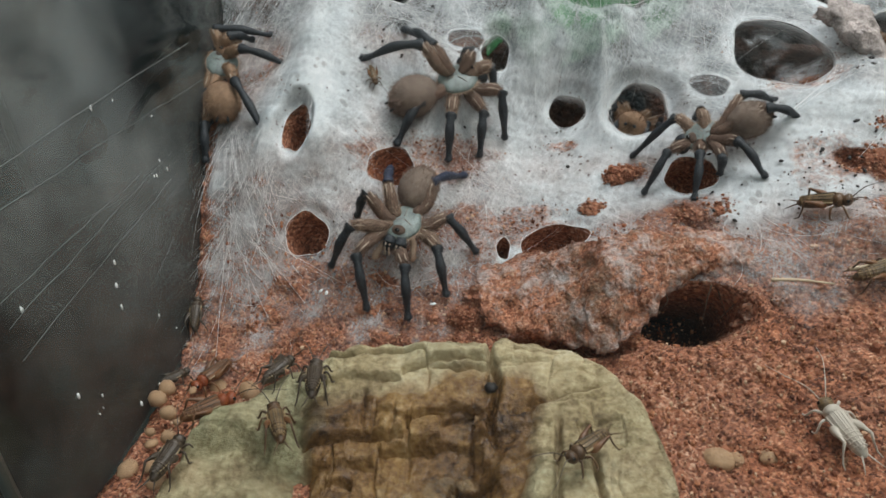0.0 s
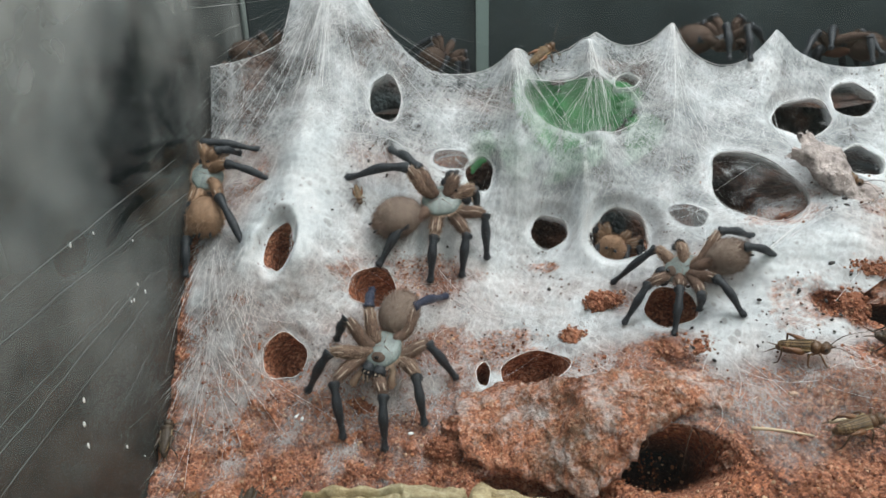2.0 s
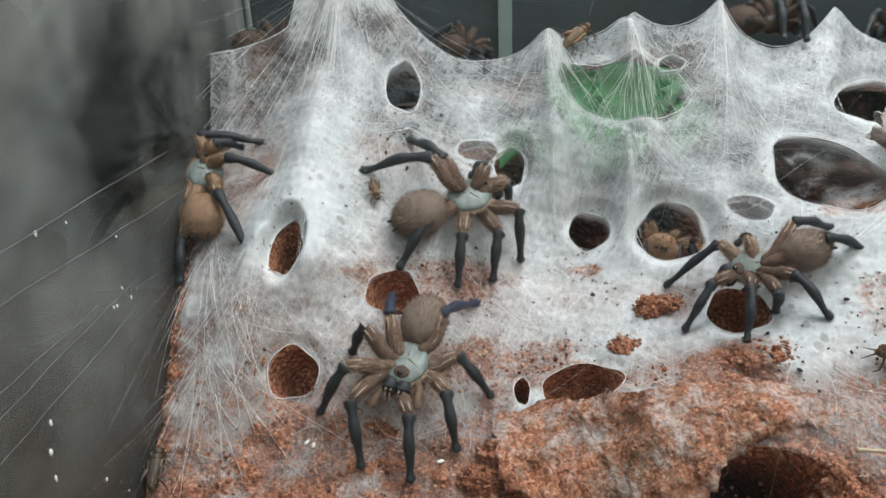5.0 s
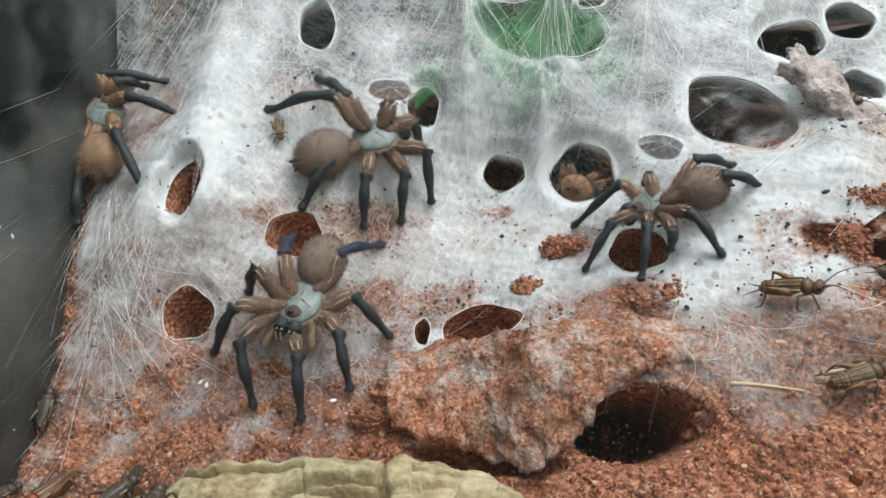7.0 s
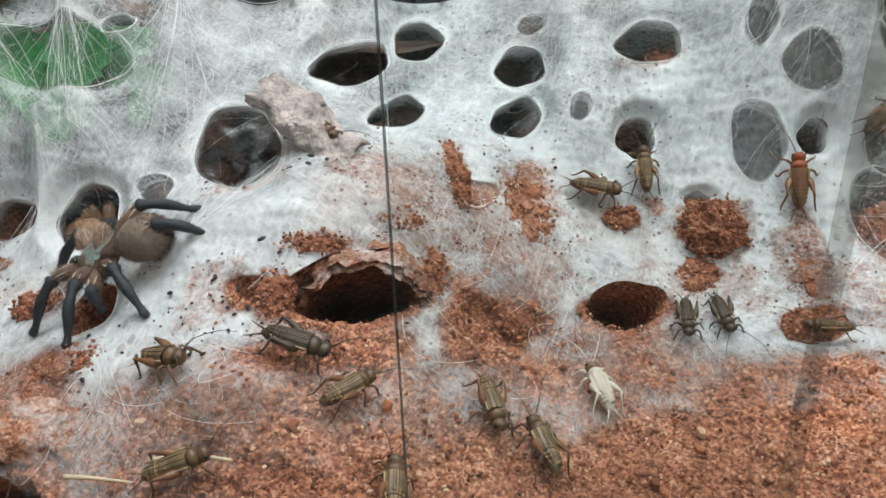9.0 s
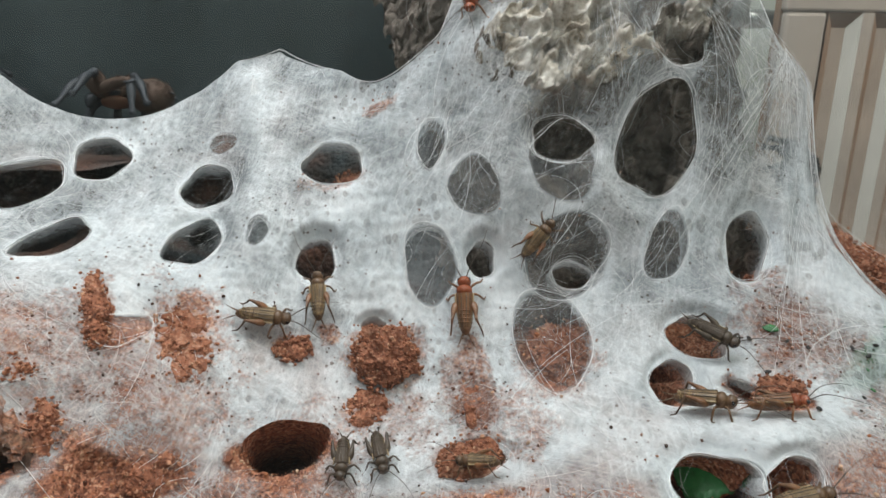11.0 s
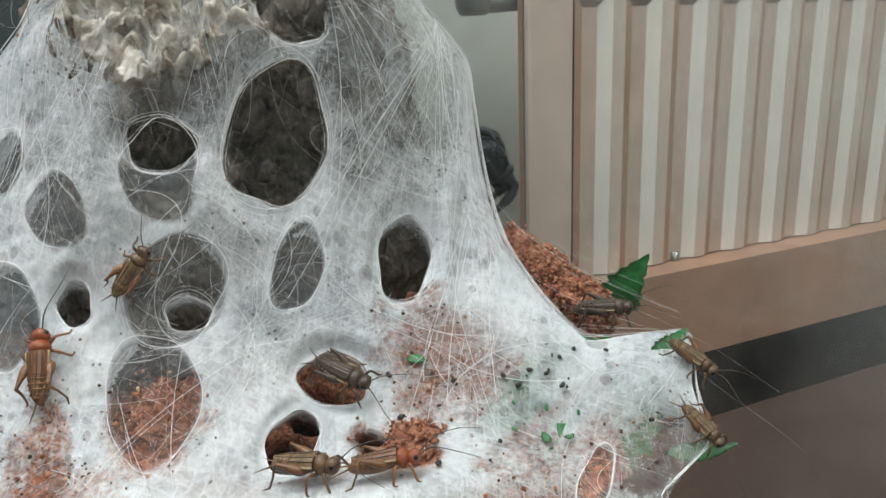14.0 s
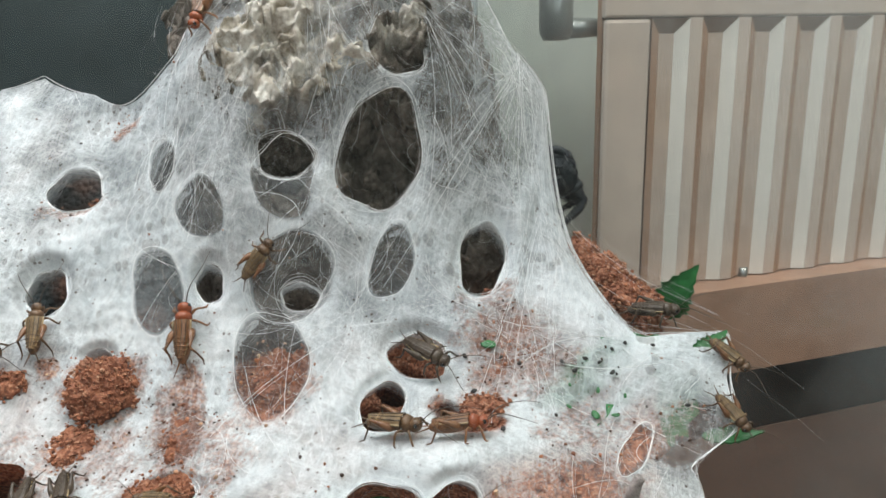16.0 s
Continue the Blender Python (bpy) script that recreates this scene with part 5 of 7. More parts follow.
def lump_geo(seed, rings=4, sides=6, rough=0.35):
    rng = random.Random(seed)
    vs, fs = [], []
    for i in range(rings + 1):
        a = math.pi * i / rings
        for k in range(sides if 0 < i < rings else 1):
            b = 2 * math.pi * k / sides
            r = 1 + rng.uniform(-rough, rough) * 0.6
            vs.append((r * math.sin(a) * math.cos(b), r * math.sin(a) * math.sin(b), r * math.cos(a)))
    row = lambda i: [0] if i == 0 else [1 + (i - 1) * sides + k for k in range(sides)] if i < rings else [1 + (rings - 1) * sides]
    for i in range(rings):
        a, b = row(i), row(i + 1)
        for k in range(sides):
            q = [a[k % len(a)], b[k % len(b)], b[(k + 1) % len(b)], a[(k + 1) % len(a)]]
            fs.append(tuple(dict.fromkeys(q)))
    return vs, fs


def grains():
    """Loose grains over the bare soil."""
    rng = np.random.RandomState(77)
    shapes = [(np.array(v), f) for v, f in (lump_geo(i, 3, 5, 0.55) for i in range(6))]
    vs, fs, n = [], [], 0
    U, W = rng.uniform(-0.195, 0.60, 170000), 0.17 + 0.49 * rng.rand(170000) ** 1.4
    D, S = silk_values(U, W)
    ok = ((D < 0.45) & (rng.rand(170000) < 1.15 - 2 * D)) | ((S > 0.70) & (rng.rand(170000) < 0.5))
    ok &= (W < rim(U)) & (U < edge(W) - 0.008 - 0.03 * (W < 0.36)) & ((W < 0.5) | (S > 0.7))
    for e in HOLES:
        ok &= within(e, U, W)[0] > 1.05
    U, W, D, S = U[ok][:42000], W[ok][:42000], D[ok][:42000], S[ok][:42000]
    base = land(U, W, -ground_depth(U, W) * np.where(D < 0.35, 0.85, 0.0) + 0.0004)
    k = 0
    for i in range(len(U)):
        v, f = shapes[rng.randint(6)]
        r = 0.00022 + 0.0009 * rng.rand() ** 4
        if rng.rand() < 0.012 and D[i] < 0.3:
            r *= 2.2
        q = base[i] + (v * r * rng.uniform(0.55, 1.35, 3))
        q[:, 1] = np.maximum(q[:, 1], 0.1498)
        q[:, 0] = np.maximum(q[:, 0], pane_x(q[:, 1]) + 0.0008)
        vs.extend(q.tolist())
        fs.extend(tuple(j + k for j in g) for g in f)
        k += len(v)
    ob = new("soil_grains", mesh_from("soil_grains", vs, fs, GRAIN, False))
    tagged(ob, "loose red, orange and tan grains of soil", "soil", kind="stuff")


def clod(u, w, ru, rw, high, label, grains_on=300, seed=1, sunk=0.0):
    """A lump of soil crumbs stuck together."""
    rng = random.Random(seed)
    p, n, du, dw = site(u, w)
    m = Matrix((du, n.cross(du), n)).transposed().to_4x4()
    m.translation = p - n * sunk
    body = blob(m, (ru * 0.86, rw * 0.86, high * 0.85), 26, 40, min(ru, rw) * 0.30, 190)
    vs, fs = list(body[0]), list(body[1])
    shapes = [lump_geo(seed * 10 + i, 4, 6, 0.5) for i in range(6)]
    for _ in range(grains_on * 5):
        c = Vector(body[0][rng.randrange(len(body[0]))]) + Vector((rng.gauss(0, 1), rng.gauss(0, 1), rng.gauss(0, 1))) * 0.0010
        if (c - m.translation).dot(n) < -high * 0.3:
            continue
        v, f = shapes[rng.randrange(6)]
        r = 0.00030 + 0.0008 * rng.random() ** 2.2
        a, b, d = rng.uniform(0.75, 1.25), rng.uniform(0.75, 1.25), rng.uniform(0.7, 1.1)
        k = len(vs)
        vs += [c + Vector((q[0] * a, q[1] * b, q[2] * d)) * r for q in v]
        fs += [tuple(i + k for i in g) for g in f]
    ob = new("soil_clod", mesh_from("soil_clod", vs, fs, CLOD_SOIL, False))
    return tagged(ob, label, "soil clod", "soil clods")


def clod_material():
    n = Nodes("crumbly_soil")
    col, f = soil_colour(n)
    r = n.add("ShaderNodeNewGeometry").outputs["Random Per Island"]
    gr = n.ramp(r, [(0.0, (0.075, 0.026, 0.014)), (0.5, (0.25, 0.085, 0.038)), (0.85, (0.38, 0.16, 0.080)), (1.0, (0.68, 0.46, 0.30))])
    n.set(Base_Color=n.mix(0.5, col, gr), Roughness=0.9)
    n.bump(f, 0.8, 0.001)
    return n.mat


CLOD_SOIL = clod_material()


# ---- stones, bark and leaves ----
def rock_dish():
    """A cast-resin water dish in the shape of layered yellow rock, with a wet hollow."""
    nu, nw = 420, 260
    x, v = (q.ravel() for q in np.meshgrid(np.linspace(-0.163, 0.034, nu), np.linspace(0, 1, nw), indexing="ij"))
    back = np.interp(x, [-0.163, -0.150, -0.125, -0.109, -0.079, -0.029, -0.012, 0.010, 0.022, 0.030, 0.034], [0.192, 0.222, 0.243, 0.255, 0.262, 0.257, 0.258, 0.250, 0.238, 0.212, 0.170])
    back = back + 0.0016 * np.sin(x * 190) + 0.0009 * np.sin(x * 470)
    t = np.minimum(v / 0.84, 1.0)
    y = 0.152 + (back - 0.152) * t
    skirt = smoothstep(0.84, 1.0, v)
    wob = 0.006 * wave_noise(x, y, 75, 46) + 0.003 * wave_noise(x, y, 220, 52)
    hollow = smoothstep(-0.116, -0.100, x + wob) * smoothstep(-0.010, -0.020, x + wob)
    deep = hollow * smoothstep(0.243, 0.186, y + wob)
    left = smoothstep(-0.098, -0.112, x + wob)
    right = smoothstep(-0.027, -0.022, x)
    z = 0.0495 - 0.005 * deep - left * (0.006 + 0.010 * smoothstep(0.206, 0.194, y + wob)) + 0.0018 * wave_noise(x, y, 45, 42) + 0.0010 * wave_noise(x, y, 130, 41)
    rng = np.random.RandomState(12)
    share = np.interp(x + wob, [-0.163, -0.122, -0.108, -0.036, -0.024, 0.012, 0.034], [0.25, 0.30, 1.0, 1.0, 0.42, 0.30, 0.1])
    # broken slabs, each set back from the one below it
    crack = np.zeros(len(x))
    xw = x + 0.003 * wave_noise(x, y, 150, 53)
    for k in range(7):
        cuts = np.sort(rng.uniform(-0.16, 0.03, 9))
        back_k = rng.uniform(-0.0075, 0.0075, 10)[np.searchsorted(cuts, xw)]
        line = 0.2510 - 0.0125 * k + back_k + 0.0022 * wave_noise(x, y, 120, 60 + k) + 0.0010 * wave_noise(x, y, 420, 70 + k)
        d = y - line
        high = 0.0040 * rng.uniform(0.6, 1.4)
        z = z - share * high * smoothstep(0.0011, -0.0009, d)
        crack = np.maximum(crack, share * np.exp(-(((d + 0.0010) / 0.0009) ** 2)) * smoothstep(-0.3, 0.4, wave_noise(x, y, 70, 80 + k)))
        for c in cuts[::2]:
            crack = np.maximum(crack, 0.8 * share * np.exp(-(((xw - c) / 0.0008) ** 2)) * smoothstep(0.010, 0.004, np.abs(d + 0.004)))
    tall = np.exp(-((x + 0.029 - 0.0018 * np.sin(y * 170)) / 0.0014) ** 2) * smoothstep(0.200, 0.212, y)
    tall = tall + 0.8 * np.exp(-((x + 0.006 - 0.10 * (y - 0.19)) / 0.0013) ** 2) * smoothstep(0.214, 0.202, y) + 0.8 * np.exp(-((x - 0.007 + 0.06 * (y - 0.19)) / 0.0012) ** 2) * smoothstep(0.212, 0.200, y)
    slant = np.exp(-((y - 0.222 - 0.28 * x) / 0.0016) ** 2) * smoothstep(-0.026, -0.020, x) * smoothstep(0.024, 0.010, x)
    crack = np.clip(crack + tall + slant, 0, 1)
    z = z - 0.0034 * crack - 0.004 * tall + 0.0007 * wave_noise(x, y, 330, 43) + 0.0004 * wave_noise(x, y, 800, 45) + rng.normal(0, 0.00010, len(x))
    z = z - skirt * 0.046 - 0.004 * smoothstep(0.74, 0.84, v) ** 2
    y = y + skirt * 0.006
    ends = np.maximum(smoothstep(-0.1615, -0.163, x), smoothstep(0.0325, 0.034, x))
    z = np.maximum(z - ends * 0.05, 0.002)
    me, used = fast_mesh("rock_dish", np.stack([x, y, z], 1), grid_faces(nu, nw), DISH)
    wet = np.clip(hollow * smoothstep(0.244, 0.226, y + wob) * 1.25 + 0.60 * crack + 0.26 * wave_noise(x, y, 120, 44) + 0.20 * wave_noise(x, y, 420, 56) + 0.35 * left * smoothstep(0.205, 0.195, y) - 0.10, 0, 1)
    add_attribute(me, "wet", wet[used])
    add_attribute(me, "moss", np.clip(0.7 * left * smoothstep(0.195, 0.215, y) + 0.4 * smoothstep(-0.08, -0.11, x) + 0.4 * wave_noise(x, y, 90, 48), 0, 1)[used])
    tagged(new("rock_dish", me), "layered yellow-green rock water dish, wet brown in its hollow", "water dish")
    a = np.linspace(0, 2 * math.pi, 49)[:-1]
    ring = [(-0.062 + 0.030 * math.cos(q) * (1 + 0.1 * math.sin(3 * q)), 0.172 + 0.017 * math.sin(q), 0.0262) for q in a]
    water = new("water", mesh_from("water", ring + [(-0.062, 0.172, 0.0262)], [(i, (i + 1) % 48, 48) for i in range(48)], glass_material("brown_water", (0.72, 0.60, 0.46), 0.12)))
    tagged(water, "shallow brown water in the hollow of the dish", "water", kind="structure")


def bark_shell(name, base, along, across, up, length, radius, arc, thick, label, seed, material, flat=1.0, rough=1.0):
    """A curved slab of cork bark, rough outside, with a broken edge."""
    rng = random.Random(seed)
    base, along, across, up = Vector(base), Vector(along).normalized(), Vector(across).normalized(), Vector(up).normalized()
    n_l, n_a = 50, 64
    layers = []
    for inner in (0, 1):
        grid = []
        for i in range(n_l):
            t = i / (n_l - 1)
            rowp = []
            for k in range(n_a):
                q = k / (n_a - 1)
                a = radians(arc[0] + (arc[1] - arc[0]) * q)
                r = radius * (1 + 0.12 * math.sin(3 * t + seed)) - (thick if inner else 0)
                ragged = 0.006 * noise.noise(Vector((q * 6, seed, 0))) + 0.003 * noise.noise(Vector((q * 19, seed, 1)))
                p = base + along * (t * length + (ragged if t > 0.5 else -ragged)) + across * (r * math.cos(a)) + up * (r * flat * math.sin(a))
                d = (p - base - along * (t * length)).normalized()
                p = p + d * (0.0060 * noise.noise(p * 60) + 0.0032 * noise.noise(p * 150) + 0.0016 * noise.noise(p * 380)) * rough * (0.5 if inner else 1)
                rowp.append(p)
            grid.append(rowp)
        layers.append(grid)
    vs = [p for g in layers for rowp in g for p in rowp]
    fs = []
    o = n_l * n_a
    for i in range(n_l - 1):
        for k in range(n_a - 1):
            a = i * n_a + k
            fs.append((a, a + 1, a + n_a + 1, a + n_a))
            fs.append((o + a, o + a + n_a, o + a + n_a + 1, o + a + 1))
    for i in range(n_l - 1):
        for k in (0, n_a - 1):
            a = i * n_a + k
            fs.append((a, a + n_a, o + a + n_a, o + a))
    for k in range(n_a - 1):
        for i in (0, n_l - 1):
            a = i * n_a + k
            fs.append((a, a + 1, o + a + 1, o + a))
    ob = new(name, mesh_from(name, vs, fs, material))
    return tagged(ob, label, "cork bark")


def crusted_lump(x, y, z, radii, label, seed):
    """A lump of old cork with soil and silk baked onto it."""
    m = pose(x, y, z, -25, 8, 14)
    vs, fs = blob(m, radii, 44, 64)
    out = []
    for v in vs:
        d = (v - m.translation).normalized()
        q = v + Vector((seed, 0, 0))
        out.append(v + d * (0.0070 * noise.noise(q * 55) + 0.0060 * (0.3 - abs(noise.noise(q * 120))) + 0.0034 * noise.noise(q * 270) + 0.0014 * noise.noise(q * 700)))
    ob = new("cork_lump", mesh_from("cork_lump", out, fs, CRUST))
    return tagged(ob, label, "cork bark", "crusted cork lumps")


def bark_ledge():
    """A bent slab of cork that juts out of the slope over a hollow, crusted with soil and dust."""
    lip = [(-0.032, 0.296, 0.030), (-0.008, 0.285, 0.030), (0.012, 0.272, 0.033), (0.0245, 0.262, 0.036), (0.040, 0.270, 0.045), (0.0585, 0.286, 0.0545), (0.068, 0.291, 0.060), (0.0785, 0.2925, 0.0585), (0.090, 0.287, 0.0555), (0.100, 0.279, 0.050), (0.108, 0.272, 0.046)]
    crest = [(-0.036, 0.338, 0.036), (-0.012, 0.336, 0.045), (0.010, 0.326, 0.057), (0.028, 0.306, 0.072), (0.045, 0.310, 0.071), (0.060, 0.313, 0.069), (0.070, 0.314, 0.071), (0.082, 0.313, 0.069), (0.094, 0.307, 0.066), (0.108, 0.300, 0.061), (0.118, 0.290, 0.056)]
    lip, crest = smooth_line(lip, 14), smooth_line(crest, 14)
    rows, out, fs = 34, [], []
    n = len(lip)
    way = Vector((0, -0.6, 0.8))
    for i in range(n):
        c, b = crest[i], lip[i]
        ragged = 0.004 * noise.noise(Vector((i * 0.21, 3, 0))) + 0.0025 * noise.noise(Vector((i * 0.7, 7, 0)))
        for k in range(rows):
            t = k / (rows - 1) * 1.45
            if t < 1:
                p = c.lerp(b, t) + way * (0.0075 * math.sin(math.pi * min(1, t * 0.85 + 0.1))) + Vector((0, -0.002, ragged)) * t
            else:
                q = (t - 1) / 0.45
                p = b + Vector((0, -0.002 + 0.045 * q, ragged - 0.0035 * math.sin(math.pi * min(1.0, q * 3)) + 0.006 * q))
            p = p + noise.noise_vector(p * 75) * 0.0032 + noise.noise_vector(p * 190) * 0.0019 + noise.noise_vector(p * 520) * 0.0009
            p = p + way * 0.0035 * (0.3 - abs(noise.noise(p * 95)))
            out.append(p)
    for i in range(n - 1):
        for k in range(rows - 1):
            a = i * rows + k
            fs.append((a, a + 1, a + rows + 1, a + rows))
    ob = new("bark_ledge", mesh_from("bark_ledge", out, fs, CRUST))
    tagged(ob, "overhanging cork ledge crusted with red soil and pale dust", "cork bark")
    rng = random.Random(5)
    for i in range(7):
        x = rng.uniform(0.045, 0.098)
        y, z = 0.289 + rng.uniform(-0.003, 0.004), 0.056
        line = [(x, y, z), (x + rng.uniform(-0.004, 0.004), y - 0.003, z - 0.007), (x + rng.uniform(-0.008, 0.008), y - 0.004, z - rng.uniform(0.012, 0.022))]
        stick("root", line, 0.00045, 0.0002, BARK, "thin brown rootlet hanging over the hollow", "root")


def lichen_rock():
    """A craggy lump of old cork that stands in the slope, with deep hollows; pale crust and lit tops are both in its
    colour.
    """
    nu, nw = 300, 400
    u, w = (a.ravel() for a in np.meshgrid(np.linspace(0.392, 0.553, nu), np.linspace(0.475, 0.80, nw), indexing="ij"))
    knob = np.exp(-(((u - 0.437) / 0.030) ** 2 + ((w - 0.628) / 0.034) ** 2)) + 0.8 * np.exp(-(((u - 0.463) / 0.022) ** 2 + ((w - 0.598) / 0.016) ** 2)) + 0.9 * np.exp(-(((u - 0.47) / 0.05) ** 2 + ((w - 0.69) / 0.05) ** 2))
    knob = knob + 0.9 * np.exp(-(((u - 0.500) / 0.012) ** 2 + ((w - 0.612) / 0.014) ** 2))
    side = smoothstep(0.392, 0.415, u) * smoothstep(0.553, 0.525, u) * smoothstep(0.475, 0.50, w)
    h = -0.075 + 0.048 * side + 0.026 * np.clip(knob, 0, 1.2) * side
    for e in (HOLES_RIGHT[2], HOLES_RIGHT[3]):
        h = h - 0.030 * smoothstep(1.25, 0.55, within(e, u, w)[0])
    h = h - 0.030 * np.exp(-(((u - 0.455) / 0.010) ** 2 + ((w - 0.574) / 0.008) ** 2))
    p = land(u, w, h)
    out = np.empty_like(p)
    for i, q in enumerate(p):
        q = Vector(q)
        crag = 0.013 * (0.34 - abs(noise.noise(q * 58))) + 0.012 * (0.3 - abs(noise.noise(q * 130))) + 0.0060 * (0.3 - abs(noise.noise(q * 310)))
        out[i] = q + Vector((0, -0.6, 0.8)) * crag + noise.noise_vector(q * 95) * 0.0050 + noise.noise_vector(q * 330) * 0.0022
    out[:, 1] = np.clip(out[:, 1], 0.2, 0.586)
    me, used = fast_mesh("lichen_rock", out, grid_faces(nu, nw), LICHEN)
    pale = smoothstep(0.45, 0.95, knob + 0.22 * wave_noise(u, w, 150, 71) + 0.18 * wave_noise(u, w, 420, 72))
    add_attribute(me, "pale_knob", np.clip(0.12 + pale, 0, 1)[used])
    tagged(new("lichen_rock", me), "craggy grey cork rock under a veil of silk", "rock")


def leaf_geo(points, width, curl):
    """A leaf blade along a midrib, toothed, folded a little and with thickness."""
    mid = smooth_line(points, 10)
    vs, fs = [], []
    n = len(mid)
    for side in (0, 1):
        for i, p in enumerate(mid):
            t = i / (n - 1)
            d = (mid[min(i + 1, n - 1)] - mid[max(i - 1, 0)]).normalized()
            s = d.cross(Vector((0, -0.6, 0.8))).normalized()
            up = s.cross(d).normalized()
            wd = width * (math.sin(math.pi * min(1, t ** 0.7 * 0.97 + 0.02)) ** 1.1) * (1 + 0.16 * math.sin(i * 2.4)) + 0.0002
            off = up * (0.0006 if side else -0.0002)
            for k in range(-3, 4):
                q = k / 3
                vs.append(p + s * wd * q + up * (abs(q) * curl * wd) + off)
    o = n * 7
    for i in range(n - 1):
        for k in range(6):
            a = i * 7 + k
            fs.append((a, a + 7, a + 8, a + 1))
            fs.append((o + a, o + a + 1, o + a + 8, o + a + 7))
    for i in range(n - 1):
        for k in (0, 6):
            a = i * 7 + k
            fs.append((a, a + 7, o + a + 7, o + a))
    return vs, fs


def plant(name, label, blades):
    thing = tagged(new(name), label, "artificial plant")
    for points, width, curl in blades:
        part("leaf", leaf_geo(points, width, curl), LEAF, thing)
    return thing


def pebble(x, y, z, r, seed, material=None, label="rounded tan pebble on the red soil"):
    v, f = lump_geo(seed, 8, 12, 0.16)
    rng = random.Random(seed)
    sx, sy, sz = r * rng.uniform(0.9, 1.25), r * rng.uniform(0.8, 1.0), r * rng.uniform(0.6, 0.8)
    ob = new("pebble", mesh_from("pebble", [(a * sx, b * sy, c * sz) for a, b, c in v], f, material or STONE_PEBBLE))
    ob.matrix_world = pose(x, y, z + 0.35 * sz, 0, 0, rng.uniform(0, 180))
    return tagged(ob, label, "pebble", "pebbles")


def stick(name, points, r0, r1, material, label, category="straw"):
    line = smooth_line(points, 6 if r0 < 0.003 else 14)
    n = len(line)
    rr = [(r0 + (r1 - r0) * i / (n - 1)) * (1 + (0.12 if r0 < 0.003 else 0.0) * math.sin(i * 1.9)) for i in range(n)]
    geo = tube(line, rr, 8 if r0 < 0.003 else 24)
    if r0 > 0.003:
        geo = ([Vector(v) + (0.0035 * noise.noise_vector(Vector(v) * 70) + 0.0016 * noise.noise_vector(Vector(v) * 240)) * (r0 / 0.009) for v in geo[0]], geo[1])
    ob = new(name, mesh_from(name, *geo, material))
    return tagged(ob, label, category)


# ---- tarantulas ----
def furry(name, body, skin, fur_geo, fur, parent, label=""):
    """A part with a skin and bristles of another colour."""
    vs, fs = join(body, fur_geo)
    ob = part(name, (vs, fs), skin, parent, label)
    ob.data.materials.append(fur)
    k = len(body[1])
    ob.data.polygons.foreach_set("material_index", [0 if i < k else 1 for i in range(len(fs))])
    return ob



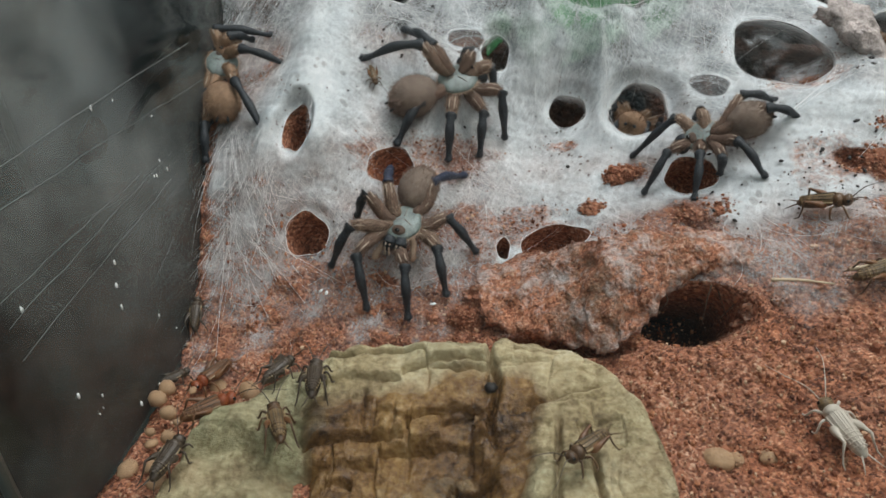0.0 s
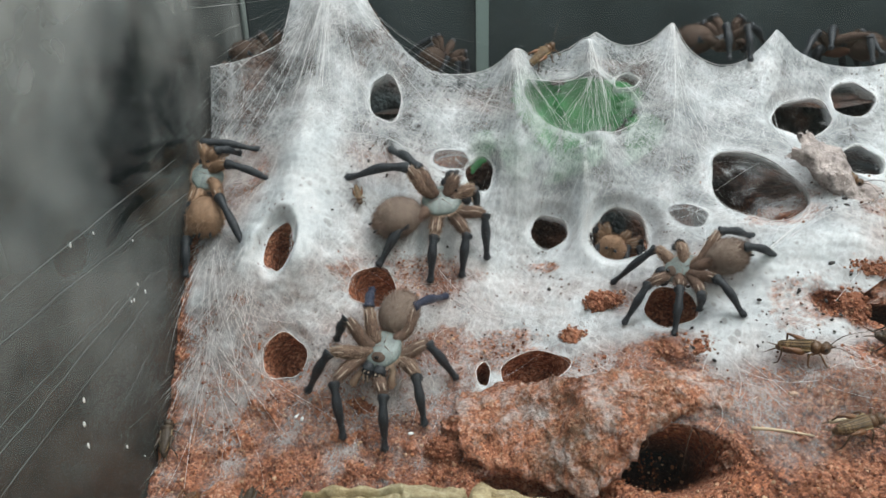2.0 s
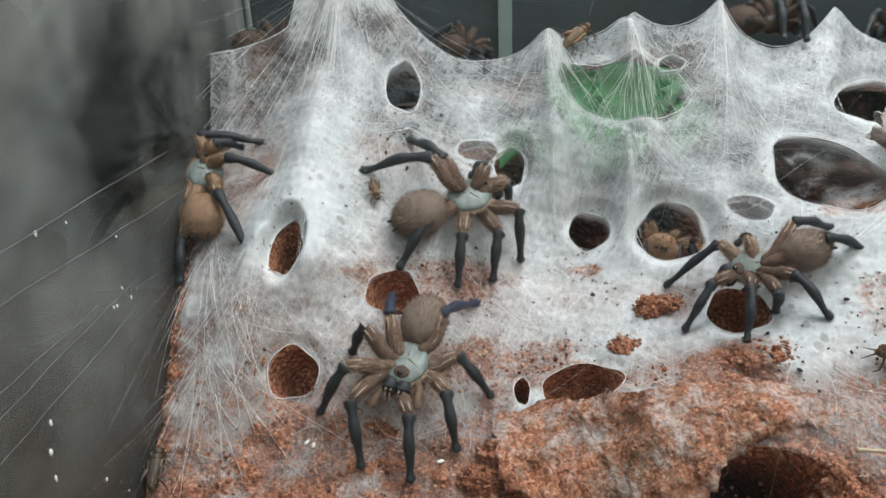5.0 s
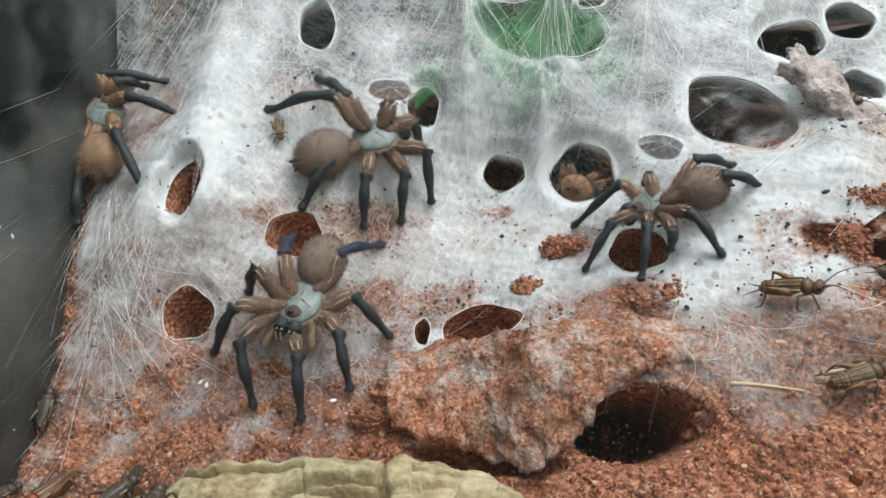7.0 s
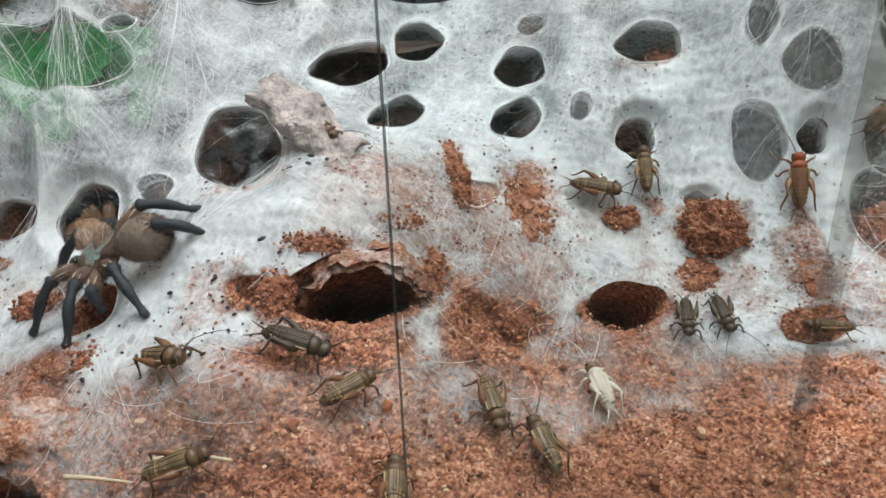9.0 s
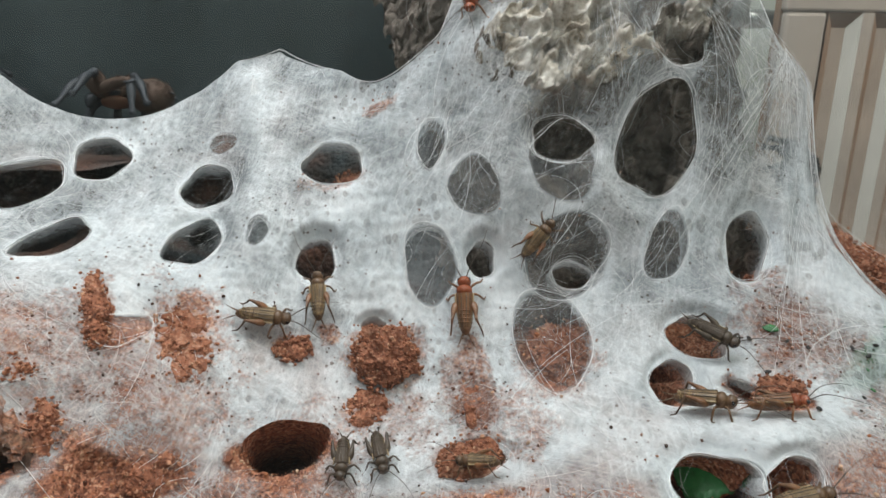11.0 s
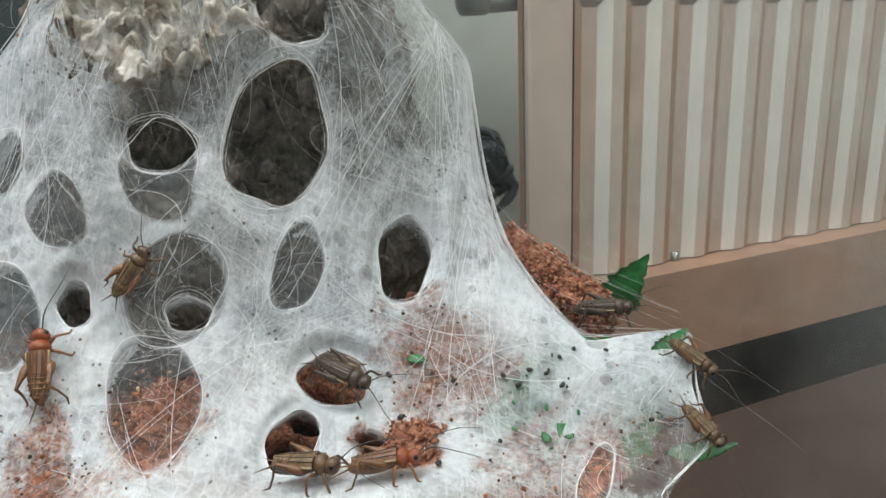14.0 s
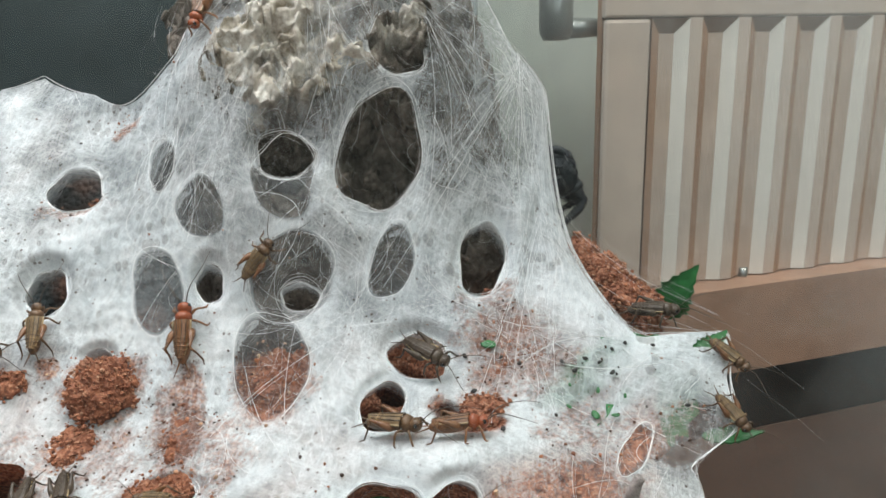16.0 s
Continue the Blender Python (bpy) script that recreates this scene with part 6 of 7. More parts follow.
def tarantula(label, car, abd, up, legs, palps=(), size=1.0, shell=None, fur=None, seed=1, rear_blue=()):
    """A tarantula. car and abd: the middles of the carapace and the abdomen; legs: coxa, knee and foot of each."""
    rng = random.Random(seed)
    car, abd, up = Vector(car), Vector(abd), Vector(up).normalized()
    fur = fur or FUR_TAN
    thing = tagged(new("tarantula"), label, "tarantula", "tarantulas")
    thing.location = car
    ahead = (car - abd).normalized()
    side = up.cross(ahead).normalized()
    top = ahead.cross(side).normalized()
    m = Matrix((ahead, side, top)).transposed().to_4x4()
    loc = lambda q: Vector(q) - car
    # carapace: a flat shield with a raised head part
    vs, fs = blob(m, (0.0114 * size, 0.0100 * size, 0.0029 * size), 14, 26, 0.0006, 420)
    head = blob(m @ pose(0.0062 * size, 0, 0.0018 * size), (0.0033 * size, 0.0040 * size, 0.0015 * size), 8, 12)
    shield = (vs, fs)
    part("head", head, FUR_DARK, thing, "dark head with the eyes")
    furry("carapace", shield, shell or SHELL, hairs(shield, 130, 0.0016 * size, 0.00014, rng, -ahead * 0.9), FUR_PALE if shell is None else shell, thing, "silvery grey-green carapace")
    if shell is None:
        for k, b in enumerate((-65, 65, 180)):
            d = Vector((math.cos(radians(b)), math.sin(radians(b)), 0))
            line = [m @ Vector((d.x * 0.0114 * size * r - 0.001 * size, d.y * 0.0100 * size * r, (0.0030 * math.sqrt(1 - r * r) + 0.00012) * size)) for r in (0.12, 0.35, 0.6, 0.8)]
            part("groove", tube(line, [0.00030 * size, 0.00016 * size, 0.00010 * size, 0.00005 * size], 5), FUR_GREY, thing, "dark groove on the carapace")
    fringe = []
    for k in range(150):
        a = 2 * math.pi * k / 150
        p = m @ Vector((0.0109 * size * math.cos(a), 0.0096 * size * math.sin(a), -0.0004))
        d = (m.to_3x3() @ Vector((math.cos(a), math.sin(a), -0.1))).normalized()
        t = d.cross(top).normalized() * 0.0002
        fringe.append(([p + t, p - t, p + d * 0.0028 * size * rng.uniform(0.6, 1.1)], [(0, 1, 2)]))
    part("fringe", join(*fringe), FUR_PALE, thing, "cream hair fringe of the carapace")
    part("eye_mound", blob(m @ pose(0.0085 * size, 0, 0.0046 * size), (0.0011, 0.0014, 0.0009), 6, 10), EYE_BLACK, thing)
    # abdomen
    back = (abd - car).normalized()
    ma = Matrix((back, up.cross(back).normalized(), back.cross(up.cross(back).normalized()).normalized())).transposed().to_4x4()
    ma.translation = abd - car
    body = blob(ma, (0.0135 * size, 0.0105 * size, 0.0100 * size), 14, 20, 0.0004, 300, -0.12)
    furry("abdomen", body, FUR_GREY if fur is FUR_TAN else fur, hairs(body, 3600, 0.0028 * size, 0.00012, rng, back * 0.9), FUR_TAN if fur is FUR_TAN else fur, thing, "velvety brown abdomen")
    for s in (-1, 1):
        b = ma.translation + back * 0.0125 * size + side * 0.0024 * s
        part("spinneret", tube([b, b + back * 0.004 * size - up * 0.001 + side * 0.001 * s], [0.0011, 0.0005], 8), FUR_BLACK, thing)
    # waist and underside
    part("sternum", blob(m @ pose(-0.001, 0, -0.0035 * size), (0.0092 * size, 0.0072 * size, 0.0030 * size), 8, 12), FUR_RED, thing)
    # jaws
    for s in (-1, 1):
        a = m @ Vector((0.0098 * size, 0.0030 * s * size, 0.0002))
        b = m @ Vector((0.0135 * size, 0.0031 * s * size, -0.0022 * size))
        c = m @ Vector((0.0150 * size, 0.0029 * s * size, -0.0075 * size))
        g = tube(smooth_line([a, b, c], 4), [0.0024 * size, 0.0029 * size, 0.0033 * size, 0.0035 * size, 0.0035 * size, 0.0032 * size, 0.0026 * size, 0.0018 * size, 0.0008 * size], 10)
        part("jaw", join(g, hairs(g, 90, 0.0018 * size, 0.00007, rng)), FUR_BLACK, thing, "dark furry jaw")
        if shell is None:
            for d in (-0.0012, 0.0010):
                st = smooth_line([q + m.to_3x3() @ Vector((0.0030, d, 0.0006)) * size for q in (b.lerp(a, 0.5), b, b.lerp(c, 0.5), c)], 3)
                part("jaw_stripe", tube(st, [0.0006 * size] * (len(st) - 1) + [0.0002 * size], 5), FUR_STREAK, thing, "pale hair stripe on the jaw")
    for i, (coxa, knee, foot) in enumerate(legs):
        coxa, knee, foot = loc(coxa), loc(knee), loc(foot)
        root = coxa * 0.45
        hip = coxa + up * 0.001
        # upper leg, from the body to the knee
        line = smooth_line([root, hip, hip.lerp(knee, 0.55) + up * 0.0012, knee], 4)
        n = len(line)
        rr = [size * (0.0025 + 0.0011 * math.sin(math.pi * min(1, k / n * 1.15)) - 0.0005 * (k > n - 3)) for k in range(n)]
        g = tube(line, rr, 9)
        leg = furry("leg", g, FUR_THIGH if fur is FUR_TAN else fur, hairs(g, 850, 0.0027 * size, 0.00014, rng, (knee - root).normalized() * 1.2), (FUR_TAN if i % 3 else FUR_PALE) if fur is FUR_TAN else fur, thing, "tan hairy upper leg")
        if fur is FUR_TAN or fur is FUR_LIGHT:
            for sx in (-1, 1):
                off = (knee - root).normalized().cross(up).normalized() * 0.0014 * size * sx + up * 0.0027 * size
                part("stripe", tube([q + off for q in line[3:-1]], [0.00045 * size] * (len(line) - 4), 5), FUR_STREAK, leg, "pale stripe along the upper leg")
        shin = knee.lerp(foot, 0.45) + up * 0.0042 * size
        wrist = knee.lerp(foot, 0.8) + up * 0.0012
        low = smooth_line([knee + (knee - hip).normalized() * 0.0004, knee.lerp(shin, 0.35) + up * 0.0012, shin, wrist, foot + up * 0.0014], 4)
        n = len(low)
        rr = [size * (0.0029 - 0.0013 * k / n + 0.00045 * math.sin(2 * math.pi * k / n * 2.4 + 0.6)) for k in range(n - 1)] + [size * 0.0007]
        g = tube(low, rr, 9)
        part("lower_leg", join(g, hairs(g, 600, 0.0016 * size, 0.00010, rng, (foot - knee).normalized() * 0.8)), FUR_BLUE if i in rear_blue else FUR_BLACK, leg, "blue-black lower leg")
    for k, (a, b) in enumerate(palps):
        a, b = loc(a), loc(b)
        line = smooth_line([a * 0.5, a, a.lerp(b, 0.6) + up * 0.0015, b], 3)
        g = tube(line, [0.0017 * size] * (len(line) - 3) + [0.0021 * size, 0.0022 * size, 0.0012 * size], 8)
        part("feeler", join(g, hairs(g, 200, 0.0026 * size, 0.00009, rng)), FUR_PALE, thing, "cream hairy feeler")
    return thing


def generic_legs(m, size=1.0, reach=1.0, lift=0.016, seed=0):
    """Coxa, knee and foot of eight legs for a body at pose m (x ahead, z up)."""
    rng = random.Random(seed)
    legs = []
    for s in (-1, 1):
        for k, a in enumerate((30, 68, 112, 150)):
            a = radians(a + rng.uniform(-9, 9)) * s
            d = Vector((math.cos(a), math.sin(a), 0))
            legs.append((m @ (d * 0.009 * size), m @ (d * 0.021 * size * reach + Vector((0, 0, 0.007))), m @ (d * 0.040 * size * reach + Vector((0, 0, -lift)))))
    return legs


# ---- crickets ----
def cricket_model(kind, name_label, seed):
    """A house cricket, 1 long, x ahead, standing on z = 0."""
    rng = random.Random(seed)
    shell = CHITIN[kind]
    thing = tagged(new("cricket"), name_label, "cricket", "crickets")
    body = blob(pose(-0.16, 0, 0.20, 0, -4, 0), (0.36, 0.125, 0.13), 14, 14, 0.0, 1, -0.05)
    part("abdomen", body, shell if kind != "dark" else CHITIN["dark"], thing)
    for k in range(6):
        x = -0.06 - 0.065 * k
        r = 0.128 * math.sqrt(max(0.05, 1 - ((x + 0.16) / 0.37) ** 2))
        ring = [(x + 0.004 * math.cos(a), r * math.cos(a) * 1.0, 0.205 + r * 1.03 * math.sin(a)) for a in np.linspace(0.1, math.pi - 0.1, 12)]
        part("band", tube(ring, [0.012] * 12, 5), STRIPE if kind == "brown" and k % 2 else shell, thing, "abdominal band")
    part("pronotum", blob(pose(0.22, 0, 0.22), (0.105, 0.135, 0.135), 10, 14), HEAD_RED if kind == "rust" else shell, thing, "shield behind the head")
    part("head", blob(pose(0.365, 0, 0.205, 0, 25, 0), (0.095, 0.115, 0.12), 10, 14), HEAD_RED if kind in ("rust",) else STRIPE if kind == "pale" else shell, thing, "rounded head")
    for s in (-1, 1):
        part("eye", blob(pose(0.40, 0.088 * s, 0.235), (0.034, 0.026, 0.042), 6, 10), EYE_BLACK, thing, "black eye")
    # folded wings over the back
    for s in (-1, 1):
        vs, fs = [], []
        n, L = 9, 0.60
        for side in (0, 1):
            for i in range(n):
                t = i / (n - 1)
                wd = 0.115 * (1 - 0.75 * t**2.2) + 0.012
                for k in range(5):
                    q = k / 4
                    a = radians(95 - 82 * q)
                    vs.append((0.16 - L * t, s * wd * math.cos(a) * 1.22, 0.205 + 0.14 * math.sin(a) * (1 - 0.25 * t) + (0.012 if side else 0.0)))
        o = n * 5
        for i in range(n - 1):
            for k in range(4):
                a = i * 5 + k
                fs.append((a, a + 1, a + 6, a + 5))
                fs.append((o + a, o + a + 5, o + a + 6, o + a + 1))
        for i in range(n - 1):
            for k in (0, 4):
                a = i * 5 + k
                fs.append((a, a + 5, o + a + 5, o + a))
        part("wing", (vs, fs), {"brown": STRIPE, "dark": CHITIN["dark"], "rust": CHITIN["rust"], "pale": CHITIN["pale"]}[kind], thing, "folded wing")
        for q, wide in ((0.25, 0.007), (0.55, 0.007), (0.92, 0.013)):
            line = []
            for i in range(n):
                t = i / (n - 1) * 0.94
                wd = 0.115 * (1 - 0.75 * t**2.2) + 0.012
                a = radians(95 - 82 * q)
                line.append((0.16 - L * t, s * wd * math.cos(a) * 1.24, 0.205 + 0.143 * math.sin(a) * (1 - 0.25 * t) + 0.013))
            part("wing_vein", tube(line, [wide] * n, 5), (CHITIN["dark"] if q < 0.9 else WING_EDGE) if kind != "pale" else CHITIN["pale"], thing, "raised wing vein")
    for s in (-1, 1):
        # jumping leg: thick thigh, thin shin
        thigh = smooth_line([(0.03, 0.10 * s, 0.17), (-0.10, 0.17 * s, 0.27), (-0.30, 0.20 * s, 0.36)], 5)
        leg = part("hind_leg", tube(thigh, [0.035, 0.055, 0.068, 0.07, 0.066, 0.058, 0.048, 0.038, 0.03, 0.025, 0.02], 9), CHITIN["rust"] if kind == "brown" else shell, thing, "thick jumping thigh")
        part("shin", tube([(-0.30, 0.20 * s, 0.36), (-0.36, 0.23 * s, 0.18), (-0.44, 0.26 * s, 0.03), (-0.53, 0.28 * s, 0.012)], [0.022, 0.016, 0.014, 0.008], 6), shell, leg)
        for x0, x1, yk in ((0.18, 0.10, 0.30), (0.28, 0.40, 0.26)):
            part("leg", tube(smooth_line([(x0, 0.09 * s, 0.14), ((x0 + x1) / 2, yk * 0.75 * s, 0.20), (x1, yk * s, 0.02), (x1 + 0.05, yk * 1.12 * s, 0.01)], 3), [0.024] * 3 + [0.018] * 4 + [0.012] * 3, 6), shell, thing)
        part("antenna", tube(smooth_line([(0.44, 0.04 * s, 0.25), (0.66, 0.16 * s, 0.38), (0.98, 0.34 * s, 0.36), (1.25, 0.42 * s, 0.28)], 5), [0.009] * 6 + [0.006] * 5 + [0.004] * 5, 5), CHITIN["dark"] if kind != "pale" else shell, thing, "long thin antenna")
        part("tail_feeler", tube([(-0.48, 0.04 * s, 0.19), (-0.60, 0.09 * s, 0.17), (-0.72, 0.15 * s, 0.15)], [0.016, 0.010, 0.004], 6), shell, thing)
    return thing


# ---- the place, largest first ----
room()
radiator()
terrarium()
ground()
web()
rock_dish()
lichen_rock()
bark_ledge()
crusted_lump(0.1010, 0.2770, 0.0440, (0.0120, 0.0150, 0.0150), "crumbly soil shoulder beside a burrow mouth", 25)
crusted_lump(-0.028, 0.3180, 0.0280, (0.0150, 0.0110, 0.0090), "small soil-crusted cork lump", 24)
bark_shell("burrow_lining", (0.194, 0.3370, 0.0815), (0.02, 0.95, -0.16), (1, 0, 0), (0, 0.25, 1), 0.075, 0.0258, (-45, 225), 0.003, "brown cork tube mouth buried in the soil", 7, BARK, 0.78, 0.5)
bark_shell("bark_arch", (0.195, 0.3375, 0.0850), (0.0, 0.95, 0.06), (1, 0, 0), (0, -0.1, 1), 0.022, 0.0290, (6, 175), 0.0035, "broken bark arch crusted with soil over the burrow mouth", 17, CRUST, 0.72, 0.8)
bark_shell("bark_stub", (0.1590, 0.4090, 0.1600), (0.0425, -0.023, -0.0375), (0.55, 0.80, 0.12), (0.35, -0.45, 0.80), 0.050, 0.0120, (-35, 225), 0.0025, "pale broken bark stub dusted with silk", 13, PALE_BARK, 0.62, 0.8)
stick("bark_spike", [(0.523, 0.240, 0.070), (0.524, 0.236, 0.085), (0.526, 0.232, 0.100)], 0.0055, 0.0015, PALE_BARK, "grey pointed bark spike", "branch")
plant("artificial_plant", "green plastic leaves trapped under thin silk", [
    ([(0.010, 0.505, 0.185), (0.020, 0.485, 0.160), (0.028, 0.468, 0.135)], 0.016, 0.3),
    ([(0.058, 0.505, 0.180), (0.050, 0.486, 0.160), (0.036, 0.470, 0.135)], 0.021, 0.35),
    ([(0.078, 0.520, 0.175), (0.072, 0.500, 0.165), (0.066, 0.480, 0.145)], 0.018, 0.2),
    ([(-0.014, 0.485, 0.150), (-0.020, 0.470, 0.140), (-0.026, 0.458, 0.128)], 0.009, 0.2),
    ([(0.060, 0.478, 0.150), (0.044, 0.470, 0.136), (0.022, 0.462, 0.118)], 0.017, 0.25),
    ([(0.012, 0.480, 0.150), (0.006, 0.470, 0.136), (0.004, 0.460, 0.116)], 0.014, 0.25),
    ([(0.096, 0.490, 0.158), (0.088, 0.478, 0.146), (0.076, 0.466, 0.128)], 0.013, 0.2),
])
CORNER_LEAF_A, CORNER_LEAF_B = (([tuple(q) for q in land([a, (a + b) / 2, b], [c, (c + d) / 2, d], -0.010)], wide, 0.05) for a, b, c, d, wide in ((0.575, 0.505, 0.402, 0.372, 0.014), (0.572, 0.520, 0.378, 0.345, 0.012)))
plant("artificial_plant", "green plastic leaf tips at the corner of the web", [
    ([(0.572, 0.2725, 0.1155), (0.581, 0.2735, 0.1180), (0.590, 0.2770, 0.1210)], 0.0036, 0.1),
    ([(0.590, 0.318, 0.112), (0.592, 0.312, 0.124), (0.598, 0.306, 0.138)], 0.0075, 0.15),
    ([(0.455, 0.296, 0.066), (0.465, 0.287, 0.071), (0.480, 0.276, 0.073)], 0.013, 0.1),
    ([(0.566, 0.256, 0.093), (0.574, 0.250, 0.095), (0.583, 0.246, 0.097)], 0.0028, 0.1),
    CORNER_LEAF_A,
    CORNER_LEAF_B,
])

# ---- spiders ----
tarantula("large tan tarantula with blue-black legs on pinkish soil and silk", (-0.0748, 0.3352, 0.0700), (-0.0675, 0.3560, 0.0800), (0, -0.62, 0.78), [
    ((-0.0869, 0.3311, 0.0699), (-0.1009, 0.3263, 0.0738), (-0.1163, 0.3283, 0.0468)),
    ((-0.0885, 0.3292, 0.0659), (-0.0986, 0.3178, 0.0612), (-0.0950, 0.3105, 0.0293)),
    ((-0.0767, 0.3260, 0.0589), (-0.0730, 0.3140, 0.0558), (-0.0729, 0.3049, 0.0262)),
    ((-0.0635, 0.3341, 0.0624), (-0.0569, 0.3264, 0.0594), (-0.0525, 0.3179, 0.0323)),
    ((-0.0621, 0.3376, 0.0655), (-0.0514, 0.3411, 0.0696), (-0.0354, 0.3442, 0.0441)),
    ((-0.0844, 0.3370, 0.0733), (-0.0931, 0.3395, 0.0858), (-0.1021, 0.3481, 0.0677)),
    ((-0.0801, 0.3403, 0.0747), (-0.0825, 0.3481, 0.0878), (-0.0841, 0.3735, 0.0861)),
    ((-0.0628, 0.3468, 0.0742), (-0.0600, 0.3542, 0.0842), (-0.0414, 0.3885, 0.0740)),
], [((-0.0843, 0.3292, 0.0623), (-0.0912, 0.3263, 0.0536)), ((-0.0695, 0.3303, 0.0596), (-0.0707, 0.3281, 0.0503))], 1.0, seed=1, rear_blue=(6, 7))
tarantula("grey-brown tarantula with a silvery back standing on white silk", (-0.0443, 0.4108, 0.1266), (-0.0695, 0.3985, 0.1210), (0, -0.55, 0.83), [
    ((-0.0548, 0.4090, 0.1342), (-0.0633, 0.4113, 0.1468), (-0.1032, 0.4210, 0.1378)),
    ((-0.0515, 0.4105, 0.1343), (-0.0572, 0.4129, 0.1451), (-0.0775, 0.4390, 0.1508)),
    ((-0.0392, 0.4142, 0.1321), (-0.0356, 0.4178, 0.1396), (-0.0435, 0.4300, 0.1306)),
    ((-0.0331, 0.4145, 0.1290), (-0.0256, 0.4163, 0.1317), (-0.0220, 0.4298, 0.1108)),
    ((-0.0317, 0.4128, 0.1181), (-0.0187, 0.4120, 0.1173), (-0.0171, 0.4133, 0.0853)),
    ((-0.0368, 0.4101, 0.1155), (-0.0295, 0.4038, 0.1076), (-0.0331, 0.4004, 0.0797)),
    ((-0.0469, 0.4065, 0.1171), (-0.0485, 0.3958, 0.1099), (-0.0517, 0.3904, 0.0812)),
    ((-0.0535, 0.4060, 0.1210), (-0.0644, 0.3919, 0.1195), (-0.0817, 0.3842, 0.0951)),
], (), 1.08, seed=2)
tarantula("brown tarantula with dark legs leaning over a burrow in the web", (0.0875, 0.3638, 0.1020), (0.1085, 0.3610, 0.1105), (0, -0.6, 0.8), [
    ((0.0831, 0.3708, 0.1023), (0.0773, 0.3801, 0.1073), (0.0552, 0.3908, 0.0793)),
    ((0.0805, 0.3649, 0.0969), (0.0696, 0.3619, 0.0945), (0.0566, 0.3583, 0.0702)),
    ((0.0851, 0.3598, 0.0975), (0.0829, 0.3510, 0.0974), (0.0787, 0.3379, 0.0745)),
    ((0.0890, 0.3681, 0.1054), (0.0887, 0.3757, 0.1116), (0.0918, 0.3959, 0.1003)),
    ((0.0937, 0.3550, 0.1013), (0.0993, 0.3474, 0.1044), (0.1128, 0.3351, 0.0876)),
    ((0.0963, 0.3602, 0.1055), (0.1154, 0.3565, 0.1178), (0.1377, 0.3601, 0.1096)),
    ((0.0971, 0.3636, 0.1073), (0.1062, 0.3692, 0.1212), (0.1293, 0.3785, 0.1143)),
    ((0.0915, 0.3567, 0.0989), (0.0918, 0.3427, 0.0974), (0.0926, 0.3456, 0.0859)),
], (), 0.86, seed=3)
tarantula("pale tan tarantula climbing beside the hazy glass pane", (-0.1880, 0.4228, 0.1401), (-0.1835, 0.3980, 0.1236), (0.25, -0.7, 0.67), [
    ((-0.1902, 0.4320, 0.1475), (-0.1935, 0.4363, 0.1572), (-0.1593, 0.4449, 0.1499)),
    ((-0.1837, 0.4259, 0.1444), (-0.1752, 0.4220, 0.1478), (-0.1446, 0.4231, 0.1345)),
    ((-0.1812, 0.4145, 0.1372), (-0.1746, 0.3998, 0.1349), (-0.1519, 0.3744, 0.1032)),
    ((-0.1940, 0.4241, 0.1362), (-0.1965, 0.4200, 0.1306), (-0.1970, 0.4211, 0.1191)),
    ((-0.1942, 0.4203, 0.1338), (-0.1965, 0.4112, 0.1262), (-0.1970, 0.4060, 0.1062)),
    ((-0.1911, 0.4153, 0.1318), (-0.1935, 0.3897, 0.1127), (-0.1936, 0.3787, 0.0922)),
    ((-0.1944, 0.4322, 0.1429), (-0.1965, 0.4282, 0.1388), (-0.1970, 0.4407, 0.1276)),
    ((-0.1883, 0.4311, 0.1477), (-0.1835, 0.4305, 0.1538), (-0.1727, 0.4448, 0.1477)),
], (((-0.1860, 0.4330, 0.1470), (-0.1790, 0.4400, 0.1500)),), 0.95, None, FUR_LIGHT, seed=4)
tarantula("rusty tarantula sitting inside a dark opening of the web", (0.066, 0.440, 0.082), (0.062, 0.425, 0.088), (0, -0.6, 0.8), generic_legs(pose(0.066, 0.440, 0.084, 20, 0, 80), 0.8, 0.9, 0.010, 5), (), 0.85, FUR_BLACK, FUR_LIGHT, seed=5)
BACK = [(-0.172, 0.545, 0.196, 10, 0.85), (-0.045, 0.552, 0.190, 60, 0.8), (0.156, 0.540, 0.199, -15, 0.95), (0.236, 0.542, 0.192, 170, 0.9)]
for k, (x, y, z, turn, sz) in enumerate(BACK):
    m = pose(x, y, z, 35, 0, turn)
    legs = generic_legs(m, sz, 0.85, 0.016, 20 + k)
    if k == 2:
        legs[1] = (m @ Vector((0.004, -0.008, 0)), (0.147, 0.515, 0.212), (0.148, 0.503, 0.190))
        legs[2] = (m @ Vector((-0.004, -0.008, 0)), (0.163, 0.520, 0.210), (0.164, 0.508, 0.188))
    if k == 3:
        legs[6] = (m @ Vector((0.004, 0.008, 0)), (0.247, 0.522, 0.203), (0.248, 0.511, 0.184))
    tarantula("dark brown tarantula with black legs behind the rim of the web", m.translation, m @ Vector((-0.021 * sz, 0, 0.001)), m.to_3x3() @ Vector((0, 0, 1)), legs, (), sz, FUR_BLACK, FUR_DARK, seed=6 + k)
m = pose(0.578, 0.392, 0.160, 70, 20, 60)
tarantula("blue-black tarantula behind the silk beside the pale wall", m.translation, m @ Vector((-0.018, 0, 0)), m.to_3x3() @ Vector((0, 0, 1)), generic_legs(m, 0.8, 0.7, 0.008, 30), (), 0.8, FUR_BLUE, FUR_BLACK, seed=12)

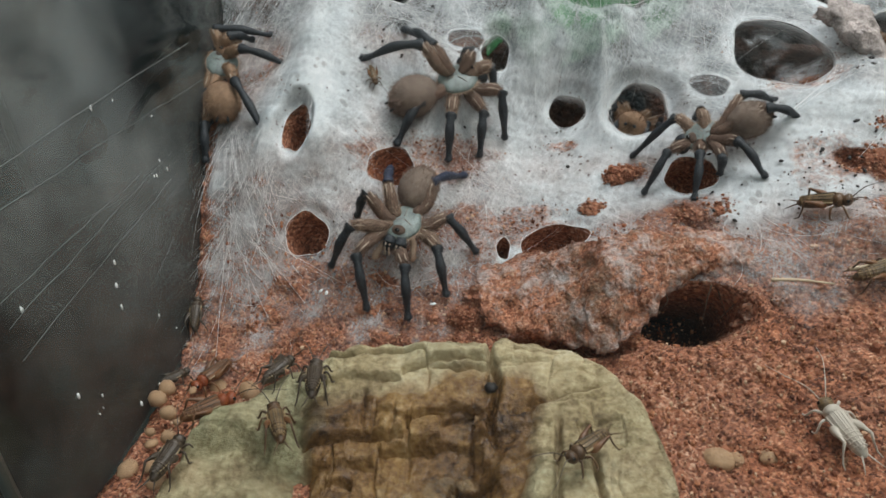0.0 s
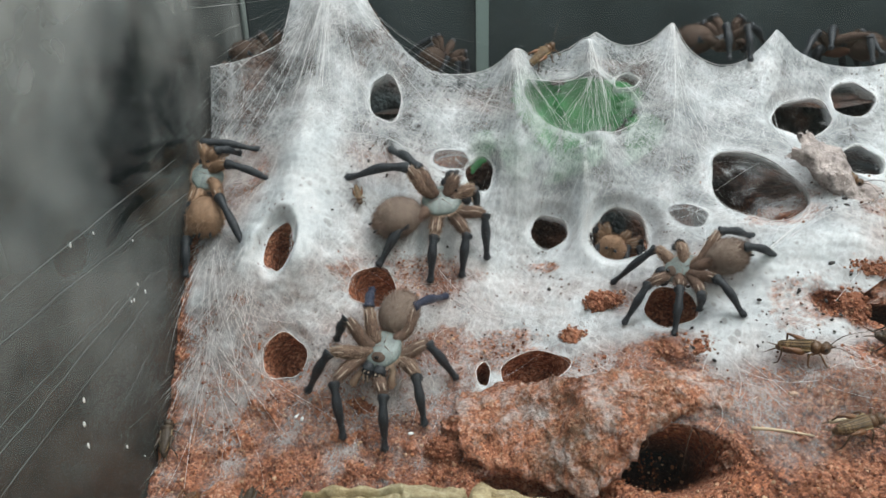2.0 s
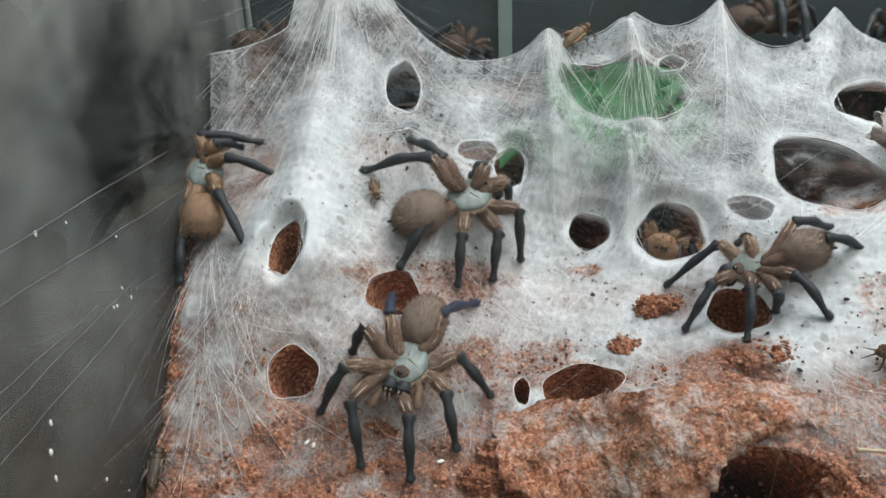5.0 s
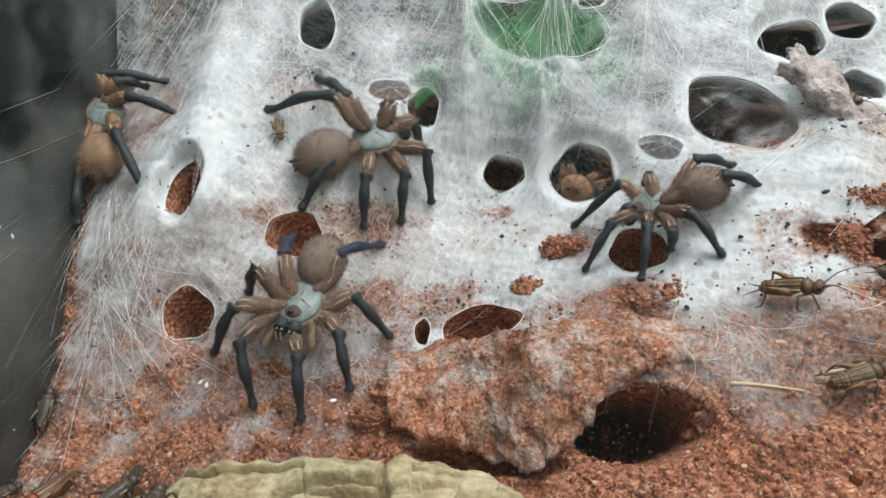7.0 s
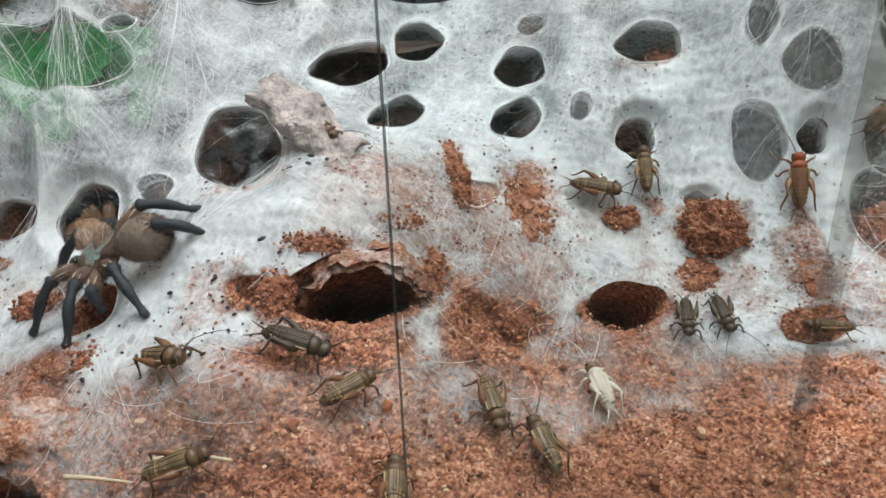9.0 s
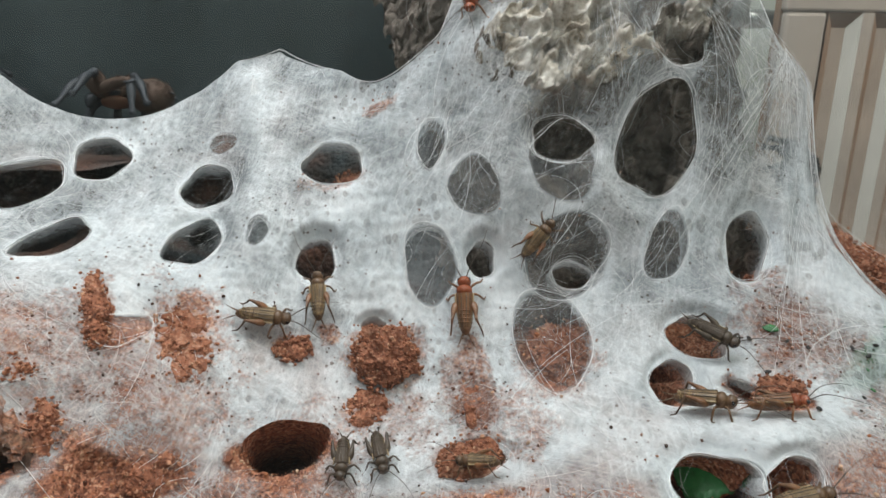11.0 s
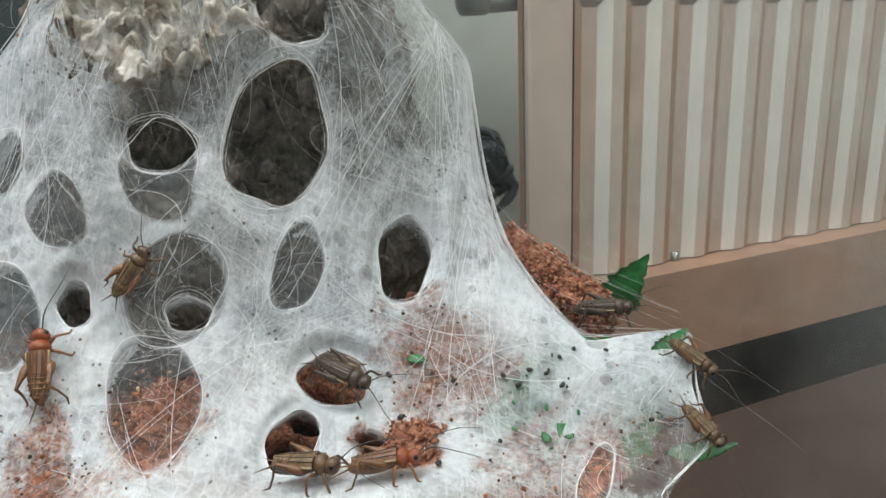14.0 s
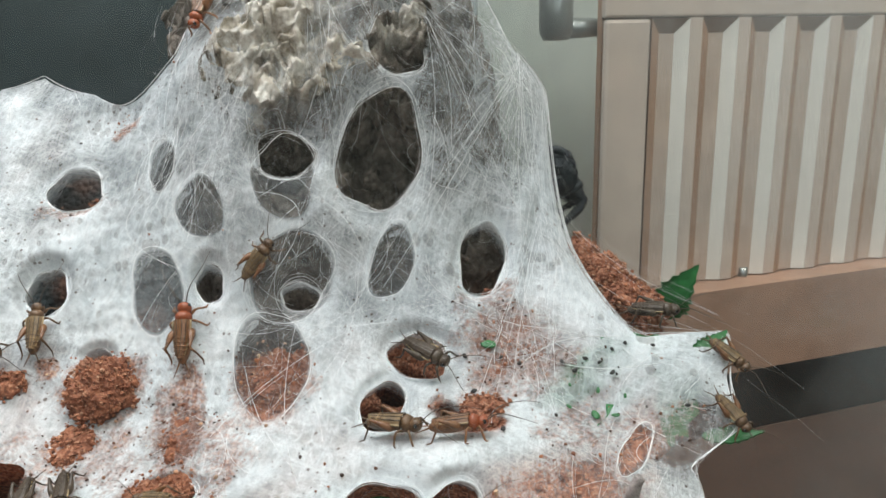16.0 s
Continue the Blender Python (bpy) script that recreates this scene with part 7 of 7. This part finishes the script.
# ---- crickets ----
MODELS = {
    "a": cricket_model("brown", "brown striped cricket with long antennae on the web", 1),
    "b": cricket_model("dark", "dark grey-brown cricket on soil and silk", 2),
    "c": cricket_model("rust", "reddish-brown cricket with a glossy red head", 3),
    "w": cricket_model("pale", "freshly moulted cream-white cricket on red soil", 4),
}
CRICKETS = [
    ("a", 0.181, 0.536, -49, 22), ("a", 0.307, 0.502, -15, 25), ("a", 0.332, 0.513, 85, 24), ("c", 0.395, 0.487, 82, 27), ("a", 0.428, 0.516, 38, 22),
    ("b", 0.487, 0.430, -48, 23), ("a", 0.467, 0.387, -36, 24), ("c", 0.486, 0.375, -21, 22), ("a", 0.581, 0.380, -65, 17), ("b", 0.572, 0.418, -26, 20),
    ("b", 0.347, 0.401, -91, 21), ("b", 0.332, 0.402, -104, 21), ("a", 0.381, 0.384, 161, 18), ("a", 0.130, 0.387, -19, 25), ("b", 0.172, 0.390, -24, 26),
    ("a", 0.189, 0.366, 30, 23),
]
CRICKETS_FRONT = [
    ("a", 0.139, 0.337, 15, 23), ("a", 0.238, 0.354, -83, 25), ("a", 0.254, 0.332, 100, 25), ("w", 0.284, 0.362, 95, 24), ("a", 0.202, 0.318, 85, 23),
    ("a", 0.022, 0.693, 42, 24), ("c", 0.417, 0.674, -122, 24), ("b", -0.188, 0.340, 96, 21), ("w", 0.100, 0.243, 106, 26), ("b", -0.137, 0.291, -97, 19),
    ("b", -0.187, 0.285, 47, 18), ("c", 0.493, 0.314, 2, 22), ("a", 0.468, 0.330, -2, 22), ("a", -0.095, 0.541, -74, 14), ("a", 0.572, 0.352, -75, 16), ("c", -0.168, 0.285, -121, 25),
]
first = set()


def put_cricket(kind, m, mm):
    s = mm / 1000 * 1.0
    if kind in first:
        ob = copy_thing(MODELS[kind], Matrix.Identity(4))
    else:
        ob = MODELS[kind]
        first.add(kind)
    ob.matrix_basis = m @ Matrix.Scale(s, 4)
    return ob


DISH_CRICKETS = [("b", -0.1045, 0.2280, 96, 24, 0.047), ("a", -0.1165, 0.2080, 112, 24, 0.041), ("b", -0.1240, 0.2420, 60, 20, 0.042), ("c", -0.1500, 0.2240, 35, 25, 0.036), ("b", -0.1600, 0.1990, 82, 24, 0.032), ("a", 0.0040, 0.1850, -140, 22, 0.048)]
for kind, u, w, turn, mm in CRICKETS + CRICKETS_FRONT:
    put_cricket(kind, stand(u, w, turn, 0.0008), mm)
for kind, x, y, turn, mm, z in DISH_CRICKETS:
    put_cricket(kind, pose(x, y, z, 6, 0, turn), mm)

# ---- soil lumps, pebbles, straws and droppings ----
for i, (u, w, ru, rw, hi, count, sunk) in enumerate(CLODS):
    clod(u, w, ru, rw, hi, "crumbly orange-red soil clod on white silk", count, 40 + i, sunk)
rng = random.Random(9)
for i in range(26):
    u = rng.uniform(0.045, 0.16) if i < 15 else rng.uniform(-0.195, 0.35)
    w = rng.uniform(0.215, 0.250) if i < 15 else rng.uniform(0.24, 0.32)
    if 0.03 < u < 0.115 and i >= 15:
        continue
    q = land([u], [w])[0]
    pebble(q[0], max(q[1], 0.20), q[2] - 0.003, rng.uniform(0.003, 0.0065), 60 + i)
pebble(0.100, 0.184, 0.026, 0.009, 99)
stick("straw", [(0.098, 0.276, 0.064), (0.108, 0.272, 0.066), (0.122, 0.268, 0.066)], 0.0009, 0.0004, STRAW, "dry straw on red soil")
stick("straw", [(0.128, 0.270, 0.072), (0.14, 0.268, 0.075), (0.155, 0.262, 0.076)], 0.0010, 0.0005, STRAW, "dry straw on red soil")
stick("straw", [(-0.030, 0.335, 0.036), (-0.018, 0.322, 0.036), (-0.004, 0.305, 0.036)], 0.0012, 0.0006, DEBRIS, "dark thin twig on soil", "twig")
SPECKS = [(0.172, 0.515), (0.176, 0.510), (0.168, 0.508), (0.177, 0.517), (0.158, 0.46), (0.165, 0.45), (0.14, 0.44), (0.18, 0.47), (0.15, 0.475), (0.255, 0.53), (0.50, 0.425), (0.545, 0.39), (0.555, 0.405), (0.52, 0.375), (0.35, 0.645), (-0.08, 0.595), (-0.06, 0.62), (-0.10, 0.57), (0.02, 0.47)]
SPECKS += [(rng.uniform(0.085, 0.165), rng.uniform(0.385, 0.475)) for _ in range(46)] + [(rng.uniform(0.495, 0.57), rng.uniform(0.36, 0.43)) for _ in range(16)] + [(rng.uniform(-0.13, -0.02), rng.uniform(0.50, 0.62)) for _ in range(24)]
for i, (u, w) in enumerate(SPECKS):
    v, f = lump_geo(200 + i, 5, 7, 0.4)
    q, nrm, _, _ = site(u, w)
    r = 0.0005 + 0.0007 * rng.random() if i < 19 else 0.00035 + 0.0006 * rng.random()
    ob = new("dropping", mesh_from("dropping", [(a * r * 1.5, b * r, c * r * 0.7) for a, b, c in v], f, DEBRIS))
    ob.matrix_world = Matrix.Translation(q + nrm * 0.0012) @ stand(u, w, rng.uniform(0, 180)).to_3x3().to_4x4()
    tagged(ob, "small black dropping on the silk", "debris", "droppings")
for i, (u, w, r) in enumerate([(0.533, 0.370, 0.0021), (0.510, 0.428, 0.0030), (0.538, 0.383, 0.0012), (0.526, 0.378, 0.0011), (0.539, 0.367, 0.0014), (0.545, 0.376, 0.0009), (0.530, 0.390, 0.0008)]):
    v, f = lump_geo(300 + i, 5, 9, 0.3)
    q, nrm, _, _ = site(u, w)
    ob = new("leaf_fragment", mesh_from("leaf_fragment", [(a * r * 1.1, b * r * 0.6, c * 0.0003) for a, b, c in v], f, LEAF))
    ob.matrix_world = Matrix.Translation(q + nrm * 0.0014) @ stand(u, w, rng.uniform(0, 180)).to_3x3().to_4x4()
    tagged(ob, "small green scrap of plastic leaf on the silk", "leaf scrap", "leaf scraps")
pebble(-0.077, 0.237, 0.036, 0.0035, 120, DEBRIS, "dark lump of dirt on the rock dish")
pebble(-0.030, 0.228, 0.044, 0.0030, 121, DEBRIS, "dark lump of dirt on the rock dish")
for i in range(18):
    y = rng.uniform(0.165, 0.255)
    pebble(float(pane_x(y)) + rng.uniform(0.004, 0.020), y, 0.018 + 0.11 * (y - 0.172), rng.uniform(0.0016, 0.0048), 130 + i)
stick("bone_sliver", [(-0.104, 0.216, 0.0335), (-0.100, 0.218, 0.0345), (-0.095, 0.220, 0.0350)], 0.0006, 0.0005, CHITIN["pale"], "white sliver lying in the wet rock hollow", "sliver")
for i, (u, w) in enumerate([(-0.121, 0.358), (-0.118, 0.356), (-0.02, 0.37), (-0.06, 0.345)]):
    v, f = lump_geo(400 + i, 5, 8, 0.5)
    q, nrm, _, _ = site(u, w)
    ob = new("silk_flake", mesh_from("silk_flake", [(a * 0.0015, b * 0.0008, c * 0.0004) for a, b, c in v], f, THREAD))
    ob.matrix_world = Matrix.Translation(q + nrm * 0.0006) @ stand(u, w, 40 + 50 * i).to_3x3().to_4x4()
    tagged(ob, "small white flake of silk on red soil", "silk flake", "silk flakes")
grains()


def silk_crumbs():
    """Fine crumbs of soil and droppings scattered over the silk, thickest in drifts."""
    rng = np.random.RandomState(88)
    n = 60000
    U, W = rng.uniform(-0.19, 0.59, n), rng.uniform(0.34, 0.70, n)
    drift = 0.5 + 0.5 * wave_noise(U, W, 42, 81) + 0.35 * wave_noise(U, W, 130, 82)
    D, S = silk_values(U, W)
    chance = 0.09 * np.clip(drift, 0, 1.4) ** 2 * (0.25 + smoothstep(0.56, 0.42, W)) + 0.25 * smoothstep(0.25, 0.55, S)
    ok = (D > 0.35) & (rng.rand(n) < chance) & (W < rim(U) - 0.004) & (U < edge(W) - 0.004)
    for e in HOLES + BURROWS:
        ok &= within(e, U, W)[0] > 1.08
    U, W = U[ok], W[ok]
    base = land(U, W, 0.0012 + 2.4 * folds(U, W) - 0.006 * smoothstep(0.57, 0.66, W) * smoothstep(0.42, 0.38, U) + 0.0042 * wave_noise(U, W * 0.5, 48, 25) * smoothstep(0.44, 0.52, W))
    shapes = [(np.array(v), f) for v, f in (lump_geo(500 + i, 3, 5, 0.5) for i in range(5))]
    vs, fs, k = [], [], 0
    for i in range(len(U)):
        v, f = shapes[rng.randint(5)]
        q = base[i] + v * (0.00016 + 0.00055 * rng.rand() ** 3) * rng.uniform(0.6, 1.4, 3)
        vs.extend(q.tolist())
        fs.extend(tuple(j + k for j in g) for g in f)
        k += len(v)
    ob = new("silk_crumbs", mesh_from("silk_crumbs", vs, fs, CRUMB, False))
    tagged(ob, "tiny brown and red crumbs of soil on the silk", "soil", kind="stuff")


silk_crumbs()


def motions():
    """Nothing in the tank stirs during the clip."""


motions()
